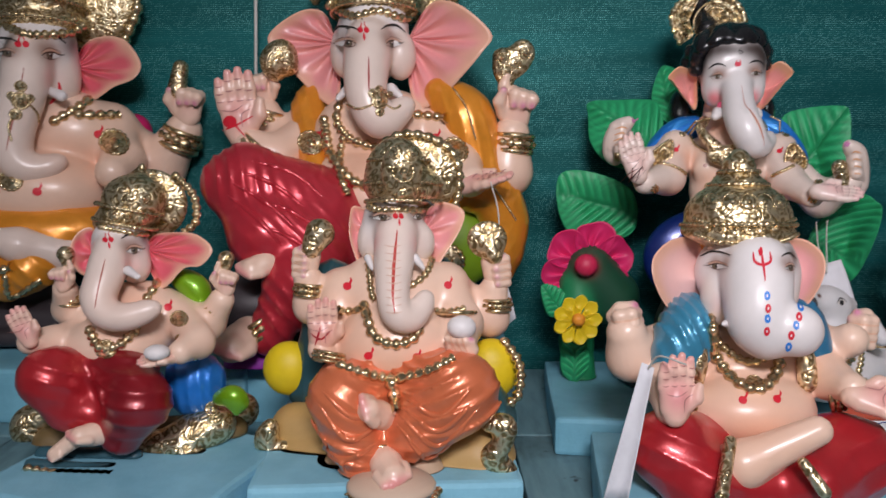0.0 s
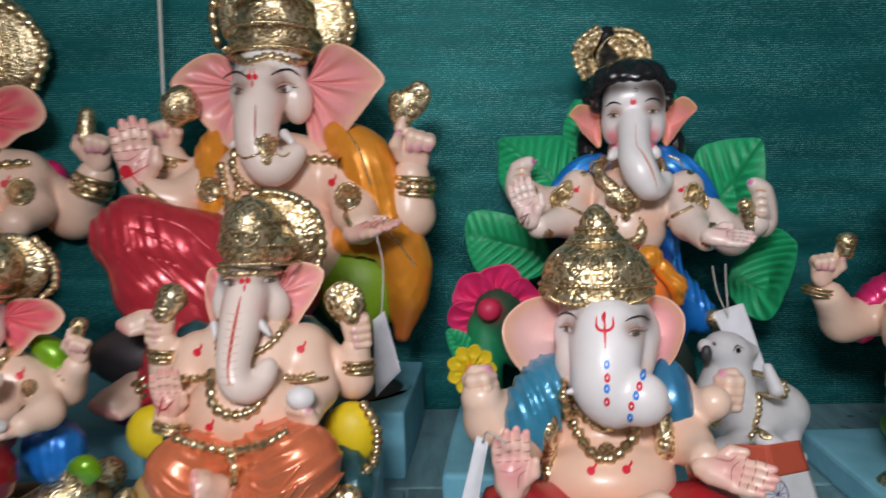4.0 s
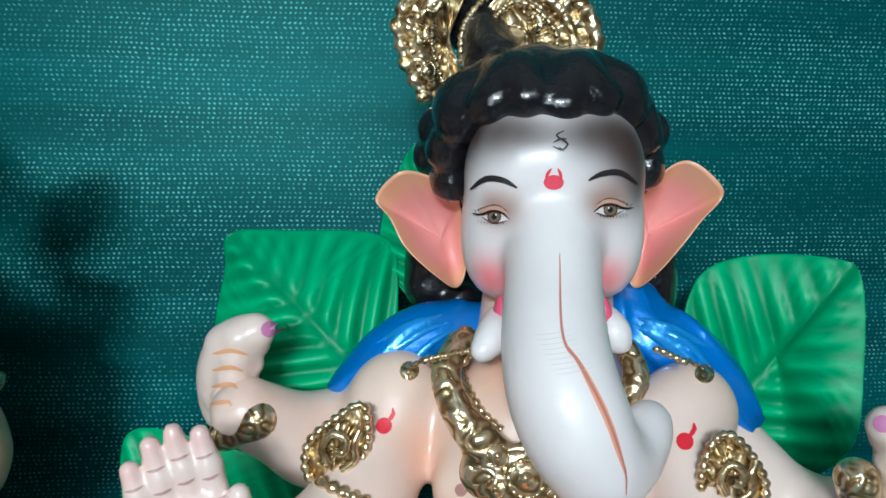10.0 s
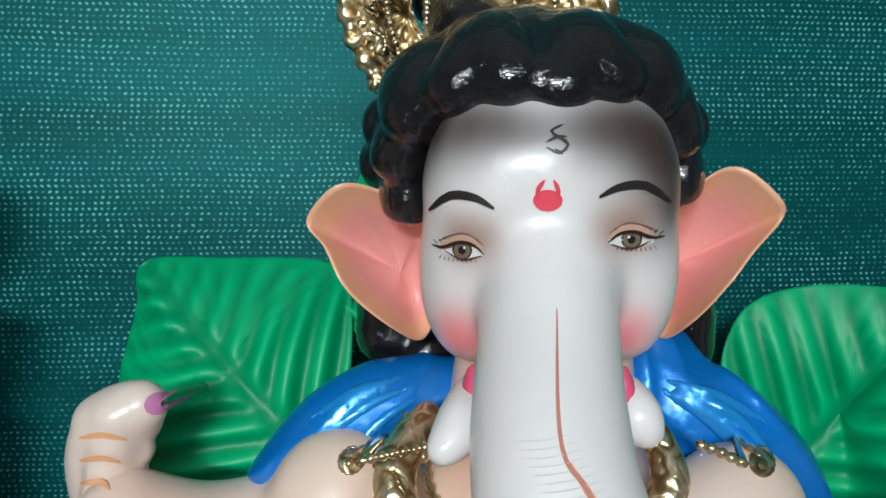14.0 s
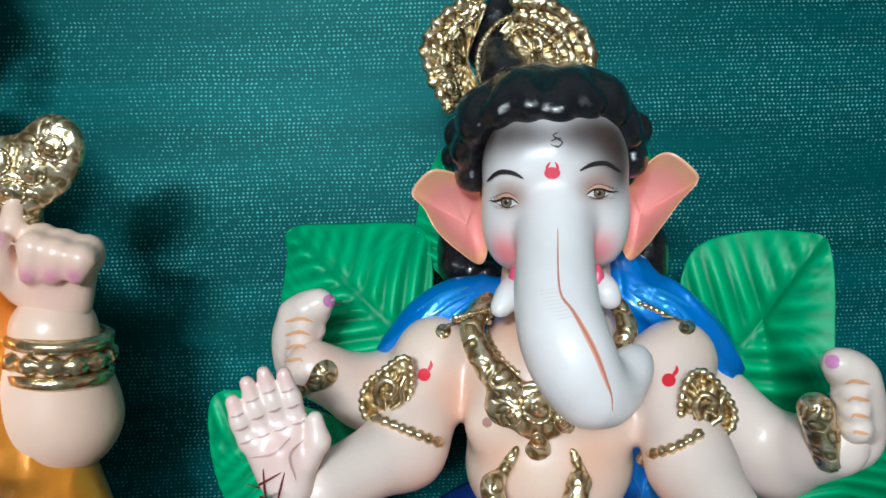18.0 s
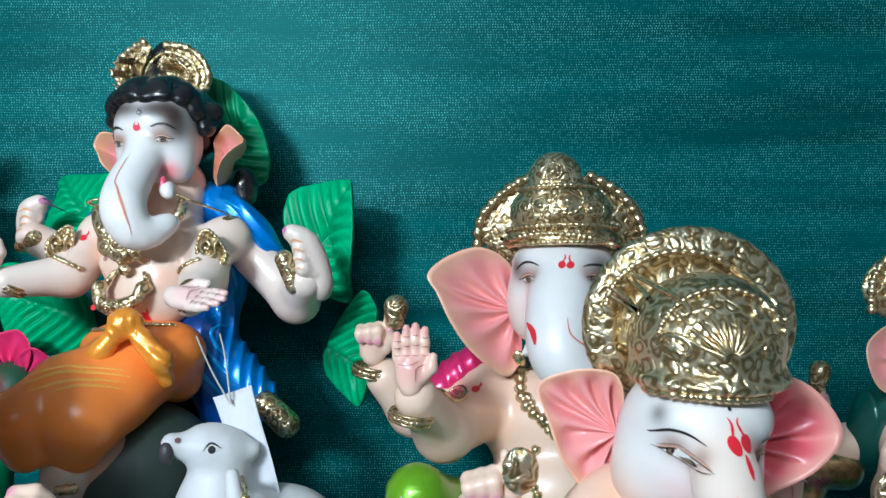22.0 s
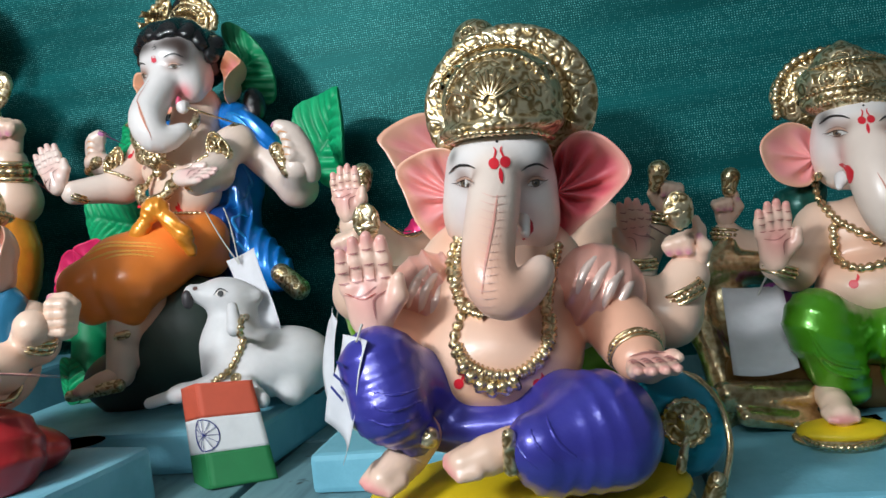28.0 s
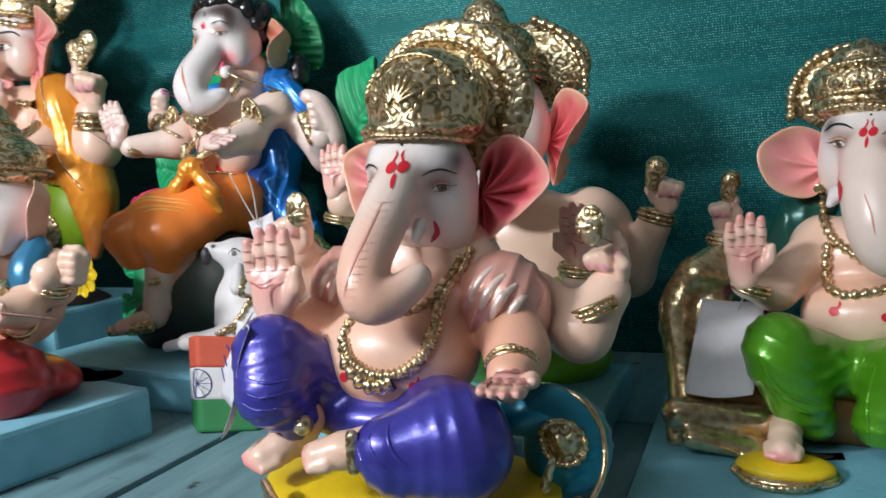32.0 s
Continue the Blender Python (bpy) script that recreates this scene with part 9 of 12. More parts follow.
leaf_idol.sheet((-0.1960, 0.0439, 0.1521), [(-0.2085, 0.0404, 0.1738), (-0.2353, 0.0382, 0.1690), (-0.2434, 0.0449, 0.1457), (-0.2325, 0.0449, 0.1287), (-0.2150, 0.0383, 0.1166), (-0.1912, 0.0409, 0.1291), (-0.1761, 0.0495, 0.1583)], 0.0069, 0.007, (0.80, 0.03, 0.17), (0.70, 0.02, 0.13), 5, 0.0016, "matte", 0.72)
leaf_idol.sheet((-0.1784, 0.0440, 0.1382), [(-0.2039, 0.0408, 0.1390), (-0.2127, 0.0383, 0.1149), (-0.1964, 0.0449, 0.0957), (-0.1756, 0.0449, 0.0963), (-0.1552, 0.0382, 0.1060), (-0.1549, 0.0407, 0.1314), (-0.1745, 0.0495, 0.1571)], 0.0069, 0.007, (0.80, 0.03, 0.17), (0.70, 0.02, 0.13), 5, 0.0016, "matte", 0.72)
leaf_idol.sheet((-0.1572, 0.0436, 0.1461), [(-0.1701, 0.0408, 0.1258), (-0.1526, 0.0382, 0.1070), (-0.1282, 0.0449, 0.1100), (-0.1187, 0.0447, 0.1276), (-0.1164, 0.0369, 0.1508), (-0.1388, 0.0389, 0.1637), (-0.1727, 0.0495, 0.1578)], 0.0069, 0.007, (0.80, 0.03, 0.17), (0.70, 0.02, 0.13), 5, 0.0016, "matte", 0.72)
leaf_idol.sheet((-0.1964, -0.0781, 0.1082), [(-0.1955, -0.078, 0.1036), (-0.1844, -0.078, 0.099), (-0.177, -0.0781, 0.1085), (-0.1846, -0.0781, 0.1178), (-0.1956, -0.0781, 0.1129), (-0.2069, -0.078, 0.108)], 0.0049, 0.004, YELLOW, YELLOW, 0, 0, "matte", 0.72)
leaf_idol.sheet((-0.1996, -0.0781, 0.1172), [(-0.1961, -0.0781, 0.1143), (-0.1848, -0.0781, 0.1183), (-0.1849, -0.0782, 0.1306), (-0.1964, -0.0781, 0.1326), (-0.2019, -0.0781, 0.1213), (-0.2076, -0.078, 0.11)], 0.0049, 0.004, YELLOW, YELLOW, 0, 0, "matte", 0.72)
leaf_idol.sheet((-0.2076, -0.0781, 0.1219), [(-0.2032, -0.0781, 0.122), (-0.1968, -0.0781, 0.1328), (-0.2044, -0.0782, 0.142), (-0.2145, -0.0781, 0.1358), (-0.2118, -0.0781, 0.1235), (-0.2094, -0.078, 0.1111)], 0.0049, 0.004, YELLOW, YELLOW, 0, 0, "matte", 0.72)
leaf_idol.sheet((-0.2167, -0.0781, 0.1201), [(-0.2133, -0.0781, 0.1232), (-0.2149, -0.0781, 0.1357), (-0.2266, -0.0781, 0.1376), (-0.2306, -0.078, 0.126), (-0.2209, -0.078, 0.1184), (-0.2114, -0.078, 0.1107)], 0.0049, 0.004, YELLOW, YELLOW, 0, 0, "matte", 0.72)
leaf_idol.sheet((-0.2226, -0.078, 0.1125), [(-0.2219, -0.078, 0.1173), (-0.2308, -0.078, 0.1256), (-0.2411, -0.078, 0.1192), (-0.237, -0.078, 0.1077), (-0.2249, -0.078, 0.1084), (-0.2127, -0.078, 0.1089)], 0.0049, 0.004, YELLOW, YELLOW, 0, 0, "matte", 0.72)
leaf_idol.sheet((-0.2225, -0.078, 0.1028), [(-0.2249, -0.078, 0.1069), (-0.237, -0.078, 0.1071), (-0.241, -0.078, 0.0955), (-0.2307, -0.078, 0.0895), (-0.2218, -0.078, 0.0982), (-0.2127, -0.078, 0.1069)], 0.0049, 0.004, YELLOW, YELLOW, 0, 0, "matte", 0.72)
leaf_idol.sheet((-0.2165, -0.078, 0.0956), [(-0.2208, -0.078, 0.097), (-0.2304, -0.078, 0.0891), (-0.2262, -0.078, 0.0775), (-0.2146, -0.078, 0.0799), (-0.2131, -0.078, 0.0925), (-0.2113, -0.078, 0.1052)], 0.0049, 0.004, YELLOW, YELLOW, 0, 0, "matte", 0.72)
leaf_idol.sheet((-0.2074, -0.078, 0.094), [(-0.2116, -0.078, 0.0922), (-0.2141, -0.078, 0.0799), (-0.2039, -0.078, 0.0739), (-0.1964, -0.078, 0.0835), (-0.2029, -0.078, 0.0941), (-0.2094, -0.078, 0.1049)], 0.0049, 0.004, YELLOW, YELLOW, 0, 0, "matte", 0.72)
leaf_idol.sheet((-0.1995, -0.078, 0.099), [(-0.2016, -0.078, 0.0949), (-0.1959, -0.078, 0.0838), (-0.1844, -0.078, 0.0862), (-0.1845, -0.078, 0.0985), (-0.196, -0.078, 0.1021), (-0.2076, -0.078, 0.106)], 0.0049, 0.004, YELLOW, YELLOW, 0, 0, "matte", 0.72)
leaf_idol.sheet((-0.2018, -0.0094, 0.025), [(-0.2138, 0.0005, 0.0646), (-0.1853, 0.0005, 0.0567), (-0.1769, 0.0005, 0.0228), (-0.1975, -0.0094, -0.0005), (-0.2175, 0.0005, 0.0173)], 0.0098, -0.003, LEAF, LEAF_DARK, 7, 0.002, "matte", 0.72, vein=((-0.2015, -0.0094, -0.0006), (-0.1992, 0.0005, 0.0649)))
leaf_idol.sheet((-0.2295, 0.0299, 0.1129), [(-0.2446, 0.0299, 0.1344), (-0.2129, 0.0299, 0.1261), (-0.2085, 0.0299, 0.0915), (-0.2335, 0.0299, 0.0912)], 0.0098, -0.003, LEAF, LEAF_DARK, 6, 0.002, "matte", 0.72, vein=((-0.2127, 0.0299, 0.0915), (-0.2446, 0.0299, 0.1344)))
leaf_idol.clay("stem", "matte", 0.003, 0.01, 0.004)
leaf_idol.ball((-0.1839, 0.0093, 0.1673), (0.0164, 0.0148, 0.0164), (0.7, 0.03, 0.1))
leaf_idol.ball((-0.2102, -0.0859, 0.1099), (0.0091, 0.0077, 0.0091), AMBER)
leaf_idol.limb([(-0.1869, 0.0495, 0.1311), (-0.1915, 0.0299, 0.0484), (-0.1875, 0.0201, -0.01)], [0.0291, 0.0238, 0.0255], LEAF_DARK)
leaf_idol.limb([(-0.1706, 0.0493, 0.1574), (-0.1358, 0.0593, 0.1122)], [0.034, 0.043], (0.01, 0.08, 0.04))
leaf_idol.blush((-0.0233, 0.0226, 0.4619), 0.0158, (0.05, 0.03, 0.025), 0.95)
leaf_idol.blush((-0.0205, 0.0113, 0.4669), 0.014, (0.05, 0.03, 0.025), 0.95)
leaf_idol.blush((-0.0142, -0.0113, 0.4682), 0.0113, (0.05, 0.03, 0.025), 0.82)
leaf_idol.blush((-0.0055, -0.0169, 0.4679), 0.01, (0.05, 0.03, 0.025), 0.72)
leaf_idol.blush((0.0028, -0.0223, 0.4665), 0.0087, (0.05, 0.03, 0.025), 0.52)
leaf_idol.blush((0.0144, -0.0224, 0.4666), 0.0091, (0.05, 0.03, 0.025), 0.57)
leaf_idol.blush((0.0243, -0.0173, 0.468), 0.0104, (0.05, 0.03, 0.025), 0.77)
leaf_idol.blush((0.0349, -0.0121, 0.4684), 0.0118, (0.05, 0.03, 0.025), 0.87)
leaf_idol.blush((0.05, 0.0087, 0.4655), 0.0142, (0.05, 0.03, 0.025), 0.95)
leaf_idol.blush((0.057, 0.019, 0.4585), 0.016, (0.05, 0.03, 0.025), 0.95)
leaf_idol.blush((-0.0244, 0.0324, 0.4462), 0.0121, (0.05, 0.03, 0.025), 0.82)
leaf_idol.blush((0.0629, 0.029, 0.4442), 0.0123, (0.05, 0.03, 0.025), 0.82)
leaf_idol.blush((-0.0161, -0.0033, 0.403), 0.0089, BLUSH, 0.75)
leaf_idol.blush((0.0375, -0.0051, 0.4023), 0.0086, BLUSH, 0.75)
eye(leaf_idol, (-0.0153, -0.0105, 0.4313), 0.013, -1, fine=True)
eye(leaf_idol, (0.0361, -0.0107, 0.4346), 0.0129, 1, fine=True)
leaf_idol.spot((0.0074, -0.0227, 0.4472), 0.0042, 0.0031, (0.78, 0.06, 0.10), SKINS, 0, 0.0005)
leaf_idol.stroke([(0.0042, -0.0227, 0.4478), (0.0047, -0.0226, 0.4506), (0.0065, -0.0226, 0.453)], 0.0014, (0.72, 0.04, 0.07), SKINS, 0.0006, taper=1.0)
leaf_idol.stroke([(0.0105, -0.0227, 0.4478), (0.0103, -0.0227, 0.4506), (0.009, -0.0226, 0.453)], 0.0014, (0.72, 0.04, 0.07), SKINS, 0.0006, taper=1.0)
leaf_idol.stroke([(0.0112, -0.0224, 0.4687), (0.0079, -0.0224, 0.4667), (0.0113, -0.0225, 0.4645), (0.0129, -0.0225, 0.463), (0.0106, -0.0225, 0.4607), (0.0067, -0.0225, 0.4622)], 0.0009, BLACK, SKINS, 0.0006, taper=1.0)
leaf_idol.stroke([(0.0067, -0.0224, 0.4637), (0.0098, -0.0224, 0.4652), (0.0125, -0.0225, 0.4652)], 0.0008, BLACK, SKINS, 0.0006, taper=1.0)
leaf_idol.stroke([(0.0091, -0.0225, 0.4618), (0.0114, -0.0225, 0.4603)], 0.0008, BLACK, SKINS, 0.0006, taper=1.0)
leaf_idol.stroke([(0.0038, -0.05, 0.421), (0.0011, -0.07, 0.3943), (0.0053, -0.08, 0.3853), (0.0121, -0.09, 0.3703), (0.0195, -0.09, 0.351), (0.0242, -0.08, 0.3371)], 0.0011, (0.55, 0.22, 0.16), ("skin",), 0.0006, taper=1.0)
leaf_idol.stroke([(0.0021, -0.075, 0.3905), (0.0071, -0.08, 0.3824), (0.013, -0.09, 0.3679), (0.0199, -0.09, 0.3491)], 0.0026, (0.82, 0.40, 0.27), ("skin",), 0.0004, taper=1.0)
leaf_idol.stroke([(-0.0063, -0.0538, 0.3902), (-0.0021, -0.0637, 0.3929), (0.0057, -0.0638, 0.3945)], 0.0003, (0.70, 0.68, 0.67), SKINS, 0.0006, taper=1.0)
leaf_idol.stroke([(-0.005, -0.0538, 0.3883), (-0.0009, -0.0637, 0.3911), (0.0068, -0.0639, 0.3927)], 0.0003, (0.70, 0.68, 0.67), SKINS, 0.0006, taper=1.0)
leaf_idol.stroke([(-0.0037, -0.0539, 0.3864), (0.0003, -0.0638, 0.3893), (0.008, -0.064, 0.391)], 0.0003, (0.70, 0.68, 0.67), SKINS, 0.0006, taper=1.0)
leaf_idol.stroke([(-0.0025, -0.054, 0.3846), (0.0015, -0.0638, 0.3875), (0.0093, -0.064, 0.3893)], 0.0003, (0.70, 0.68, 0.67), SKINS, 0.0006, taper=1.0)
leaf_idol.stroke([(-0.0013, -0.0541, 0.3827), (0.0027, -0.0639, 0.3858), (0.0104, -0.0641, 0.3875)], 0.0003, (0.70, 0.68, 0.67), SKINS, 0.0006, taper=1.0)
leaf_idol.stroke([(0, -0.0542, 0.3808), (0.0039, -0.064, 0.384), (0.0116, -0.0642, 0.3857)], 0.0003, (0.70, 0.68, 0.67), SKINS, 0.0006, taper=1.0)
leaf_idol.stroke([(0.0013, -0.0543, 0.379), (0.0051, -0.064, 0.3822), (0.0128, -0.0644, 0.384)], 0.0003, (0.70, 0.68, 0.67), SKINS, 0.0006, taper=1.0)
leaf_idol.stroke([(0.0025, -0.0544, 0.3771), (0.0063, -0.0641, 0.3804), (0.014, -0.0645, 0.3821)], 0.0003, (0.70, 0.68, 0.67), SKINS, 0.0006, taper=1.0)
leaf_idol.stroke([(0.0038, -0.0545, 0.3753), (0.0074, -0.0642, 0.3787), (0.0152, -0.0646, 0.3804)], 0.0003, (0.70, 0.68, 0.67), SKINS, 0.0006, taper=1.0)
leaf_idol.clay("mouth", "skin", 0.002, 0.004, 0.004)
leaf_idol.ball((-0.0112, -0.014, 0.3871), (0.0045, 0.006, 0.0115), (0.80, 0.10, 0.20))
leaf_idol.ball((0.0327, -0.016, 0.3861), (0.0045, 0.006, 0.0115), (0.80, 0.10, 0.20))
leaf_idol.clay("body", "skin", 0.0028, 0.012, 0.004)
leaf_idol.limb([(0.0229, 0.0486, 0.3899), (0.0186, 0.0342, 0.333)], [0.0333, 0.038], SKIN)
drop(leaf_idol, (-0.065, -0.0276, 0.3434), 0.0069)
drop(leaf_idol, (0.065, -0.035, 0.3373), 0.0072)
drop(leaf_idol, (-0.037, -0.0293, 0.2613), 0.0067)
drop(leaf_idol, (0.0113, -0.0308, 0.2551), 0.0066)
leaf_idol.spot((-0.0301, -0.0261, 0.3143), 0.0027, 0.0027, (0.45,0.22,0.18), SKINS, 0, 0.0005)
leaf_idol.tint((-0.0333, -0.0447, 0.3219), 0.0051, BROWN, 0.4)
leaf_idol.stroke([(-0.1428, -0.0999, 0.3174), (-0.1356, -0.0995, 0.3204), (-0.1292, -0.0991, 0.3235)], 0.001, (0.15,0.02,0.02), SKINS, 0.0006, taper=1.0)
leaf_idol.stroke([(-0.137, -0.0993, 0.3258), (-0.1366, -0.1, 0.3062)], 0.001, (0.15,0.02,0.02), SKINS, 0.0006, taper=1.0)
leaf_idol.stroke([(-0.1278, -0.099, 0.3234), (-0.1323, -0.0998, 0.3077)], 0.001, (0.15,0.02,0.02), SKINS, 0.0006, taper=1.0)
leaf_idol.base = 0.8
leaf_idol.cast("white-faced black-haired elephant idol in orange and blue cloth before green leaves", "statue")

cow = Clay("cow_figurine", (0.53, 0.98, 0.792), (0.2777, -0.7974, 0.2361))
cow.clay("body", "matte", 0.0026, 0.012, 0.004)
cow.ball((-0.0318, -0.0338, 0.1463), (0.0276, 0.0228, 0.0204), (0.74, 0.73, 0.74), rot=20)
cow.limb([(-0.0432, -0.0439, 0.1458), (-0.0638, -0.0533, 0.1544)], [0.0154, 0.01], (0.74, 0.73, 0.74))
cow.limb([(-0.0137, -0.0248, 0.1434), (0.002, -0.026, 0.1404)], [0.0097, 0.0085], (0.74, 0.73, 0.74))
cow.limb([(-0.0266, -0.0271, 0.1326), (-0.0315, -0.0367, 0.086), (-0.0284, -0.0435, 0.0631)], [0.0266, 0.0348, 0.0381], (0.74, 0.73, 0.74))
cow.ball((0.0224, -0.0115, 0.0571), (0.0586, 0.0494, 0.042), (0.74, 0.73, 0.74))
cow.ball((-0.0076, -0.0342, 0.0591), (0.0511, 0.0421, 0.0373), (0.74, 0.73, 0.74))
cow.limb([(-0.0006, -0.0827, 0.1352), (0.0053, -0.096, 0.1124)], [0.0062, 0.0088], (0.74, 0.73, 0.74))
cow.limb([(-0.0253, -0.0852, 0.0537), (-0.0665, -0.1118, 0.0477)], [0.0124, 0.0077], (0.74, 0.73, 0.74))
cow.limb([(0.0029, -0.0864, 0.0434), (0.031, -0.1051, 0.0329)], [0.0135, 0.0087], (0.74, 0.73, 0.74))
cow.limb([(0.041, -0.0436, 0.0277), (0.0567, -0.0071, 0.0345)], [0.0178, 0.0136], (0.74, 0.73, 0.74))
cow.limb([(-0.1107, -0.0951, 0.0372), (-0.0626, -0.1075, 0.0489)], [0.0068, 0.0077], (0.74, 0.73, 0.74))
cow.tint((-0.0632, -0.0639, 0.1506), 0.0128, GREY, 0.8)
cow.clay("dark", "matte", 0.0026, 0.004, 0.004)
cow.ball((-0.066, -0.0623, 0.1476), (0.0069, 0.0069, 0.0116), (0.05,0.045,0.05))
cow.limb([(0.049, 0.0046, 0.0191), (0.0694, 0.0181, 0.0298)], [0.01, 0.0077], BLACK)
cow.rope([(0.002, -0.0608, 0.1241), (0.005, -0.0822, 0.0992), (-0.0033, -0.1067, 0.0722), (-0.026, -0.1043, 0.0564)], 0.0046, "gold_trim", 0.0079, False, ("body",))
medallion(cow, (0.0011, -0.1043, 0.06), 0.0055, ("body",))
cow.spot((-0.0237, -0.0635, 0.1513), 0.0063, 0.0035, (0.8,0.75,0.7), ("body",), 0, 0.0005)
cow.spot((-0.0237, -0.0636, 0.1507), 0.0035, 0.0035, BLACK, ("body",), 0, 0.0008)
cow.stroke([(-0.0322, -0.0637, 0.1497), (-0.0245, -0.0629, 0.1564), (-0.0146, -0.0636, 0.1516)], 0.0017, BLACK, ("body",), 0.0009, taper=1.0)
cow.spot((-0.0547, -0.0628, 0.1596), 0.0029, 0.0024, (0.15,0.08,0.07), ("body",), 0, 0.0005)
cow.cast("white seated cow figurine with gold neck chain", "figurine")

green_idol = Clay("seated_elephant_idol", (0.8, 0.97, 0.79), (-0.1295, -0.5651, 0.4145))
green_idol.clay("skin", "skin", 0.003, 0.014, 0.004)
green_idol.ball((0.0364, 0.0278, 0.2884), (0.0543, 0.0483, 0.0551), WHITE)
green_idol.ball((0.0326, 0.0118, 0.3167), (0.0482, 0.0402, 0.0294), WHITE)
green_idol.ball((0.0015, 0.023, 0.2716), (0.02, 0.0252, 0.032), IVORY)
green_idol.ball((0.0693, 0.0192, 0.2711), (0.02, 0.025, 0.0319), IVORY)
green_idol.coil([(0.0294, -0.0181, 0.2981), (0.02, -0.0459, 0.2671), (0.0209, -0.06, 0.2386), (0.041, -0.0606, 0.22), (0.0688, -0.051, 0.2177)], [0.028, 0.0243, 0.0222, 0.0183, 0.0105], WHITE)
green_idol.clay("body", "skin", 0.003, 0.012, 0.004)
green_idol.ball((0.0476, 0.0443, 0.1481), (0.0915, 0.0529, 0.0674), SKIN)
green_idol.ball((0.0421, 0.0233, 0.0746), (0.0894, 0.0564, 0.0706), SKIN)
green_idol.ball((-0.0328, 0.0548, 0.1759), (0.0365, 0.034, 0.0365), SKIN)
green_idol.ball((0.1304, 0.0452, 0.1753), (0.0362, 0.0338, 0.0362), SKIN)
green_idol.tint((-0.0443, 0.0438, 0.1467), 0.0316, (0.84, 0.33, 0.17), 0.5)
green_idol.tint((-0.0845, -0.0305, 0.1464), 0.0261, (0.84, 0.33, 0.17), 0.45)
green_idol.limb([(-0.0443, 0.0437, 0.1658), (-0.0847, -0.0328, 0.1633), (-0.108, -0.0915, 0.2107)], [0.0316, 0.026, 0.0185], SKIN)
green_idol.hand((-0.1117, -0.1008, 0.2366), (0, 0.1, 1), (0.1, -1, 0.1), 0.0399, "open", 1, PALM, SKIN)
green_idol.tint((-0.0461, 0.0652, 0.1545), 0.0296, (0.84, 0.33, 0.17), 0.5)
green_idol.tint((-0.1155, 0.0649, 0.1428), 0.0271, (0.84, 0.33, 0.17), 0.45)
green_idol.limb([(-0.0461, 0.0652, 0.1723), (-0.1155, 0.0647, 0.1592), (-0.1441, 0.0476, 0.1964)], [0.0296, 0.0271, 0.0209], SKIN)
green_idol.hand((-0.1559, 0.0426, 0.2346), (0.1, 0, 1), (0, -1, 0), 0.0461, "pinch", 1, PALM, SKIN)
green_idol.tint((0.1461, 0.0585, 0.1469), 0.0296, (0.84, 0.33, 0.17), 0.5)
green_idol.tint((0.1691, 0.0641, 0.095), 0.0264, (0.84, 0.33, 0.17), 0.45)
green_idol.limb([(0.1447, 0.0554, 0.1659), (0.1683, 0.0624, 0.1117), (0.2002, 0.0294, 0.1677)], [0.0295, 0.0264, 0.0185], SKIN)
green_idol.hand((0.2153, 0.0217, 0.1983), (0.1, 0, 1), (0, -1, 0), 0.0412, "pinch", -1, PALM, SKIN)
green_idol.tint((0.1372, 0.0379, 0.1459), 0.0287, (0.84, 0.33, 0.17), 0.5)
green_idol.tint((0.1614, -0.1028, 0.111), 0.0217, (0.84, 0.33, 0.17), 0.45)
green_idol.limb([(0.1359, 0.035, 0.1643), (0.1613, -0.1029, 0.1241), (0.1646, -0.1763, 0.1448)], [0.0285, 0.0217, 0.0166], SKIN)
green_idol.hand((0.1658, -0.1815, 0.1695), (0, 0, 1), (0.2, -1, 0), 0.0376, "open", -1, PALM, SKIN)
green_idol.tint((-0.051, -0.0035, 0.1668), 0.0398, ORANGE_SKIN, 0.4)
green_idol.tint((-0.0035, -0.0186, 0.2774), 0.0169, BLUSH, 0.45)
green_idol.clay("white", "matte", 0.0026, 0.004, 0.004)
green_idol.limb([(0.0003, -0.0212, 0.2455), (-0.0084, -0.04, 0.2388)], [0.006, 0.0041], WHITE)
green_idol.limb([(0.0601, -0.0217, 0.2473), (0.0606, -0.0327, 0.2453)], [0.006, 0.0041], WHITE)
green_idol.clay("cloth", "cloth", 0.0032, 0.016, 0.004)
green_idol.limb([(-0.0538, -0.0085, 0.0679), (-0.1079, -0.0843, 0.1224), (-0.104, -0.0942, 0.064)], [0.0364, 0.024, 0.0241], LIME, fold=((0.342, 0.15, 0.9397), 0.013, 0.001))
green_idol.limb([(-0.104, -0.0942, 0.064), (-0.0852, -0.0924, 0.0278)], [0.0241, 0.0197], LIME, fold=((0.5, 0.15, 0.866), 0.013, 0.001))
green_idol.limb([(0.0152, -0.0187, 0.0506), (0.1357, -0.04, 0.1001)], [0.045, 0.0274], LIME, fold=((0.342, 0.15, 0.9397), 0.013, 0.001))
green_idol.ball((0.0406, 0.0338, 0.0184), (0.1108, 0.0674, 0.0434), LIME)
green_idol.clay("pink", "cloth", 0.003, 0.01, 0.004)
green_idol.coil([(-0.0533, 0.0659, 0.2102), (-0.0807, 0.0648, 0.1836), (-0.091, 0.065, 0.1431)], [0.0147, 0.0167, 0.0148], MAGENTA, fold=((0.9397, 0.15, 0.342), 0.014, 0.0014))
green_idol.ball((0.11, 0.023, 0.0989), (0.0194, 0.0129, 0.0194), MAGENTA)
green_idol.clay("base", "gold", 0.003, 0.01, 0.004)
green_idol.limb([(-0.1187, -0.0817, -0.0131), (-0.0034, -0.0817, -0.0381)], [0.0224, 0.0222], YELLOW)
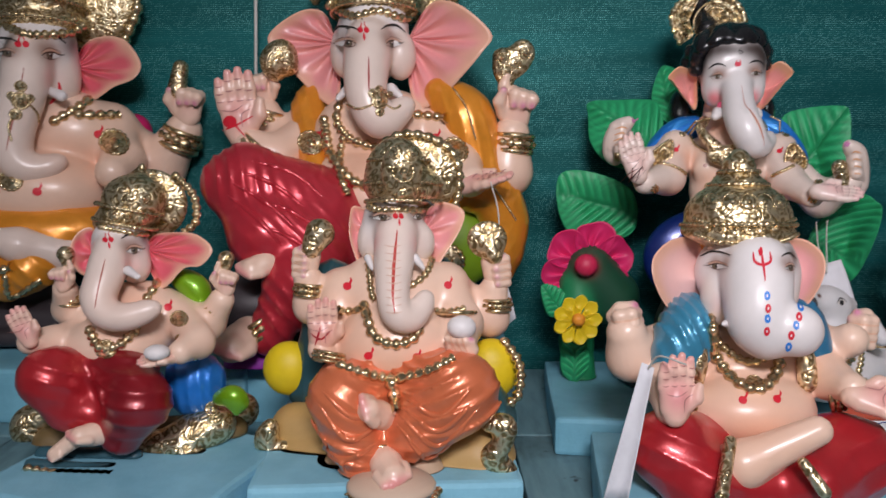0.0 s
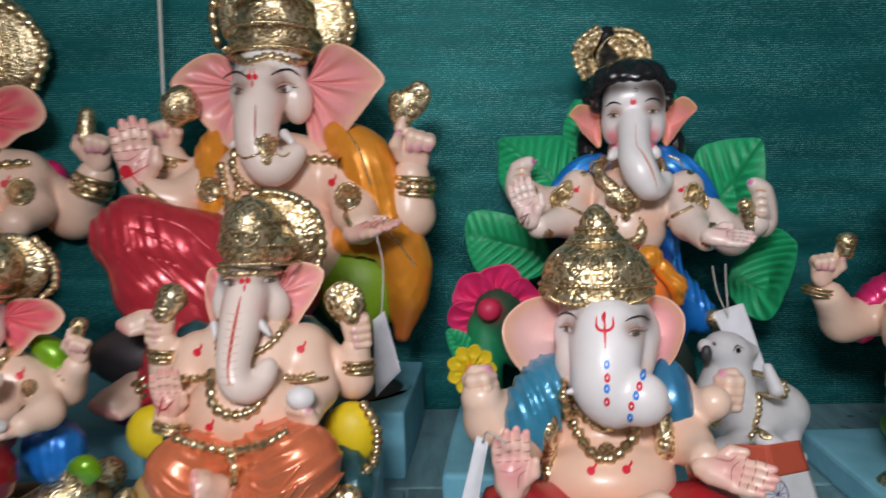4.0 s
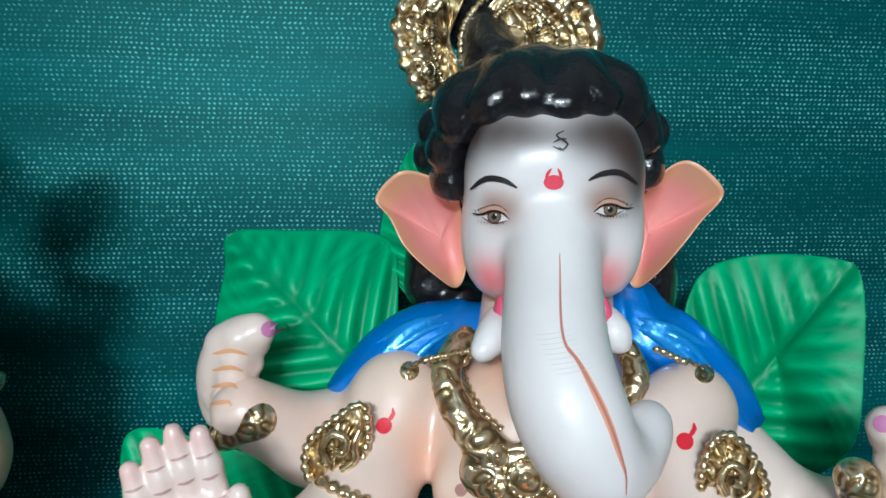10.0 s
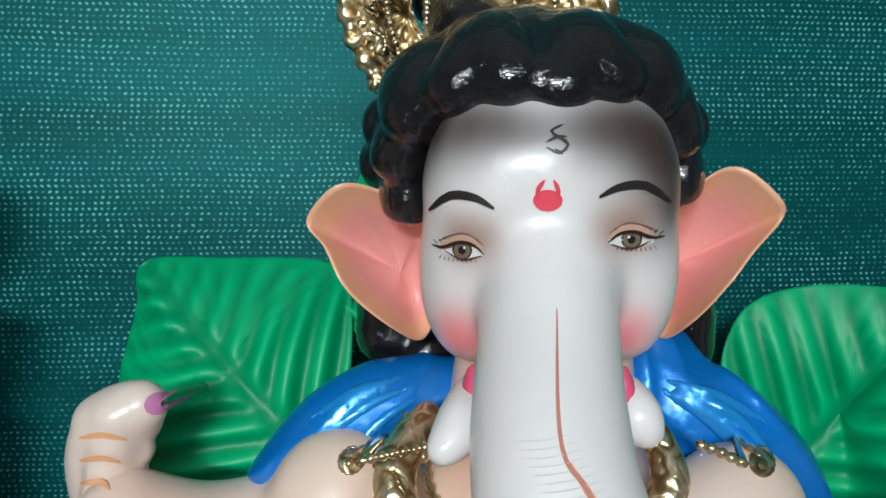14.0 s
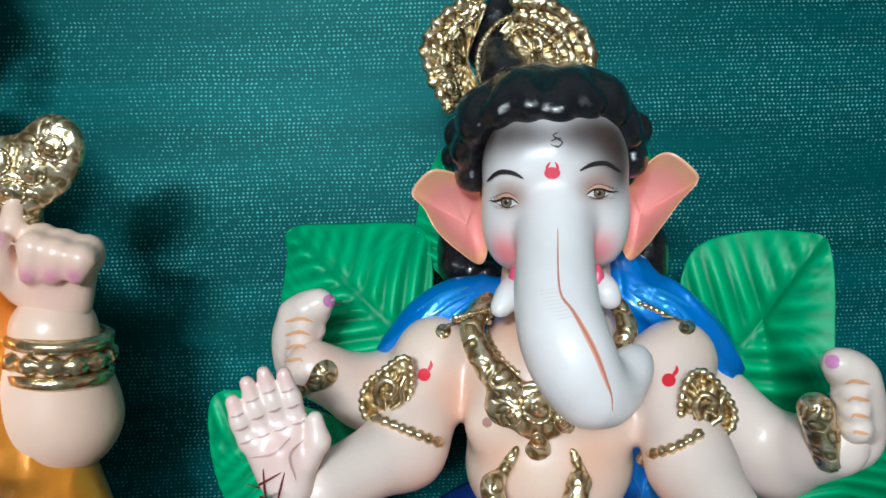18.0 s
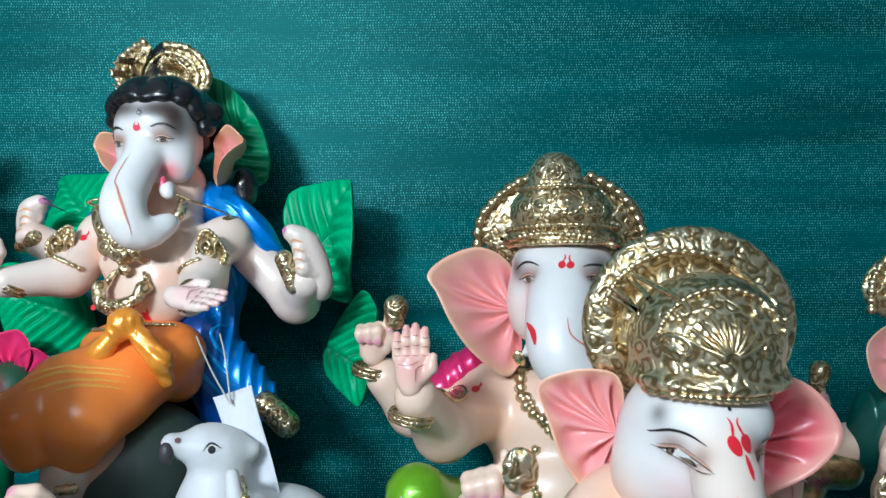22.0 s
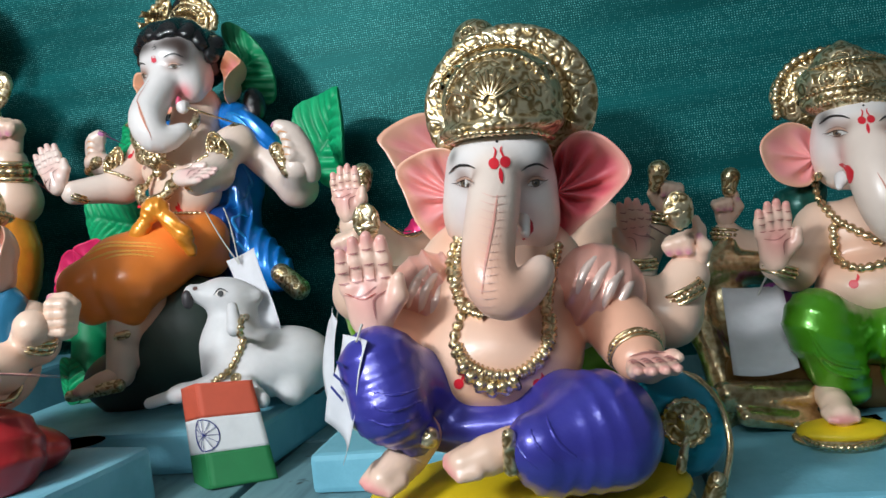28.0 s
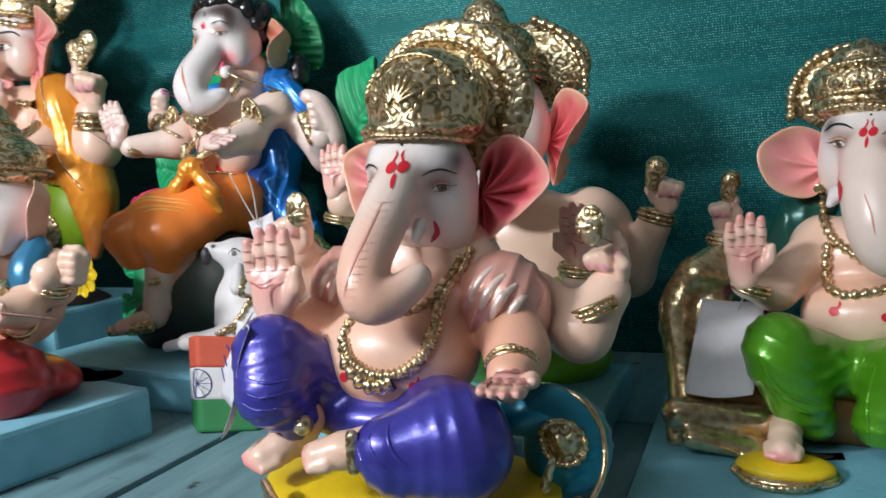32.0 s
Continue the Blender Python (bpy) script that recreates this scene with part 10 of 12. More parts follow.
green_idol.ball((-0.1159, -0.0922, -0.001), (0.0243, 0.0221, 0.0143), YELLOW)
green_idol.clay("crown", "gold", 0.0026, 0.01, 0.004)
green_idol.ball((0.0342, 0.0211, 0.3426), (0.0559, 0.0487, 0.0136), YELLOW)
green_idol.ball((0.0319, 0.0188, 0.3676), (0.0502, 0.043, 0.0313), YELLOW)
green_idol.ball((0.0255, 0.0124, 0.3992), (0.0265, 0.0247, 0.0265), YELLOW)
green_idol.ball((0.0416, 0.0765, 0.3532), (0.0897, 0.0108, 0.0542), YELLOW)
green_idol.limb([(-0.1322, 0.0331, 0.2722), (-0.1334, 0.032, 0.2584)], [0.0129, 0.0102], YELLOW)
green_idol.limb([(0.2082, 0.0055, 0.2291), (0.2016, 0.0057, 0.2118)], [0.0119, 0.006], YELLOW)
medallion(green_idol, (0.0255, -0.048, 0.3799), 0.0118, ("crown",))
green_idol.rope([(-0.0482, 0.0725, 0.3158), (-0.0444, 0.0689, 0.3603), (-0.0136, 0.0643, 0.3938), (0.0173, 0.0624, 0.4077)], 0.0063, "gold_trim", 0.0117, False, None)
green_idol.rope([(0.0654, 0.0621, 0.407), (0.1, 0.0633, 0.3873), (0.123, 0.0645, 0.3529), (0.1251, 0.0621, 0.314)], 0.0063, "gold_trim", 0.0115, False, None)
green_idol.rope([(-0.0293, -0.0203, 0.3423), (-0.011, -0.0416, 0.3487), (0.0144, -0.0525, 0.3504), (0.0456, -0.0425, 0.3457), (0.0734, -0.023, 0.3365)], 0.0034, "gold_trim", 0.0059, False, ("skin", "crown"))
green_idol.rope([(-0.0112, 0.0059, 0.2284), (-0.0157, -0.0259, 0.2018), (-0.0018, -0.0389, 0.1851), (0.0236, -0.0384, 0.1713)], 0.007, "gold_trim", 0.0096, False, ("body", "pink"))
green_idol.rope([(-0.0137, -0.0349, 0.207), (0.0052, -0.0396, 0.1751), (0.0264, -0.0396, 0.1558)], 0.0046, "gold_trim", 0.0075, False, ("body", "pink"))
medallion(green_idol, (-0.0733, -0.0073, 0.1939), 0.0105, ("body", "pink"))
green_idol.rope([(-0.0027, -0.042, 0.1595), (-0.0108, -0.0425, 0.1373), (0.0038, -0.0401, 0.0997)], 0.0051, "gold_trim", 0.0081, False, ("body", "pink"))
bracelet(green_idol, (-0.1582, 0.048, 0.2039), (0.2, 0, 1), 0.0193, 0.0028)
bracelet(green_idol, (-0.112, -0.0916, 0.1936), (0.2, 0, 1), 0.0178, 0.0022)
bracelet(green_idol, (0.2043, 0.0284, 0.1771), (0.3, 0, 1), 0.0181, 0.0031)
bracelet(green_idol, (0.1648, -0.1763, 0.1483), (0.1, 0, 1), 0.0162, 0.0024)
green_idol.sheet((-0.0111, 0.0413, 0.2676), [(-0.0155, 0.0419, 0.3127), (-0.0454, 0.0298, 0.3324), (-0.0787, 0.0166, 0.3249), (-0.0998, 0.0012, 0.3079), (-0.0904, -0.004, 0.2889), (-0.0771, -0.0077, 0.2609), (-0.0567, 0.0003, 0.2313), (-0.0228, 0.0168, 0.2042), (-0.0057, 0.0328, 0.222), (-0.0072, 0.0415, 0.2674)], 0.0108, 0.016, EAR_PINK, PEACH, 8, 0.0024, "skin", 0.72)
green_idol.sheet((0.0869, 0.0292, 0.2636), [(0.0921, 0.032, 0.2982), (0.1077, 0.0191, 0.3186), (0.1282, 0.0033, 0.3148), (0.1432, -0.0146, 0.2972), (0.1242, -0.0173, 0.2698), (0.1098, -0.0114, 0.2443), (0.0992, 0.0029, 0.2161), (0.093, 0.0152, 0.2252), (0.0866, 0.0283, 0.2591)], 0.0106, 0.016, EAR_DEEP, PEACH, 7, 0.0024, "skin", 0.72)
green_idol.blush((0.0746, 0.0093, 0.3095), 0.0178, (0.05, 0.03, 0.025), 0.85)
green_idol.blush((-0.0111, 0.0129, 0.3107), 0.0134, (0.05, 0.03, 0.025), 0.85)
eye(green_idol, (-0.0047, -0.0182, 0.3039), 0.0148, -1)
eye(green_idol, (0.0604, -0.019, 0.3019), 0.0135, 1)
tilak(green_idol, (0.0279, -0.0399, 0.3191), 0.0138, stem=False)
drop(green_idol, (-0.0579, -0.0269, 0.2077), 0.0076)
green_idol.stroke([(-0.0016, -0.0198, 0.2581), (0.0033, -0.0312, 0.2507), (0.0031, -0.0436, 0.2418)], 0.006, MARK, SKINS, 0.0006, taper=1.0)
green_idol.stroke([(0.0238, -0.0734, 0.2746), (0.0245, -0.0858, 0.2627), (0.0394, -0.0872, 0.2513), (0.0579, -0.079, 0.2363)], 0.0015, (0.6, 0.2, 0.14), SKINS, 0.0006, taper=1.0)
green_idol.ring((0.0348, 0.0233, 0.3331), (0, 0.12, 1), 0.0535, 0.0027, "gold_trim", 0.0054)
green_idol.ring((0.034, 0.0238, 0.3491), (0, 0.12, 1), 0.0544, 0.0027, "gold_trim", 0.0055)
green_idol.ring((0.0283, 0.0141, 0.3881), (0, 0.12, 1), 0.0372, 0.0026, "gold_trim", 0.0053)
medallion(green_idol, (-0.0175, -0.0527, 0.3534), 0.0044, ("crown",))
medallion(green_idol, (-0.0071, -0.0527, 0.354), 0.0044, ("crown",))
medallion(green_idol, (0.0031, -0.0527, 0.3543), 0.0044, ("crown",))
medallion(green_idol, (0.0135, -0.0529, 0.3544), 0.0044, ("crown",))
medallion(green_idol, (0.0237, -0.0531, 0.3541), 0.0044, ("crown",))
medallion(green_idol, (0.034, -0.0533, 0.3533), 0.0044, ("crown",))
medallion(green_idol, (0.0443, -0.0536, 0.3524), 0.0044, ("crown",))
medallion(green_idol, (0.0001, -0.0456, 0.375), 0.0071, ("crown",))
medallion(green_idol, (0.0477, -0.0477, 0.3724), 0.0071, ("crown",))
medallion(green_idol, (0.0089, -0.0541, 0.4067), 0.007, ("crown",))
medallion(green_idol, (-0.0033, -0.0433, 0.3629), 0.0072, ("crown",))
green_idol.base = 0.788
green_idol.cast("pink-eared elephant-headed idol with gold crown and lime green cloth", "statue")

purple_idol = Clay("seated_elephant_idol", (0.89, 0.7, 0.79), (0.0413, -0.568, 0.2113))
purple_idol.clay("skin", "skin", 0.0024, 0.008, 0.004)
purple_idol.ball((-0.024, 0.0031, 0.2248), (0.0434, 0.0399, 0.0503), WHITE)
purple_idol.ball((-0.0204, -0.0136, 0.2453), (0.0386, 0.0336, 0.0252), WHITE)
purple_idol.ball((-0.0522, 0.0047, 0.2064), (0.0185, 0.0219, 0.0263), IVORY)
purple_idol.ball((0.0002, 0.0005, 0.2001), (0.0181, 0.0215, 0.0257), IVORY)
purple_idol.coil([(-0.0208, -0.042, 0.2337), (-0.0237, -0.064, 0.2088), (-0.0267, -0.085, 0.1858), (-0.0261, -0.098, 0.1667), (-0.0192, -0.101, 0.1547), (-0.0076, -0.094, 0.1552), (0.0017, -0.083, 0.1629), (0.0061, -0.076, 0.1692)], [0.0165, 0.0165, 0.0155, 0.0145, 0.013, 0.0105, 0.0085, 0.007], IVORY)
purple_idol.tint((-0.0244, -0.11, 0.176), 0.03, PEACH, 0.7)
purple_idol.tint((-0.016, -0.11, 0.1556), 0.028, PEACH, 0.8)
purple_idol.tint((-0.0221, -0.09, 0.2007), 0.016, PEACH, 0.4)
purple_idol.clay("body", "skin", 0.0024, 0.011, 0.004)
purple_idol.ball((-0.0359, 0.0217, 0.1516), (0.0701, 0.0452, 0.0588), SKIN)
purple_idol.ball((-0.0368, -0.0287, 0.1027), (0.0624, 0.05, 0.0458), SKIN)
purple_idol.ball((-0.0592, -0.0228, 0.142), (0.0232, 0.0212, 0.0254), SKIN)
purple_idol.ball((-0.0048, -0.0231, 0.1367), (0.0228, 0.0207, 0.0249), SKIN)
purple_idol.tint((-0.0918, -0.0138, 0.12), 0.0252, (0.84, 0.33, 0.17), 0.5)
purple_idol.tint((-0.1062, -0.0395, 0.1069), 0.0209, (0.84, 0.33, 0.17), 0.45)
purple_idol.limb([(-0.093, -0.0086, 0.1345), (-0.1069, -0.0372, 0.1191), (-0.1147, -0.0702, 0.1263)], [0.0255, 0.021, 0.0158], PEACH)
purple_idol.hand((-0.1154, -0.0721, 0.1568), (-0.05, 0.05, 1), (0.15, -1, 0.1), 0.0504, "open", 1, PALM, SKIN)
purple_idol.tint((-0.1055, 0.0395, 0.1324), 0.0247, (0.84, 0.33, 0.17), 0.5)
purple_idol.tint((-0.1537, 0.0285, 0.1404), 0.0218, (0.84, 0.33, 0.17), 0.45)
purple_idol.limb([(-0.107, 0.0457, 0.1465), (-0.1554, 0.0339, 0.1529), (-0.1513, 0.0172, 0.1736)], [0.0249, 0.022, 0.0176], SKIN)
purple_idol.hand((-0.1466, 0.0093, 0.1901), (0, 0, 1), (0, -1, 0), 0.0394, "pinch", 1, PALM, SKIN)
purple_idol.tint((0.0409, -0.0106, 0.1186), 0.0267, (0.84, 0.33, 0.17), 0.5)
purple_idol.tint((0.0581, -0.0407, 0.0965), 0.0212, (0.84, 0.33, 0.17), 0.45)
purple_idol.limb([(0.0409, -0.0061, 0.134), (0.0582, -0.0369, 0.1085), (0.0607, -0.0612, 0.0994)], [0.0269, 0.0213, 0.0159], PEACH)
purple_idol.hand((0.0655, -0.0834, 0.0976), (0.15, -1, 0.05), (0, 0.05, 1), 0.0389, "open", -1, PALM, SKIN)
purple_idol.tint((0.0492, 0.0329, 0.1178), 0.0242, (0.84, 0.33, 0.17), 0.5)
purple_idol.tint((0.0907, 0.0142, 0.1003), 0.0214, (0.84, 0.33, 0.17), 0.45)
purple_idol.limb([(0.0493, 0.0369, 0.1318), (0.0912, 0.0205, 0.1122), (0.1085, 0.0356, 0.1394)], [0.0244, 0.0217, 0.0176], SKIN)
purple_idol.hand((0.1117, 0.0371, 0.1566), (0, 0, 1), (-0.4, -1, 0), 0.0388, "pinch", 1, PALM, SKIN)
purple_idol.foot((-0.0961, -0.0821, 0.0524), (-0.1112, -0.1053, 0.0422), 0.0132, (0.1, -0.5, 0.8), SKIN)
purple_idol.foot((-0.0235, -0.1117, 0.0618), (-0.0525, -0.1229, 0.0559), 0.0128, (0.1, -0.4, 0.9), SKIN)
purple_idol.limb([(-0.0897, -0.0852, 0.0648), (-0.101, -0.0805, 0.0481)], [0.0161, 0.014], SKIN)
purple_idol.tint((-0.085, -0.03, 0.11), 0.04, PEACH, 0.6)
purple_idol.tint((0.035, -0.035, 0.095), 0.045, PEACH, 0.6)
purple_idol.tint((-0.03, -0.05, 0.155), 0.035, PEACH, 0.5)
purple_idol.tint((-0.0776, -0.0223, 0.1351), 0.0299, ORANGE_SKIN, 0.5)
purple_idol.tint((0.0129, -0.0273, 0.1107), 0.0287, ORANGE_SKIN, 0.5)
purple_idol.tint((-0.0405, -0.071, 0.0689), 0.0426, ORANGE_SKIN, 0.5)
purple_idol.tint((0.0387, -0.0193, 0.1236), 0.0246, ORANGE_SKIN, 0.3)
purple_idol.tint((-0.066, -0.0008, 0.1883), 0.0175, ORANGE_SKIN, 0.4)
purple_idol.tint((-0.0448, -0.0385, 0.2025), 0.0122, BLUSH, 0.4)
purple_idol.tint((0.0015, -0.0398, 0.1971), 0.012, BLUSH, 0.5)
purple_idol.tint((-0.0279, -0.1002, 0.1647), 0.0216, PEACH, 0.4)
purple_idol.clay("white", "matte", 0.0022, 0.004, 0.004)
purple_idol.limb([(-0.0431, -0.0439, 0.2025), (-0.0444, -0.0587, 0.1934)], [0.0048, 0.0027], WHITE)
purple_idol.limb([(-0.0057, -0.0454, 0.2001), (-0.0036, -0.0593, 0.1907)], [0.0055, 0.0034], WHITE)
purple_idol.clay("sleeve", "cloth", 0.0020, 0.012, 0.004)
purple_idol.ball((-0.09, -0.006, 0.1475), (0.031, 0.034, 0.037), (0.84, 0.44, 0.36), rot=12, fold=((0.9063, 0.15, 0.4226), 0.012, 0.0024))
purple_idol.ball((0.0405, -0.006, 0.1385), (0.0345, 0.036, 0.038), (0.84, 0.44, 0.36), rot=-12, fold=((0.9063, 0.15, -0.4226), 0.012, 0.0024))
purple_idol.limb([(-0.0703, 0.0094, 0.1701), (-0.0559, 0.0175, 0.186)], [0.0134, 0.0108], (0.84, 0.44, 0.36))
# sleeve folds in pale pink, a pearly highlight painted on each
purple_idol.ridge([(-0.0982, -0.0375, 0.1447), (-0.0913, -0.0337, 0.1617), (-0.0789, -0.0328, 0.175)], 0.0034, (0.95, 0.74, 0.66))
purple_idol.ridge([(-0.0895, -0.0397, 0.1412), (-0.0825, -0.0362, 0.158), (-0.0713, -0.035, 0.171)], 0.0034, (0.95, 0.74, 0.66))
purple_idol.ridge([(-0.0809, -0.042, 0.1378), (-0.0736, -0.0388, 0.1533), (-0.064, -0.0374, 0.1646)], 0.0034, (0.95, 0.74, 0.66))
purple_idol.ridge([(0.0248, -0.0373, 0.1419), (0.033, -0.0347, 0.1589), (0.0428, -0.0339, 0.169)], 0.0034, (0.95, 0.74, 0.66))
purple_idol.ridge([(0.0337, -0.0368, 0.137), (0.0418, -0.0341, 0.1531), (0.0516, -0.0331, 0.164)], 0.0034, (0.95, 0.74, 0.66))
purple_idol.ridge([(0.0426, -0.0367, 0.132), (0.0506, -0.0338, 0.1473), (0.0595, -0.0327, 0.1575)], 0.0034, (0.95, 0.74, 0.66))
purple_idol.ridge([(0.0514, -0.0366, 0.1284), (0.0584, -0.0341, 0.1409), (0.0655, -0.0329, 0.1488)], 0.0034, (0.95, 0.74, 0.66))
purple_idol.clay("cloth", "cloth", 0.0023, 0.012, 0.004)
purple_idol.ball((-0.0419, -0.0355, 0.0605), (0.0786, 0.0455, 0.0248), PURPLE)
purple_idol.limb([(-0.0826, -0.0497, 0.0862), (-0.1093, -0.089, 0.114), (-0.1018, -0.1021, 0.0899)], [0.0253, 0.0252, 0.0231], PURPLE, fold=(0, 0.011, 0.0009, (-0.0911, -0.091, 0.0589)))
purple_idol.limb([(-0.1018, -0.1021, 0.0899), (-0.0894, -0.0929, 0.0692)], [0.0231, 0.0151], PURPLE, fold=(0, 0.01, 0.0013, (-0.0911, -0.091, 0.0589)))
purple_idol.limb([(0.0011, -0.0542, 0.0691), (0.0312, -0.0938, 0.0653), (-0.0037, -0.1172, 0.0625)], [0.0275, 0.033, 0.0229], PURPLE, fold=(0, 0.011, 0.0009, (-0.0277, -0.1224, 0.0622)))
purple_idol.limb([(0.0372, -0.0945, 0.056), (0.0013, -0.1095, 0.0487)], [0.0308, 0.0211], PURPLE, fold=(0, 0.011, 0.0009, (-0.0277, -0.1224, 0.0622)))
purple_idol.ridge([(-0.0193, -0.1249, 0.0825), (-0.0167, -0.1236, 0.0626), (-0.0046, -0.124, 0.048)], 0.0014, PURPLE)
purple_idol.ridge([(-0.0101, -0.126, 0.0874), (-0.0062, -0.1249, 0.0659), (0.0089, -0.1255, 0.0499)], 0.0014, PURPLE)
purple_idol.ridge([(0.0003, -0.1267, 0.0913), (0.006, -0.126, 0.0682), (0.0227, -0.1268, 0.0531)], 0.0017, PURPLE)
purple_idol.ridge([(-0.1192, -0.1103, 0.0981), (-0.0994, -0.11, 0.089), (-0.067, -0.1148, 0.099)], 0.0015, PURPLE)
purple_idol.ridge([(-0.1234, -0.1077, 0.0882), (-0.1012, -0.108, 0.0792), (-0.0688, -0.113, 0.0878)], 0.0015, PURPLE)
purple_idol.ridge([(-0.1161, -0.1121, 0.105), (-0.0938, -0.1125, 0.0998), (-0.07, -0.1155, 0.106)], 0.0015, PURPLE)
purple_idol.clay("base", "matte", 0.003, 0.008, 0.004)
purple_idol.ball((-0.0258, -0.0506, 0.011), (0.1145, 0.0763, 0.0145), YELLOW)
purple_idol.clay("drum", "gold", 0.003, 0.008, 0.004)
purple_idol.ball((-0.0273, -0.0485, 0.0003), (0.1179, 0.08, 0.0089), YELLOW)
purple_idol.ball((-0.031, -0.0421, -0.0261), (0.1075, 0.0759, 0.0164), YELLOW)
purple_idol.clay("band", "matte", 0.003, 0.008, 0.004)
purple_idol.ball((-0.0292, -0.0454, -0.0134), (0.1107, 0.0764, 0.0163), (0.75, 0.20, 0.03))
purple_idol.clay("peacock", "cloth", 0.0026, 0.01, 0.004)
purple_idol.ball((0.0871, -0.0213, 0.0391), (0.0324, 0.0179, 0.0385), TEAL, rot=10, fold=((0.1736, 0.15, 0.9848), 0.01, 0.0012))
purple_idol.coil([(0.051, -0.0367, 0.0606), (0.0758, -0.0278, 0.0685), (0.0982, -0.0207, 0.0526)], [0.0096, 0.012, 0.0097], TEAL)
purple_idol.clay("crown", "gold", 0.0022, 0.008, 0.004)
purple_idol.ball((-0.0152, 0.002, 0.2883), (0.0462, 0.046, 0.041), YELLOW)
purple_idol.ball((-0.0169, -0.008, 0.2687), (0.0468, 0.0445, 0.0105), YELLOW)
purple_idol.ball((-0.0128, 0.042, 0.2921), (0.0655, 0.0085, 0.060), YELLOW)
purple_idol.ball((-0.0151, -0.039, 0.2868), (0.0165, 0.010, 0.0185), YELLOW)
DOME, HALO = np.array((-0.0152, 0.002, 0.2883)), np.array((-0.0128, 0.042, 0.2921))
for k in range(23):
    # leaf tips round the halo, a string of bosses inside them
    w = radians(-30 + 240 * k / 22)
    purple_idol.ball(HALO + np.array((0.0635 * math.cos(w), -0.003, 0.058 * math.sin(w))), (0.0058, 0.0062, 0.0058), YELLOW)
    purple_idol.ball(HALO + np.array((0.0535 * math.cos(w), -0.008, 0.0485 * math.sin(w))), (0.0036, 0.0036, 0.0036), YELLOW)
for k in range(-4, 5):
    # shell motif over the brow
    w = radians(k * 17)
    purple_idol.rope([DOME + np.array((-0.003 + r * math.sin(w), -0.05, r * math.cos(w) - 0.003)) for r in (0.004, 0.013, 0.021)], 0.0017, "gold_trim", 0, False, ("crown",))
for side in (-1, 1):
    # scrolls on both flanks of the dome
    for cx, cz, r in ((0.024, 0.000, 0.0085), (0.021, 0.019, 0.0075), (0.036, 0.012, 0.0065)):
        c = DOME + np.array((side * cx - 0.002, -0.045, cz))
        purple_idol.rope([c + (r - 0.0011 * n) * np.array((side * math.cos(n * 0.9), 0, math.sin(n * 0.9))) for n in range(7)], 0.0019, "gold_trim", 0, False, ("crown",))
for q, r in ((0.80, 0.0024), (0.97, 0.0028)):
    purple_idol.rope([DOME + np.array((0.046 * q * math.cos(w), -0.03, 0.041 * q * math.sin(w))) for w in np.linspace(0.2, math.pi - 0.2, 12)], r, "gold_trim", r * 1.9, False, ("crown",))
purple_idol.limb([(-0.1049, -0.0866, 0.0682), (-0.078, -0.1016, 0.0674)], [0.0085, 0.0073], YELLOW)
purple_idol.limb([(-0.0215, -0.1321, 0.0754), (-0.0225, -0.1304, 0.0542)], [0.0044, 0.0051], YELLOW)
purple_idol.ball((-0.1287, -0.0136, 0.213), (0.0114, 0.0044, 0.0148), YELLOW)
purple_idol.ball((0.1043, 0.0048, 0.1927), (0.0117, 0.0042, 0.015), YELLOW)
purple_idol.rope([(0.0814, -0.0246, 0.0816), (0.1015, -0.0273, 0.0737), (0.1142, -0.0302, 0.0542), (0.1162, -0.0408, 0.0295), (0.1073, -0.0595, 0.0095)], 0.0024, "gold_trim", 0, False, None)
purple_idol.limb([(0.1033, -0.0599, 0.0137), (0.0989, -0.0581, -0.0042)], [0.006, 0.0083], YELLOW)
purple_idol.limb([(0.0867, -0.059, 0.0432), (0.0808, -0.0599, 0.0226)], [0.0026, 0.0038], YELLOW)
purple_idol.rope([(-0.0546, -0.04, 0.2617), (-0.0358, -0.055, 0.2636), (-0.0142, -0.06, 0.2618), (0.0065, -0.055, 0.2603), (0.0223, -0.04, 0.2543)], 0.0028, "gold_trim", 0.005, False, ("skin", "crown"))
purple_idol.rope([(-0.0552, -0.0148, 0.1922), (-0.0585, -0.0374, 0.169), (-0.0538, -0.0629, 0.1473), (-0.0339, -0.0838, 0.1401)], 0.0043, "gold_trim", 0.0055, False, ("body", "cloth", "sleeve"))
purple_idol.rope([(0.016, -0.0064, 0.1793), (0.0082, -0.038, 0.1538), (0.0034, -0.0539, 0.1285), (0.0013, -0.0666, 0.1153)], 0.0037, "gold_trim", 0.0059, False, ("body", "cloth", "sleeve"))
purple_idol.rope([(-0.061, -0.0582, 0.1192), (-0.0503, -0.0779, 0.1086), (-0.0294, -0.0954, 0.1034), (-0.0117, -0.0872, 0.1037), (0.0033, -0.0663, 0.1152), (0.0064, -0.0525, 0.1319)], 0.0048, "gold_trim", 0.0051, False, ("body", "cloth", "sleeve"))
purple_idol.rope([(-0.0576, -0.0687, 0.1091), (-0.0441, -0.0868, 0.0998), (-0.0287, -0.0954, 0.0948), (-0.0162, -0.0878, 0.0967)], 0.0047, "gold_trim", 0.0043, False, ("body", "cloth", "sleeve"))
medallion(purple_idol, (0.0872, -0.0577, 0.0531), 0.0144, ("peacock",))
medallion(purple_idol, (0.0865, -0.0655, 0.0555), 0.0067, ("peacock",))
bracelet(purple_idol, (0.0601, -0.0534, 0.1029), (0.25, -0.8, -0.5), 0.0173, 0.0019)
bracelet(purple_idol, (-0.1083, -0.0498, 0.1321), (0.6, 0, 0.9), 0.0151, 0.0025)
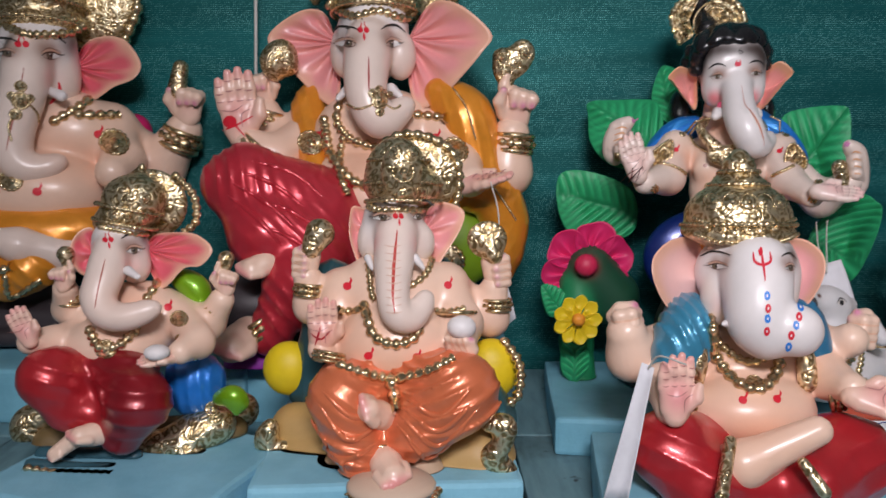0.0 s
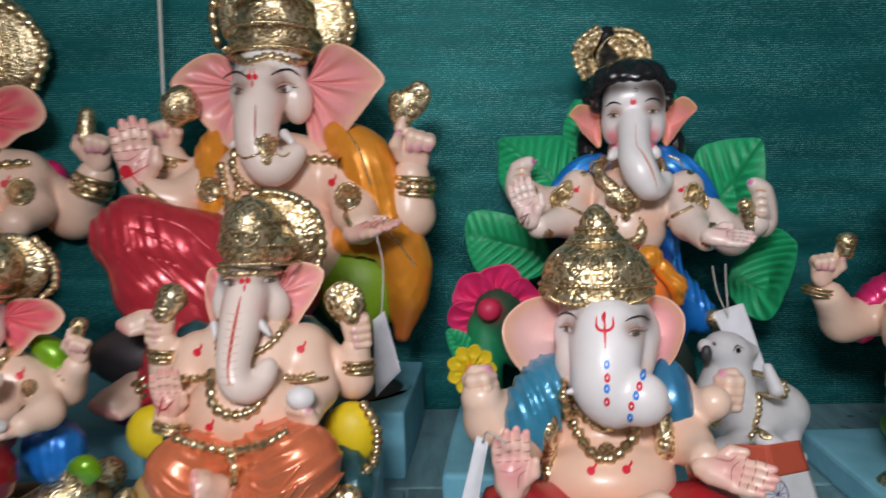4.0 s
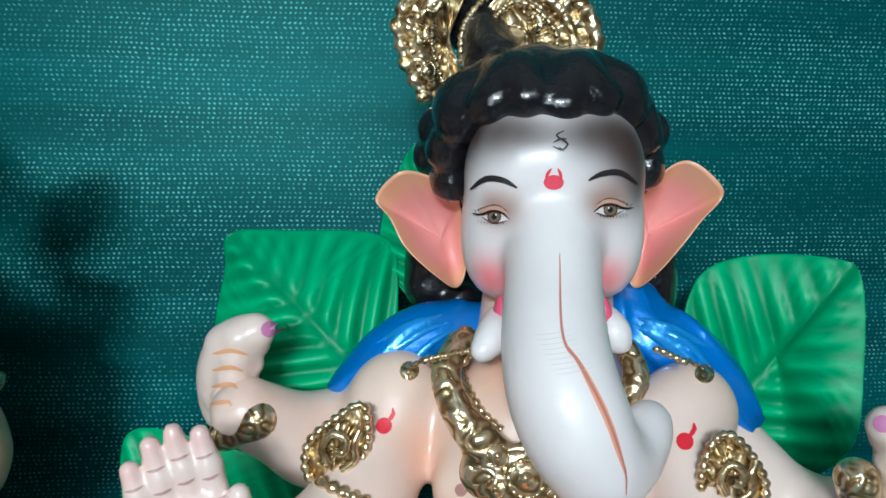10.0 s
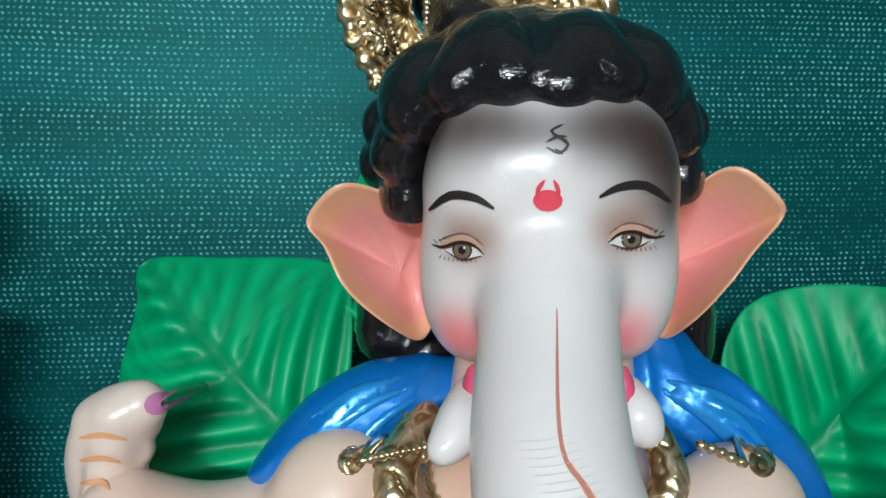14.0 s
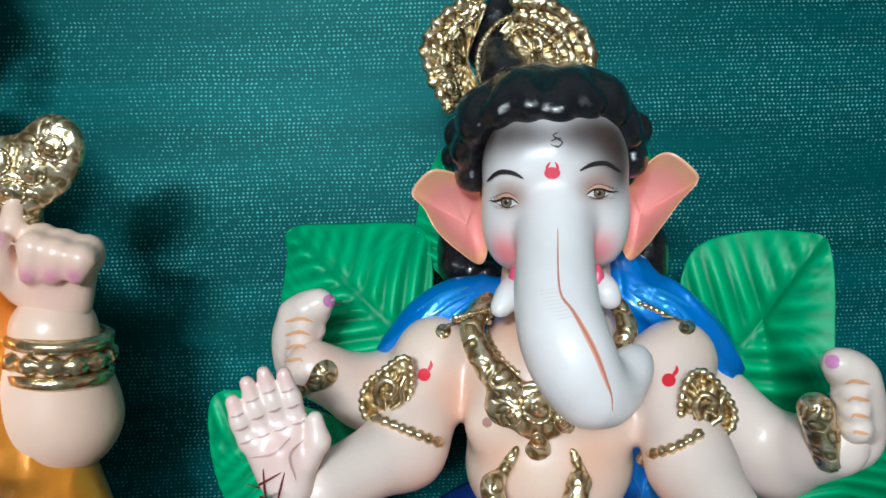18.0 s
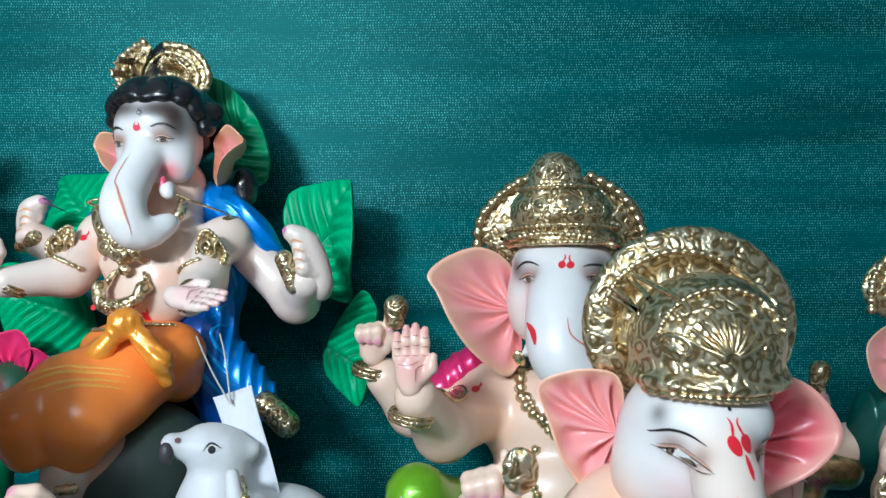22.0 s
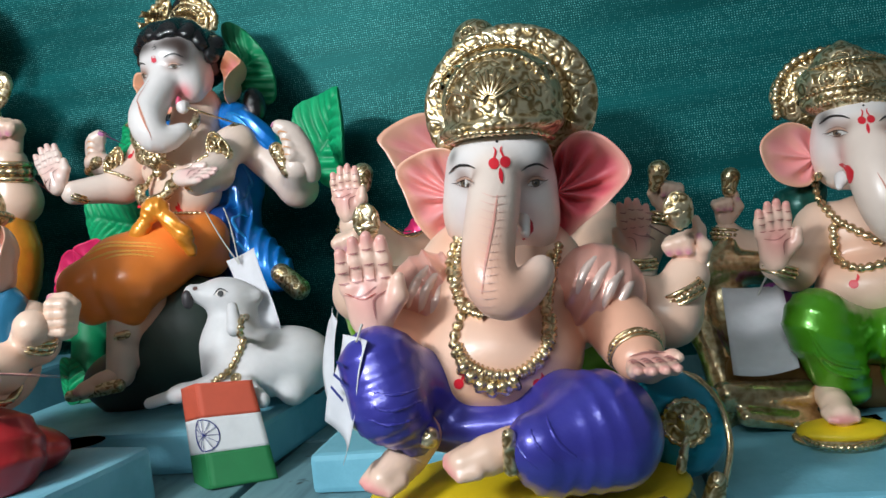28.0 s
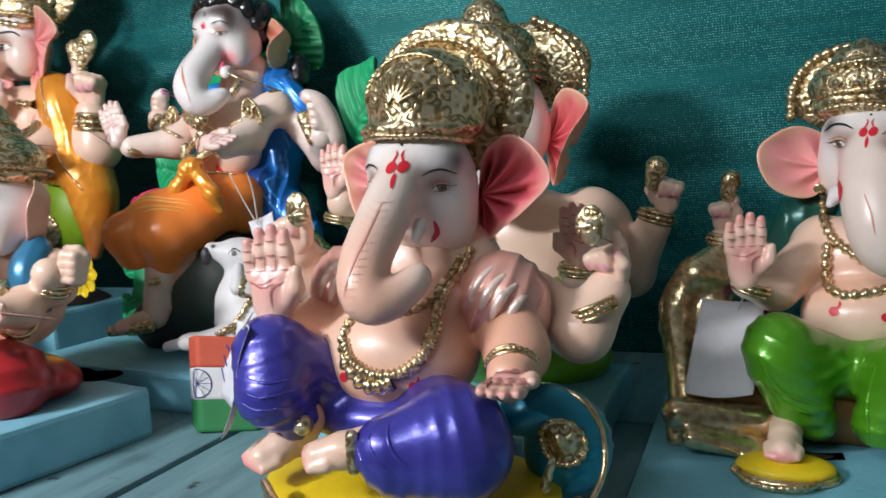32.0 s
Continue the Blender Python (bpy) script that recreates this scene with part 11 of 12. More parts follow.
bracelet(purple_idol, (0.1009, 0.0168, 0.1291), (-0.4, 0, 1), 0.0166, 0.0026)
purple_idol.rope([(-0.1012, -0.1193, 0.0304), (-0.0546, -0.165, 0.0398), (-0.0081, -0.181, 0.0427), (0.0333, -0.1757, 0.0417), (0.0648, -0.1393, 0.0329)], 0.0036, "gold_trim", 0, False, None)
purple_idol.sheet((-0.0614, 0.0277, 0.2229), [(-0.06, 0.0258, 0.2571), (-0.0753, 0.0258, 0.2651), (-0.0957, 0.0303, 0.2622), (-0.1128, 0.0351, 0.2521), (-0.1064, 0.0282, 0.231), (-0.0969, 0.0237, 0.2043), (-0.0786, 0.0255, 0.1835), (-0.0647, 0.0259, 0.1935), (-0.0584, 0.0266, 0.2226)], 0.0084, 0.012, EAR_PINK, PEACH, 8, 0.0022, "skin", 0.72)
purple_idol.sheet((0.0171, 0.0218, 0.2174), [(0.0209, 0.0225, 0.2502), (0.0397, 0.02, 0.2617), (0.06, 0.0148, 0.2529), (0.075, 0.0111, 0.2278), (0.0589, 0.0058, 0.2077), (0.0384, 0.0103, 0.193), (0.0172, 0.0197, 0.1797), (0.0114, 0.023, 0.1959), (0.0131, 0.0266, 0.2225)], 0.0083, 0.012, EAR_DEEP, (0.80, 0.36, 0.30), 8, 0.0022, "skin", 0.72)
purple_idol.blush((0.0157, -0.0008, 0.2447), 0.0093, (0.05, 0.03, 0.025), 0.8)
purple_idol.blush((-0.0585, 0.0032, 0.2543), 0.0066, (0.05, 0.03, 0.025), 0.7)
eye(purple_idol, (-0.0441, -0.0413, 0.2307), 0.0121, -1)
eye(purple_idol, (0.0062, -0.0429, 0.2244), 0.0119, 1)
tilak(purple_idol, (-0.0148, -0.0652, 0.241), 0.0144, stem=True)
purple_idol.stroke([(-0.0157, -0.0926, 0.2192), (-0.0199, -0.1005, 0.2), (-0.0266, -0.1098, 0.1764), (-0.03, -0.1151, 0.1596)], 0.0015, (0.78, 0.36, 0.30), SKINS, 0.0006, taper=1.0)
drop(purple_idol, (-0.0574, -0.0856, 0.0975), 0.0068)
drop(purple_idol, (-0.0055, -0.0793, 0.0919), 0.0067)
purple_idol.stroke([(-0.0241, -0.1027, 0.2217), (-0.0161, -0.1072, 0.2182), (-0.0082, -0.1022, 0.2183)], 0.0005, (0.80, 0.52, 0.45), SKINS, 0.0006, taper=1.0)
purple_idol.stroke([(-0.0254, -0.1022, 0.2169), (-0.0172, -0.1067, 0.2134), (-0.0093, -0.1016, 0.2134)], 0.0005, (0.80, 0.52, 0.45), SKINS, 0.0006, taper=1.0)
purple_idol.stroke([(-0.0266, -0.1016, 0.212), (-0.0184, -0.1063, 0.2086), (-0.0105, -0.1011, 0.2086)], 0.0005, (0.80, 0.52, 0.45), SKINS, 0.0006, taper=1.0)
purple_idol.stroke([(-0.0277, -0.1012, 0.2071), (-0.0195, -0.1058, 0.2038), (-0.0116, -0.1007, 0.2037)], 0.0005, (0.80, 0.52, 0.45), SKINS, 0.0006, taper=1.0)
purple_idol.stroke([(-0.0289, -0.1008, 0.2022), (-0.0207, -0.1055, 0.1989), (-0.0128, -0.1002, 0.1988)], 0.0005, (0.80, 0.52, 0.45), SKINS, 0.0006, taper=1.0)
purple_idol.stroke([(-0.0301, -0.1005, 0.1973), (-0.0218, -0.1052, 0.1941), (-0.0139, -0.0999, 0.1938)], 0.0005, (0.80, 0.52, 0.45), SKINS, 0.0006, taper=1.0)
purple_idol.stroke([(-0.0313, -0.1002, 0.1923), (-0.023, -0.1049, 0.1891), (-0.0151, -0.0996, 0.1889)], 0.0005, (0.80, 0.52, 0.45), SKINS, 0.0006, taper=1.0)
purple_idol.stroke([(-0.0323, -0.1001, 0.1874), (-0.024, -0.1048, 0.1842), (-0.0161, -0.0994, 0.184)], 0.0005, (0.80, 0.52, 0.45), SKINS, 0.0006, taper=1.0)
purple_idol.stroke([(-0.0335, -0.1, 0.1824), (-0.0252, -0.1048, 0.1794), (-0.0173, -0.0994, 0.1791)], 0.0005, (0.80, 0.52, 0.45), SKINS, 0.0006, taper=1.0)
purple_idol.stroke([(-0.0346, -0.1001, 0.1775), (-0.0263, -0.1048, 0.1745), (-0.0183, -0.0994, 0.1742)], 0.0005, (0.80, 0.52, 0.45), SKINS, 0.0006, taper=1.0)
purple_idol.stroke([(-0.0358, -0.1002, 0.1725), (-0.0274, -0.105, 0.1696), (-0.0194, -0.0996, 0.1693)], 0.0005, (0.80, 0.52, 0.45), SKINS, 0.0006, taper=1.0)
purple_idol.stroke([(-0.0369, -0.1004, 0.1676), (-0.0285, -0.1052, 0.1647), (-0.0206, -0.0999, 0.1643)], 0.0005, (0.80, 0.52, 0.45), SKINS, 0.0006, taper=1.0)
purple_idol.stroke([(-0.038, -0.1007, 0.1626), (-0.0296, -0.1055, 0.1597), (-0.0216, -0.1002, 0.1594)], 0.0005, (0.80, 0.52, 0.45), SKINS, 0.0006, taper=1.0)
purple_idol.stroke([(-0.039, -0.1011, 0.1576), (-0.0306, -0.1058, 0.1549), (-0.0227, -0.1006, 0.1544)], 0.0005, (0.80, 0.52, 0.45), SKINS, 0.0006, taper=1.0)
purple_idol.stroke([(-0.04, -0.1014, 0.1527), (-0.0317, -0.1061, 0.15), (-0.0237, -0.1011, 0.1495)], 0.0005, (0.80, 0.52, 0.45), SKINS, 0.0006, taper=1.0)
purple_idol.stroke([(-0.0411, -0.1017, 0.1477), (-0.0328, -0.1064, 0.145), (-0.0247, -0.1015, 0.1447)], 0.0005, (0.80, 0.52, 0.45), SKINS, 0.0006, taper=1.0)
purple_idol.stroke([(-0.1188, -0.0966, 0.1852), (-0.1191, -0.098, 0.1741)], 0.0007, (0.5,0.2,0.15), SKINS, 0.0006, taper=1.0)
purple_idol.stroke([(-0.11, -0.0972, 0.1843), (-0.1104, -0.0984, 0.1731)], 0.0007, (0.5,0.2,0.15), SKINS, 0.0006, taper=1.0)
purple_idol.stroke([(-0.1015, -0.0977, 0.1835), (-0.1019, -0.0988, 0.1723)], 0.0007, (0.5,0.2,0.15), SKINS, 0.0006, taper=1.0)
purple_idol.stroke([(-0.123, -0.0986, 0.167), (-0.1124, -0.0993, 0.1621), (-0.1022, -0.0994, 0.165)], 0.0012, (0.5,0.1,0.08), SKINS, 0.0006, taper=1.0)
purple_idol.stroke([(0.0594, -0.1061, 0.1075), (0.063, -0.1062, 0.1039)], 0.0011, (0.2,0.05,0.05), SKINS, 0.0006, taper=1.0)
purple_idol.stroke([(-0.0011, -0.0504, 0.2017), (0.0002, -0.0544, 0.1938), (-0.006, -0.0591, 0.187)], 0.004, (0.45,0.02,0.04), SKINS, 0.0006, taper=1.0)
purple_idol.rope([(-0.0494, -0.06, 0.1958), (-0.0554, -0.075, 0.1763), (-0.049, -0.09, 0.1565), (-0.0374, -0.1, 0.1466)], 0.0042, "gold", 0.0065, False, ("body", "sleeve"))
purple_idol.rope([(0.0123, -0.06, 0.1776), (0.0046, -0.08, 0.1561), (-0.0046, -0.095, 0.1473), (-0.0179, -0.1, 0.1438)], 0.0036, "gold", 0.006, False, ("body", "sleeve"))
purple_idol.rope([(-0.0453, -0.09, 0.1509), (-0.0539, -0.1, 0.1281), (-0.0457, -0.11, 0.1128), (-0.0265, -0.115, 0.1073), (-0.0057, -0.11, 0.1091), (0.0061, -0.1, 0.1222), (0.0054, -0.08, 0.1491)], 0.0043, "gold", 0.0062, False, ("body", "sleeve"))
purple_idol.rope([(-0.0495, -0.11, 0.1164), (-0.0382, -0.115, 0.1041), (-0.0274, -0.115, 0.0999), (-0.0145, -0.11, 0.1027)], 0.0068, "gold_trim", 0.0075, False, ("body", "cloth"))
purple_idol.base = 0.7645
purple_idol.cast("pink-trunked elephant-headed idol in glossy purple cloth on a yellow seat", "statue")

tagged_idol = Clay("seated_elephant_idol", (1.19, 0.93, 0.79), (-0.1935, -0.7892, 0.2113))
tagged_idol.clay("skin", "skin", 0.0026, 0.012, 0.004)
tagged_idol.ball((0.0076, 0.0163, 0.2303), (0.0424, 0.039, 0.0468), WHITE)
tagged_idol.ball((0.0069, 0.0018, 0.2515), (0.0382, 0.0327, 0.0245), WHITE)
tagged_idol.ball((-0.0157, 0.0097, 0.2132), (0.0167, 0.0201, 0.0246), IVORY)
tagged_idol.ball((0.0327, 0.0108, 0.2106), (0.0143, 0.0187, 0.0231), IVORY)
tagged_idol.coil([(0.0037, -0.0285, 0.231), (0.0026, -0.0512, 0.1968), (0.0047, -0.0624, 0.1687), (0.0128, -0.0618, 0.1503), (0.026, -0.0562, 0.1513)], [0.0231, 0.0215, 0.0191, 0.0151, 0.0101], IVORY)
tagged_idol.clay("body", "skin", 0.0026, 0.011, 0.004)
tagged_idol.ball((0.0109, 0.0151, 0.1319), (0.0588, 0.037, 0.0476), SKIN)
tagged_idol.ball((0.0016, -0.0162, 0.0916), (0.0541, 0.0406, 0.0324), SKIN)
tagged_idol.ball((-0.0322, 0.0263, 0.1523), (0.0241, 0.023, 0.0241), SKIN)
tagged_idol.ball((0.066, 0.0349, 0.1426), (0.0237, 0.0226, 0.0237), SKIN)
tagged_idol.tint((-0.0383, 0.0118, 0.1322), 0.0215, (0.84, 0.33, 0.17), 0.5)
tagged_idol.tint((-0.0742, -0.0309, 0.1047), 0.0185, (0.84, 0.33, 0.17), 0.45)
tagged_idol.limb([(-0.0378, 0.0144, 0.1449), (-0.074, -0.0297, 0.1156), (-0.0951, -0.0573, 0.1258)], [0.0216, 0.0185, 0.0148], SKIN)
tagged_idol.hand((-0.0973, -0.0659, 0.1452), (0, 0, 1), (0.2, -1, 0.1), 0.0436, "open", 1, (0.74, 0.26, 0.24), SKIN)
tagged_idol.tint((-0.0339, 0.0456, 0.1388), 0.0212, (0.84, 0.33, 0.17), 0.5)
tagged_idol.tint((-0.099, 0.0562, 0.114), 0.0207, (0.84, 0.33, 0.17), 0.45)
tagged_idol.limb([(-0.0337, 0.0467, 0.1514), (-0.0993, 0.0532, 0.1267), (-0.1184, 0.0474, 0.1503)], [0.0212, 0.0207, 0.0158], SKIN)
tagged_idol.hand((-0.1182, 0.0446, 0.1764), (0.05, 0, 1), (0, -1, 0), 0.0338, "pinch", 1, PALM, SKIN)
tagged_idol.tint((0.0642, 0.0224, 0.1251), 0.0211, (0.84, 0.33, 0.17), 0.5)
tagged_idol.tint((0.0598, -0.0217, 0.0938), 0.0169, (0.84, 0.33, 0.17), 0.45)
tagged_idol.limb([(0.0647, 0.0238, 0.1377), (0.0602, -0.0205, 0.1037), (0.0453, -0.0499, 0.098)], [0.0211, 0.0169, 0.0132], SKIN)
tagged_idol.foot((-0.0668, -0.081, 0.0052), (-0.0704, -0.1238, -0.0005), 0.0132, (0, -0.5, 0.9), SKIN)
tagged_idol.limb([(-0.0614, -0.0735, 0.0265), (-0.066, -0.0807, 0.0026)], [0.0143, 0.0123], SKIN)
tagged_idol.tint((-0.0185, -0.0278, 0.1163), 0.0321, ORANGE_SKIN, 0.35)
tagged_idol.tint((-0.0219, -0.0295, 0.2155), 0.0138, BLUSH, 0.5)
tagged_idol.clay("white", "matte", 0.0024, 0.004, 0.004)
tagged_idol.limb([(-0.0234, -0.031, 0.1982), (-0.0305, -0.0426, 0.1899)], [0.0074, 0.0032], WHITE)
tagged_idol.clay("cloth", "cloth", 0.0028, 0.014, 0.004)
tagged_idol.ball((-0.007, -0.0219, 0.0439), (0.0703, 0.0432, 0.0271), (0.08, 0.30, 0.01))
tagged_idol.limb([(-0.0331, -0.0523, 0.0569), (-0.0718, -0.0838, 0.0758), (-0.0591, -0.076, 0.0321)], [0.023, 0.0252, 0.0235], (0.09, 0.34, 0.01), fold=(0, 0.012, 0.001, (-0.0559, -0.0749, 0.1091)))
tagged_idol.limb([(-0.0709, -0.0856, 0.0607), (-0.0448, -0.0681, 0.0085)], [0.0232, 0.0175], (0.09, 0.34, 0.01), fold=(0, 0.012, 0.001, (-0.0559, -0.0749, 0.1091)))
tagged_idol.limb([(0.0054, -0.0501, 0.0541), (0.026, -0.0812, 0.059), (0.0044, -0.0765, 0.0138)], [0.0227, 0.0274, 0.022], (0.09, 0.34, 0.01), fold=(0, 0.012, 0.001, (0.0169, -0.0689, 0.1027)))
tagged_idol.ridge([(-0.0813, -0.0874, 0.0514), (-0.0644, -0.0768, 0.0275), (-0.0364, -0.0745, 0.0151)], 0.0025, (0.09, 0.34, 0.01))
tagged_idol.ridge([(-0.0839, -0.0966, 0.0688), (-0.0669, -0.0814, 0.039), (-0.032, -0.0782, 0.0236)], 0.0025, (0.09, 0.34, 0.01))
tagged_idol.ridge([(-0.0088, -0.0899, 0.0777), (-0.0183, -0.0817, 0.0365), (-0.0124, -0.063, -0.0204)], 0.0025, (0.09, 0.34, 0.01))
tagged_idol.ridge([(-0.0005, -0.0897, 0.0672), (-0.005, -0.0814, 0.0306), (0.0008, -0.0671, -0.0144)], 0.0025, (0.09, 0.34, 0.01))
tagged_idol.clay("shawl", "cloth", 0.0028, 0.01, 0.004)
tagged_idol.coil([(-0.025, 0.0504, 0.1859), (-0.0519, 0.0448, 0.171), (-0.0607, 0.0437, 0.1302)], [0.0107, 0.0177, 0.0167], (0.01, 0.10, 0.08), fold=((1, 0.15, 0), 0.014, 0.0014))
tagged_idol.ball((-0.0875, -0.0011, 0.0848), (0.0171, 0.0148, 0.0171), VIOLET)
tagged_idol.clay("throne", "gold_trim", 0.0026, 0.01, 0.004)
tagged_idol.coil([(-0.1198, 0.0394, 0.1419), (-0.1488, 0.0269, 0.1153), (-0.1637, 0.0143, 0.082), (-0.1555, -0.0245, 0.0418), (-0.1518, -0.0452, 0.007), (-0.1582, -0.0663, -0.0198)], [0.0108, 0.0143, 0.0154, 0.0124, 0.0121, 0.0086], YELLOW)
tagged_idol.limb([(-0.1427, 0.0252, 0.121), (-0.0843, 0.0445, 0.1141)], [0.0167, 0.0204], YELLOW)
tagged_idol.limb([(-0.1543, -0.0834, 0.0122), (-0.0886, -0.067, 0.0022)], [0.0146, 0.0178], YELLOW)
tagged_idol.limb([(-0.1423, -0.1001, -0.0043), (0.0021, -0.0576, -0.0384)], [0.0082, 0.0083], YELLOW)
tagged_idol.ball((-0.0694, -0.1184, -0.02), (0.0415, 0.029, 0.0077), YELLOW)
tagged_idol.limb([(-0.1295, 0.0415, 0.112), (-0.1322, 0.0076, 0.0454), (-0.1452, -0.0458, -0.0099)], [0.0205, 0.0234, 0.0198], YELLOW)
tagged_idol.clay("plate", "matte", 0.0028, 0.006, 0.004)
tagged_idol.ball((-0.0689, -0.1183, -0.0141), (0.0377, 0.0261, 0.0077), YELLOW)
tagged_idol.limb([(-0.1248, -0.0493, 0.0235), (0.0285, -0.008, -0.0054)], [0.0249, 0.0328], (0.25, 0.12, 0.03))
tagged_idol.clay("crown", "gold", 0.0024, 0.008, 0.004)
tagged_idol.ball((0.0051, 0.0166, 0.2695), (0.0456, 0.0411, 0.0134), YELLOW, rot=6)
tagged_idol.ball((0.0026, 0.0212, 0.2925), (0.0458, 0.0402, 0.0268), YELLOW)
tagged_idol.ball((0.0006, 0.0204, 0.3176), (0.0223, 0.0212, 0.0122), YELLOW)
tagged_idol.ball((0.006, 0.0592, 0.2913), (0.0657, 0.0094, 0.041), YELLOW)
tagged_idol.limb([(0.002, 0.0199, 0.3256), (0.0023, 0.0197, 0.3295)], [0.0089, 0.0045], YELLOW)
tagged_idol.limb([(-0.1104, 0.0374, 0.2129), (-0.1138, 0.0363, 0.1984)], [0.0101, 0.0071], YELLOW)
tagged_idol.rope([(-0.0568, 0.0465, 0.2661), (-0.0525, 0.0503, 0.3011), (-0.0309, 0.0533, 0.3248), (0.0048, 0.0538, 0.3312), (0.0411, 0.0537, 0.3172), (0.0605, 0.0538, 0.2917), (0.0629, 0.054, 0.263)], 0.0054, "gold_trim", 0.0089, False, None)
tagged_idol.rope([(-0.038, -0.0183, 0.2688), (-0.0297, -0.0386, 0.2709), (-0.0083, -0.049, 0.271), (0.0174, -0.0389, 0.2657), (0.0347, -0.0187, 0.2603)], 0.0033, "gold_trim", 0.0054, False, ("skin", "crown"))
tagged_idol.rope([(-0.1023, -0.106, -0.0192), (-0.0997, -0.1524, -0.0142), (-0.0781, -0.1622, -0.015), (-0.0525, -0.1505, -0.0161), (-0.0313, -0.1029, -0.0223)], 0.003, "gold_trim", 0.005, False, None)
tagged_idol.rope([(-0.0359, -0.0021, 0.2042), (-0.0386, -0.0153, 0.1825), (-0.0324, -0.0379, 0.1611), (-0.0163, -0.0476, 0.147), (-0.0004, -0.0564, 0.1358)], 0.005, "gold_trim", 0.0077, False, ("body", "cloth", "shawl"))
tagged_idol.rope([(-0.0355, -0.0392, 0.1562), (-0.0365, -0.045, 0.1249), (-0.0268, -0.0627, 0.1155), (-0.0097, -0.069, 0.1174), (0.017, -0.0572, 0.1215)], 0.0052, "gold_trim", 0.0078, False, ("body", "cloth", "shawl"))
bracelet(tagged_idol, (-0.12, 0.047, 0.1523), (0.2, 0, 1), 0.0134, 0.0031)
bracelet(tagged_idol, (-0.0931, -0.0576, 0.1214), (0.4, 0, 1), 0.0145, 0.0026)
tagged_idol.sheet((-0.0299, 0.0268, 0.2211), [(-0.0302, 0.0285, 0.251), (-0.0555, 0.0175, 0.2601), (-0.0824, 0.0049, 0.2461), (-0.0858, -0.0013, 0.2266), (-0.0738, 0.0024, 0.2039), (-0.0505, 0.0129, 0.1935), (-0.0331, 0.0244, 0.1986), (-0.0267, 0.0276, 0.2264)], 0.0081, 0.01, EAR_PINK, PEACH, 5, 0.0012, "skin", 0.72)
tagged_idol.sheet((0.0462, 0.0302, 0.218), [(0.0495, 0.0304, 0.2428), (0.0629, 0.0201, 0.2513), (0.08, 0.0144, 0.2378), (0.0768, 0.0095, 0.2135), (0.0626, 0.0143, 0.1936), (0.0472, 0.0232, 0.1842), (0.043, 0.0298, 0.2071)], 0.0082, 0.01, EAR_PINK, PEACH, 5, 0.0012, "skin", 0.72)
tagged_idol.blush((-0.0251, 0.0063, 0.2586), 0.01, (0.05, 0.03, 0.025), 0.85)
tagged_idol.blush((0.04, 0.0063, 0.2524), 0.0108, (0.05, 0.03, 0.025), 0.85)
eye(tagged_idol, (-0.0229, -0.0286, 0.2405), 0.0153, -1)
eye(tagged_idol, (0.0223, -0.0285, 0.2371), 0.0125, 1)
tilak(tagged_idol, (-0.0032, -0.0489, 0.249), 0.0133, stem=True)
tagged_idol.stroke([(-0.0232, -0.0298, 0.212), (-0.0191, -0.0351, 0.2046), (-0.0213, -0.0413, 0.1927)], 0.0053, MARK, SKINS, 0.0006, taper=1.0)
drop(tagged_idol, (-0.0335, -0.0736, 0.1031), 0.008)
drop(tagged_idol, (0.0061, -0.0706, 0.0986), 0.0074)
tagged_idol.stroke([(-0.0066, -0.0695, 0.2001), (-0.0035, -0.0796, 0.1848), (-0.003, -0.0899, 0.168)], 0.0015, (0.6,0.25,0.18), SKINS, 0.0006, taper=1.0)
tagged_idol.ring((0.0055, 0.0214, 0.2811), (0, 0.12, 1), 0.0447, 0.0026, "gold_trim", 0.005)
tagged_idol.ring((0.0034, 0.0208, 0.3063), (0, 0.12, 1), 0.0368, 0.0025, "gold_trim", 0.005)
medallion(tagged_idol, (-0.0312, -0.0284, 0.2764), 0.0042, ("crown",))
medallion(tagged_idol, (-0.022, -0.0284, 0.2744), 0.0042, ("crown",))
medallion(tagged_idol, (-0.0129, -0.0285, 0.2726), 0.0042, ("crown",))
medallion(tagged_idol, (-0.0038, -0.0285, 0.2712), 0.0042, ("crown",))
medallion(tagged_idol, (0.0053, -0.0286, 0.2702), 0.0042, ("crown",))
medallion(tagged_idol, (0.0144, -0.0287, 0.2695), 0.0042, ("crown",))
medallion(tagged_idol, (0.0233, -0.0288, 0.269), 0.0042, ("crown",))
medallion(tagged_idol, (-0.0093, -0.0287, 0.2901), 0.0068, ("crown",))
medallion(tagged_idol, (-0.0261, -0.0286, 0.2924), 0.0068, ("crown",))
medallion(tagged_idol, (0.0073, -0.0288, 0.2868), 0.0067, ("crown",))
medallion(tagged_idol, (-0.0106, -0.0291, 0.3084), 0.0068, ("crown",))
tagged_idol.base = 0.768
tagged_idol.cast("elephant-headed idol on a gold throne with dark lime green cloth", "statue")


# ---------------------------------------------------------------- tags, flag, cord, lamps
def cord(points, r=0.0009):
    bm = bmesh.new()
    p = spread(points, 0.006)
    rings = []
    for n in range(len(p)):
        t = unit(p[min(n + 1, len(p) - 1)] - p[max(n - 1, 0)])
        a = unit(np.cross(t, (0.2, 1, 0.1)))
        b = np.cross(t, a)
        rings.append([bm.verts.new(p[n] + r * (math.cos(w) * a + math.sin(w) * b)) for w in (0, 1.26, 2.51, 3.77, 5.03)])
    for u, v in zip(rings, rings[1:]):
        for k in range(5):
            bm.faces.new((u[k], u[(k + 1) % 5], v[(k + 1) % 5], v[k]))
    return bm


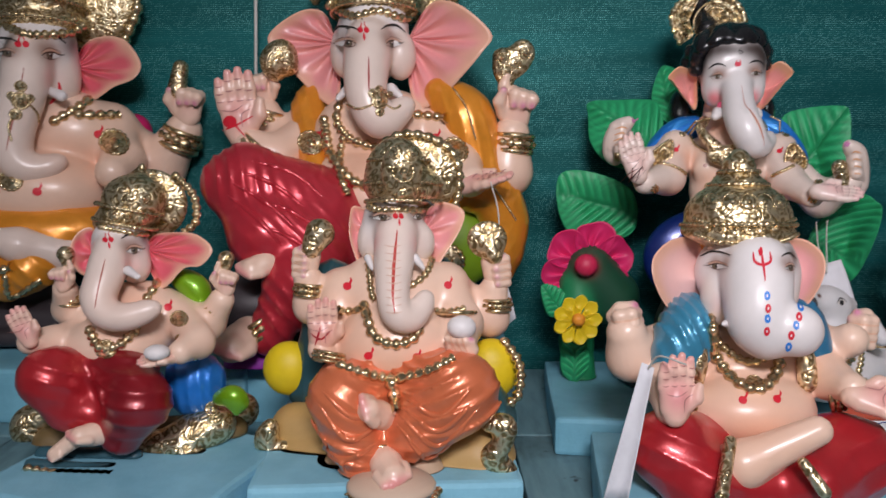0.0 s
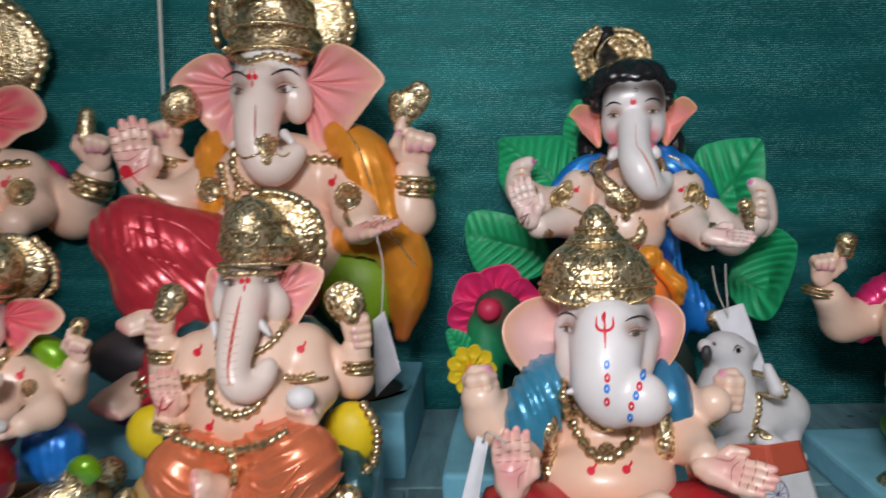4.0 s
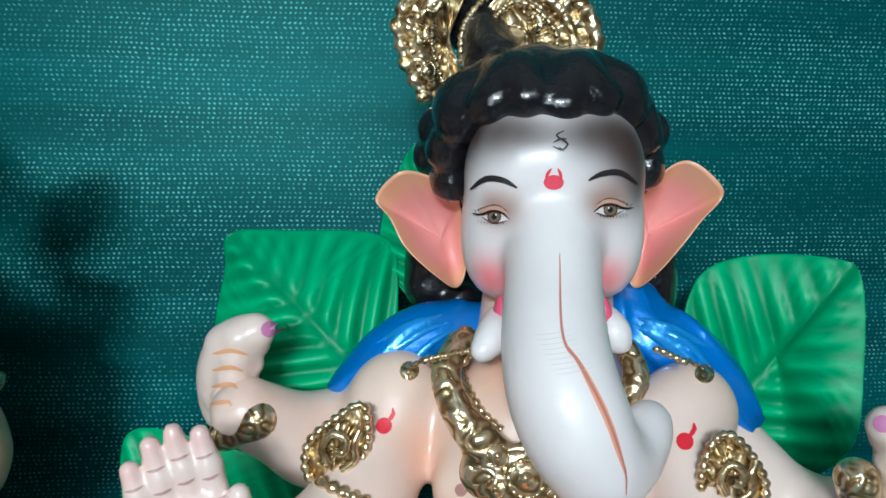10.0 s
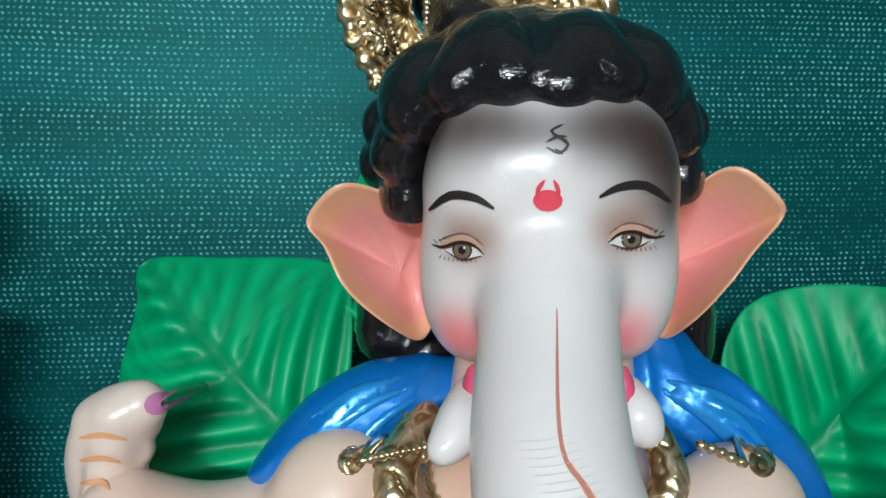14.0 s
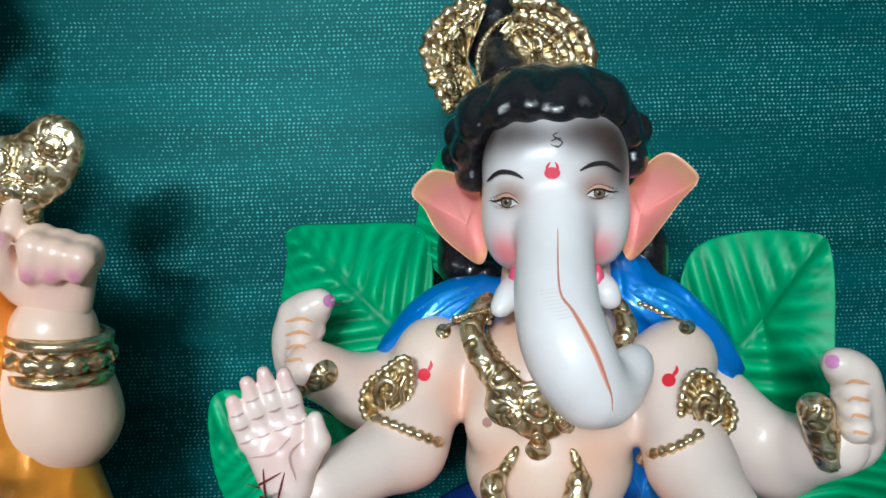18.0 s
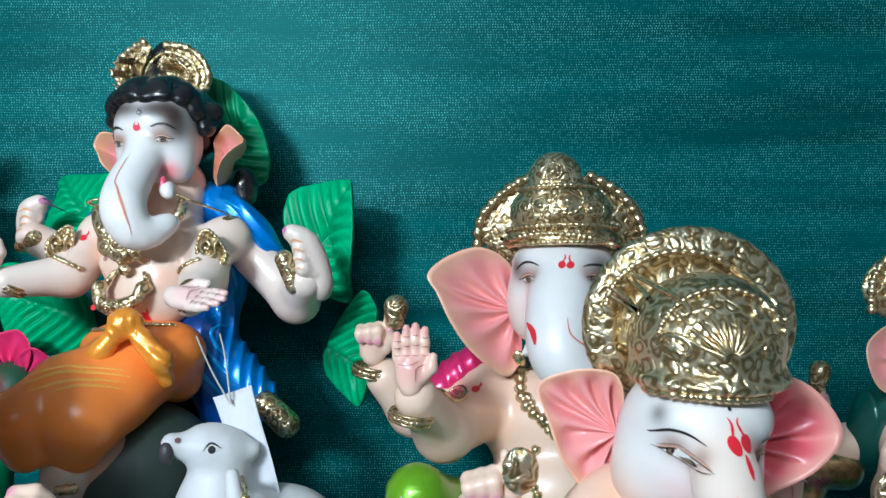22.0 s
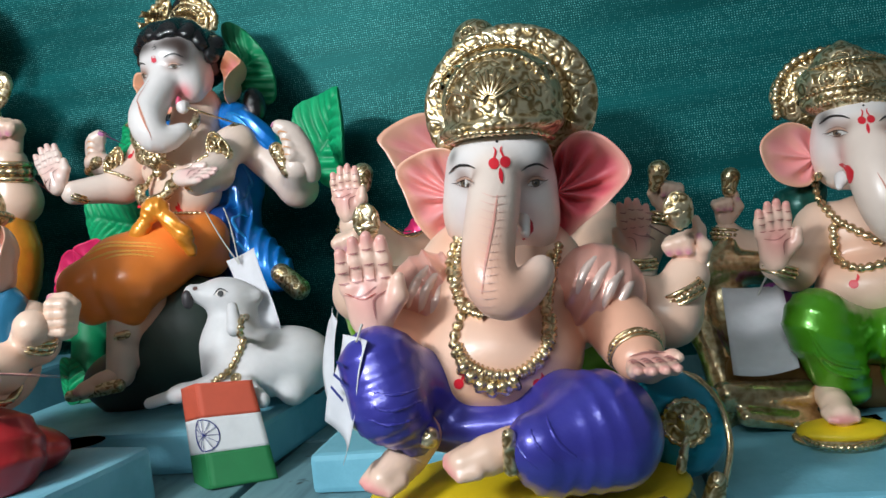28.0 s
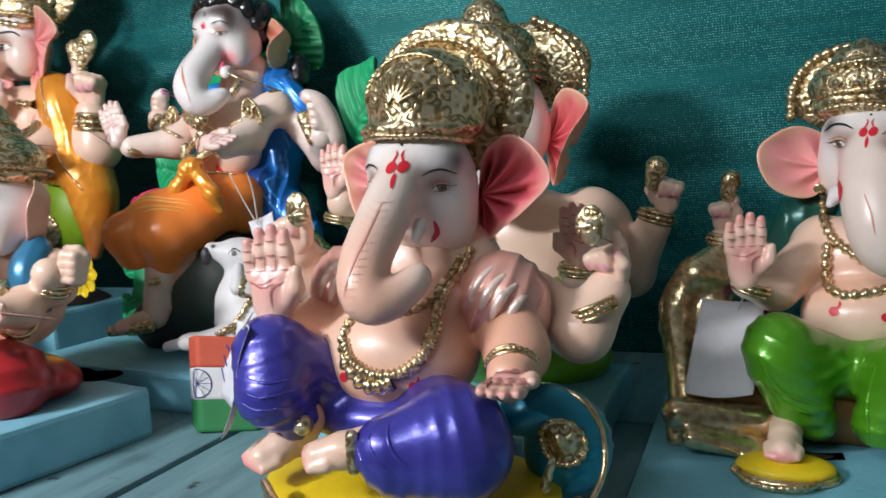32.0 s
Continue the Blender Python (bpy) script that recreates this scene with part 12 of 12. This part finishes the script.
def leaf_of_paper(tl, tr, br, bl, curl=0.004, thick=0.0004, n=10):
    """A slightly curled sheet between four corners."""
    tl, tr, br, bl = (np.array(c, float) for c in (tl, tr, br, bl))
    face = unit(np.cross(tr - tl, bl - tl))
    bm = bmesh.new()
    layers = []
    for side in (0, 1):
        grid = []
        for j in range(n + 1):
            for i in range(n + 1):
                u, v = i / n, j / n
                p = (tl * (1 - u) + tr * u) * (1 - v) + (bl * (1 - u) + br * u) * v
                p = p + face * (curl * math.sin(u * math.pi) * (0.4 + v) + 0.25 * curl * math.sin(v * 7 + u * 3) - side * thick)
                grid.append(bm.verts.new(p))
        layers.append(grid)
    r = n + 1
    for j in range(n):
        for i in range(n):
            a = j * r + i
            bm.faces.new([layers[0][k] for k in (a, a + 1, a + r + 1, a + r)])
            bm.faces.new([layers[1][k] for k in (a, a + r, a + r + 1, a + 1)])
    edge = [i for i in range(r)] + [j * r + n for j in range(1, r)] + [n * r + i for i in range(n - 1, -1, -1)] + [j * r for j in range(n - 1, 0, -1)]
    for a, b in zip(edge, edge[1:] + edge[:1]):
        bm.faces.new((layers[0][b], layers[0][a], layers[1][a], layers[1][b]))
    return bm


def price_tag(corners, strings, label, curl=0.004, writing=0):
    tag = new("price_tag")
    tagged(tag, label, "price tag", "price tags on the idols")
    sheet_ = part("paper", leaf_of_paper(*corners, curl), PAPER, tag, smooth=True)
    for s in strings:
        part("string", cord(s), STRING, tag, smooth=True)
    tl, tr, br, bl = (np.array(c, float) for c in corners)
    for k in range(writing):
        v = 0.25 + 0.13 * k
        a, b = tl + (bl - tl) * v, tr + (br - tr) * v
        out = unit(np.cross(bl - tl, tr - tl)) * 0.006
        w0, w1 = a + (b - a) * 0.25 + out, a + (b - a) * (0.6 + 0.1 * (k % 3)) + out
        part("ink_bar", leaf_of_paper(w0, w1, w1 + (bl - tl) * 0.03, w0 + (bl - tl) * 0.03, 0, 0.0002, 2), NAVY, sheet_)
    return tag


price_tag(((1.0526, 0.928, 0.8913), (1.1087, 0.92, 0.8898), (1.0978, 0.838, 0.8251), (1.0419, 0.842, 0.8227)), [[(1.0828, 0.916, 0.8782), (1.0884, 0.915, 0.8904), (1.091, 0.9, 0.9021)]], "white paper price tag hanging from the wrist of the tagged idol", 0.004, 0)
price_tag(((0.4893, 0.9750, 0.9772), (0.5271, 0.9750, 0.9894), (0.5584, 0.9550, 0.8908), (0.5297, 0.9500, 0.8808)), [[(0.5078, 0.9700, 0.9717), (0.4915, 0.9650, 1.0058), (0.4809, 0.9550, 1.0410)], [(0.5078, 0.9700, 0.9717), (0.5035, 0.9700, 1.0167), (0.5002, 0.9650, 1.0419)]], "creased white paper price tag hanging by the cow", 0.006, 0)
price_tag(((0.7621, 0.6000, 0.9302), (0.7827, 0.5850, 0.9267), (0.7604, 0.5750, 0.8506), (0.7405, 0.6000, 0.8729)), [[(0.7736, 0.5900, 0.9260), (0.7756, 0.6000, 0.9356)]], "curled paper price tag leaning on the purple knee", 0.006, 3)
price_tag(((0.1818, 0.6600, 0.9425), (0.1920, 0.6550, 0.9387), (0.1700, 0.6450, 0.8163), (0.1489, 0.6550, 0.8102)), [[(0.1867, 0.6550, 0.9386), (0.1914, 0.6400, 0.9542), (0.2056, 0.6100, 0.9556)]], "long white paper tag hanging from the raised palm", 0.004, 0)
price_tag(((0.0586, 0.9300, 0.9855), (0.0736, 0.9300, 0.9970), (0.0922, 0.9200, 0.9231), (0.0607, 0.9200, 0.8901)), [[(0.0682, 0.9300, 0.9742), (0.0714, 0.9500, 1.0476), (0.0617, 0.9650, 1.0922)]], "white paper price tag hanging from the amber idol", 0.005, 0)
price_tag(((0.6854, 0.8000, 0.9138), (0.6755, 0.8200, 0.9253), (0.6634, 0.8300, 0.9015), (0.6670, 0.8000, 0.8309)), [[(0.6764, 0.8200, 0.9102), (0.6821, 0.8300, 0.9330)]], "white paper price tag beside the lime green knee", 0.004, 0)


def paper_flag(tl, tr, br, bl):
    """A small printed paper flag: three bands and a spoked wheel, curled."""
    flag = new("paper_flag")
    tagged(flag, "small tricolour paper flag in saffron, white and green", "flag")
    tl, tr, br, bl = (np.array(c, float) for c in (tl, tr, br, bl))
    face = unit(np.cross(bl - tl, tr - tl))
    x, z = unit(tr - tl), unit(tl - bl)
    turn = -0.3 * x - 0.95 * face
    wide = np.linalg.norm(tr - tl) * 0.8
    for k, (name, mat) in enumerate((("saffron_band", SAFFRON), ("white_band", FLAG_WHITE), ("green_band", FLAG_GREEN))):
        a, b = k / 3, (k + 1) / 3
        bent = leaf_of_paper(tl + (bl - tl) * a, tr + (br - tr) * a, tr + (br - tr) * b, tl + (bl - tl) * b, 0.0, 0.0004)
        front = part(name, bent, mat, flag, smooth=True)
        p, q = tl + (bl - tl) * a, tl + (bl - tl) * b
        part("fold", leaf_of_paper(p + turn * wide, p, q, q + turn * wide, 0.0, 0.0004), mat, front, smooth=True)
    c = (tl + bl) / 2 + face * 0.0012

    def rim(w, s=1.0):
        u = math.cos(w) * s * r
        return c + math.sin(w) * s * r * z + (x * u + face * 0.0006 if u >= 0 else -turn * u - 0.0014 * x)
    r = np.linalg.norm(tl - bl) * 0.15
    wheel = part("wheel", cord([rim(w) for w in np.linspace(0, 2 * math.pi, 24)], 0.0006), NAVY, flag)
    for w in np.linspace(0, 2 * math.pi, 13)[:-1]:
        part("spoke", cord([c, rim(w, 0.5), rim(w)], 0.0003), NAVY, wheel)
    return flag


paper_flag((0.5071, 0.8370, 0.8572), (0.5563, 0.8670, 0.8501), (0.5835, 0.8420, 0.7497), (0.5236, 0.8120, 0.7526))


hung = new("hanging_cord")
tagged(hung, "white cord hanging down in front of the netting", "cord")
part("strand", cord([(-0.283, 1.22, 2.3), (-0.29, 1.22, 1.6), (-0.305, 1.222, 1.1), (-0.31, 1.22, 0.9)], 0.0026), STRING, hung, smooth=True)

bulb = new("small_bulb")
bulb.location = (-0.759, 1.262, 1.388)
tagged(bulb, "tiny warm glowing bulb against the netting", "bulb")
bm = bmesh.new()
bmesh.ops.create_uvsphere(bm, u_segments=12, v_segments=8, radius=0.0028)
part("glass", bm, GLOW, bulb, smooth=True)
bm = bmesh.new()
bmesh.ops.create_cone(bm, cap_ends=True, segments=10, radius1=0.004, radius2=0.003, depth=0.012)
part("socket", bm, CLOTH_DARK, bulb).location = (0, 0, 0.009)
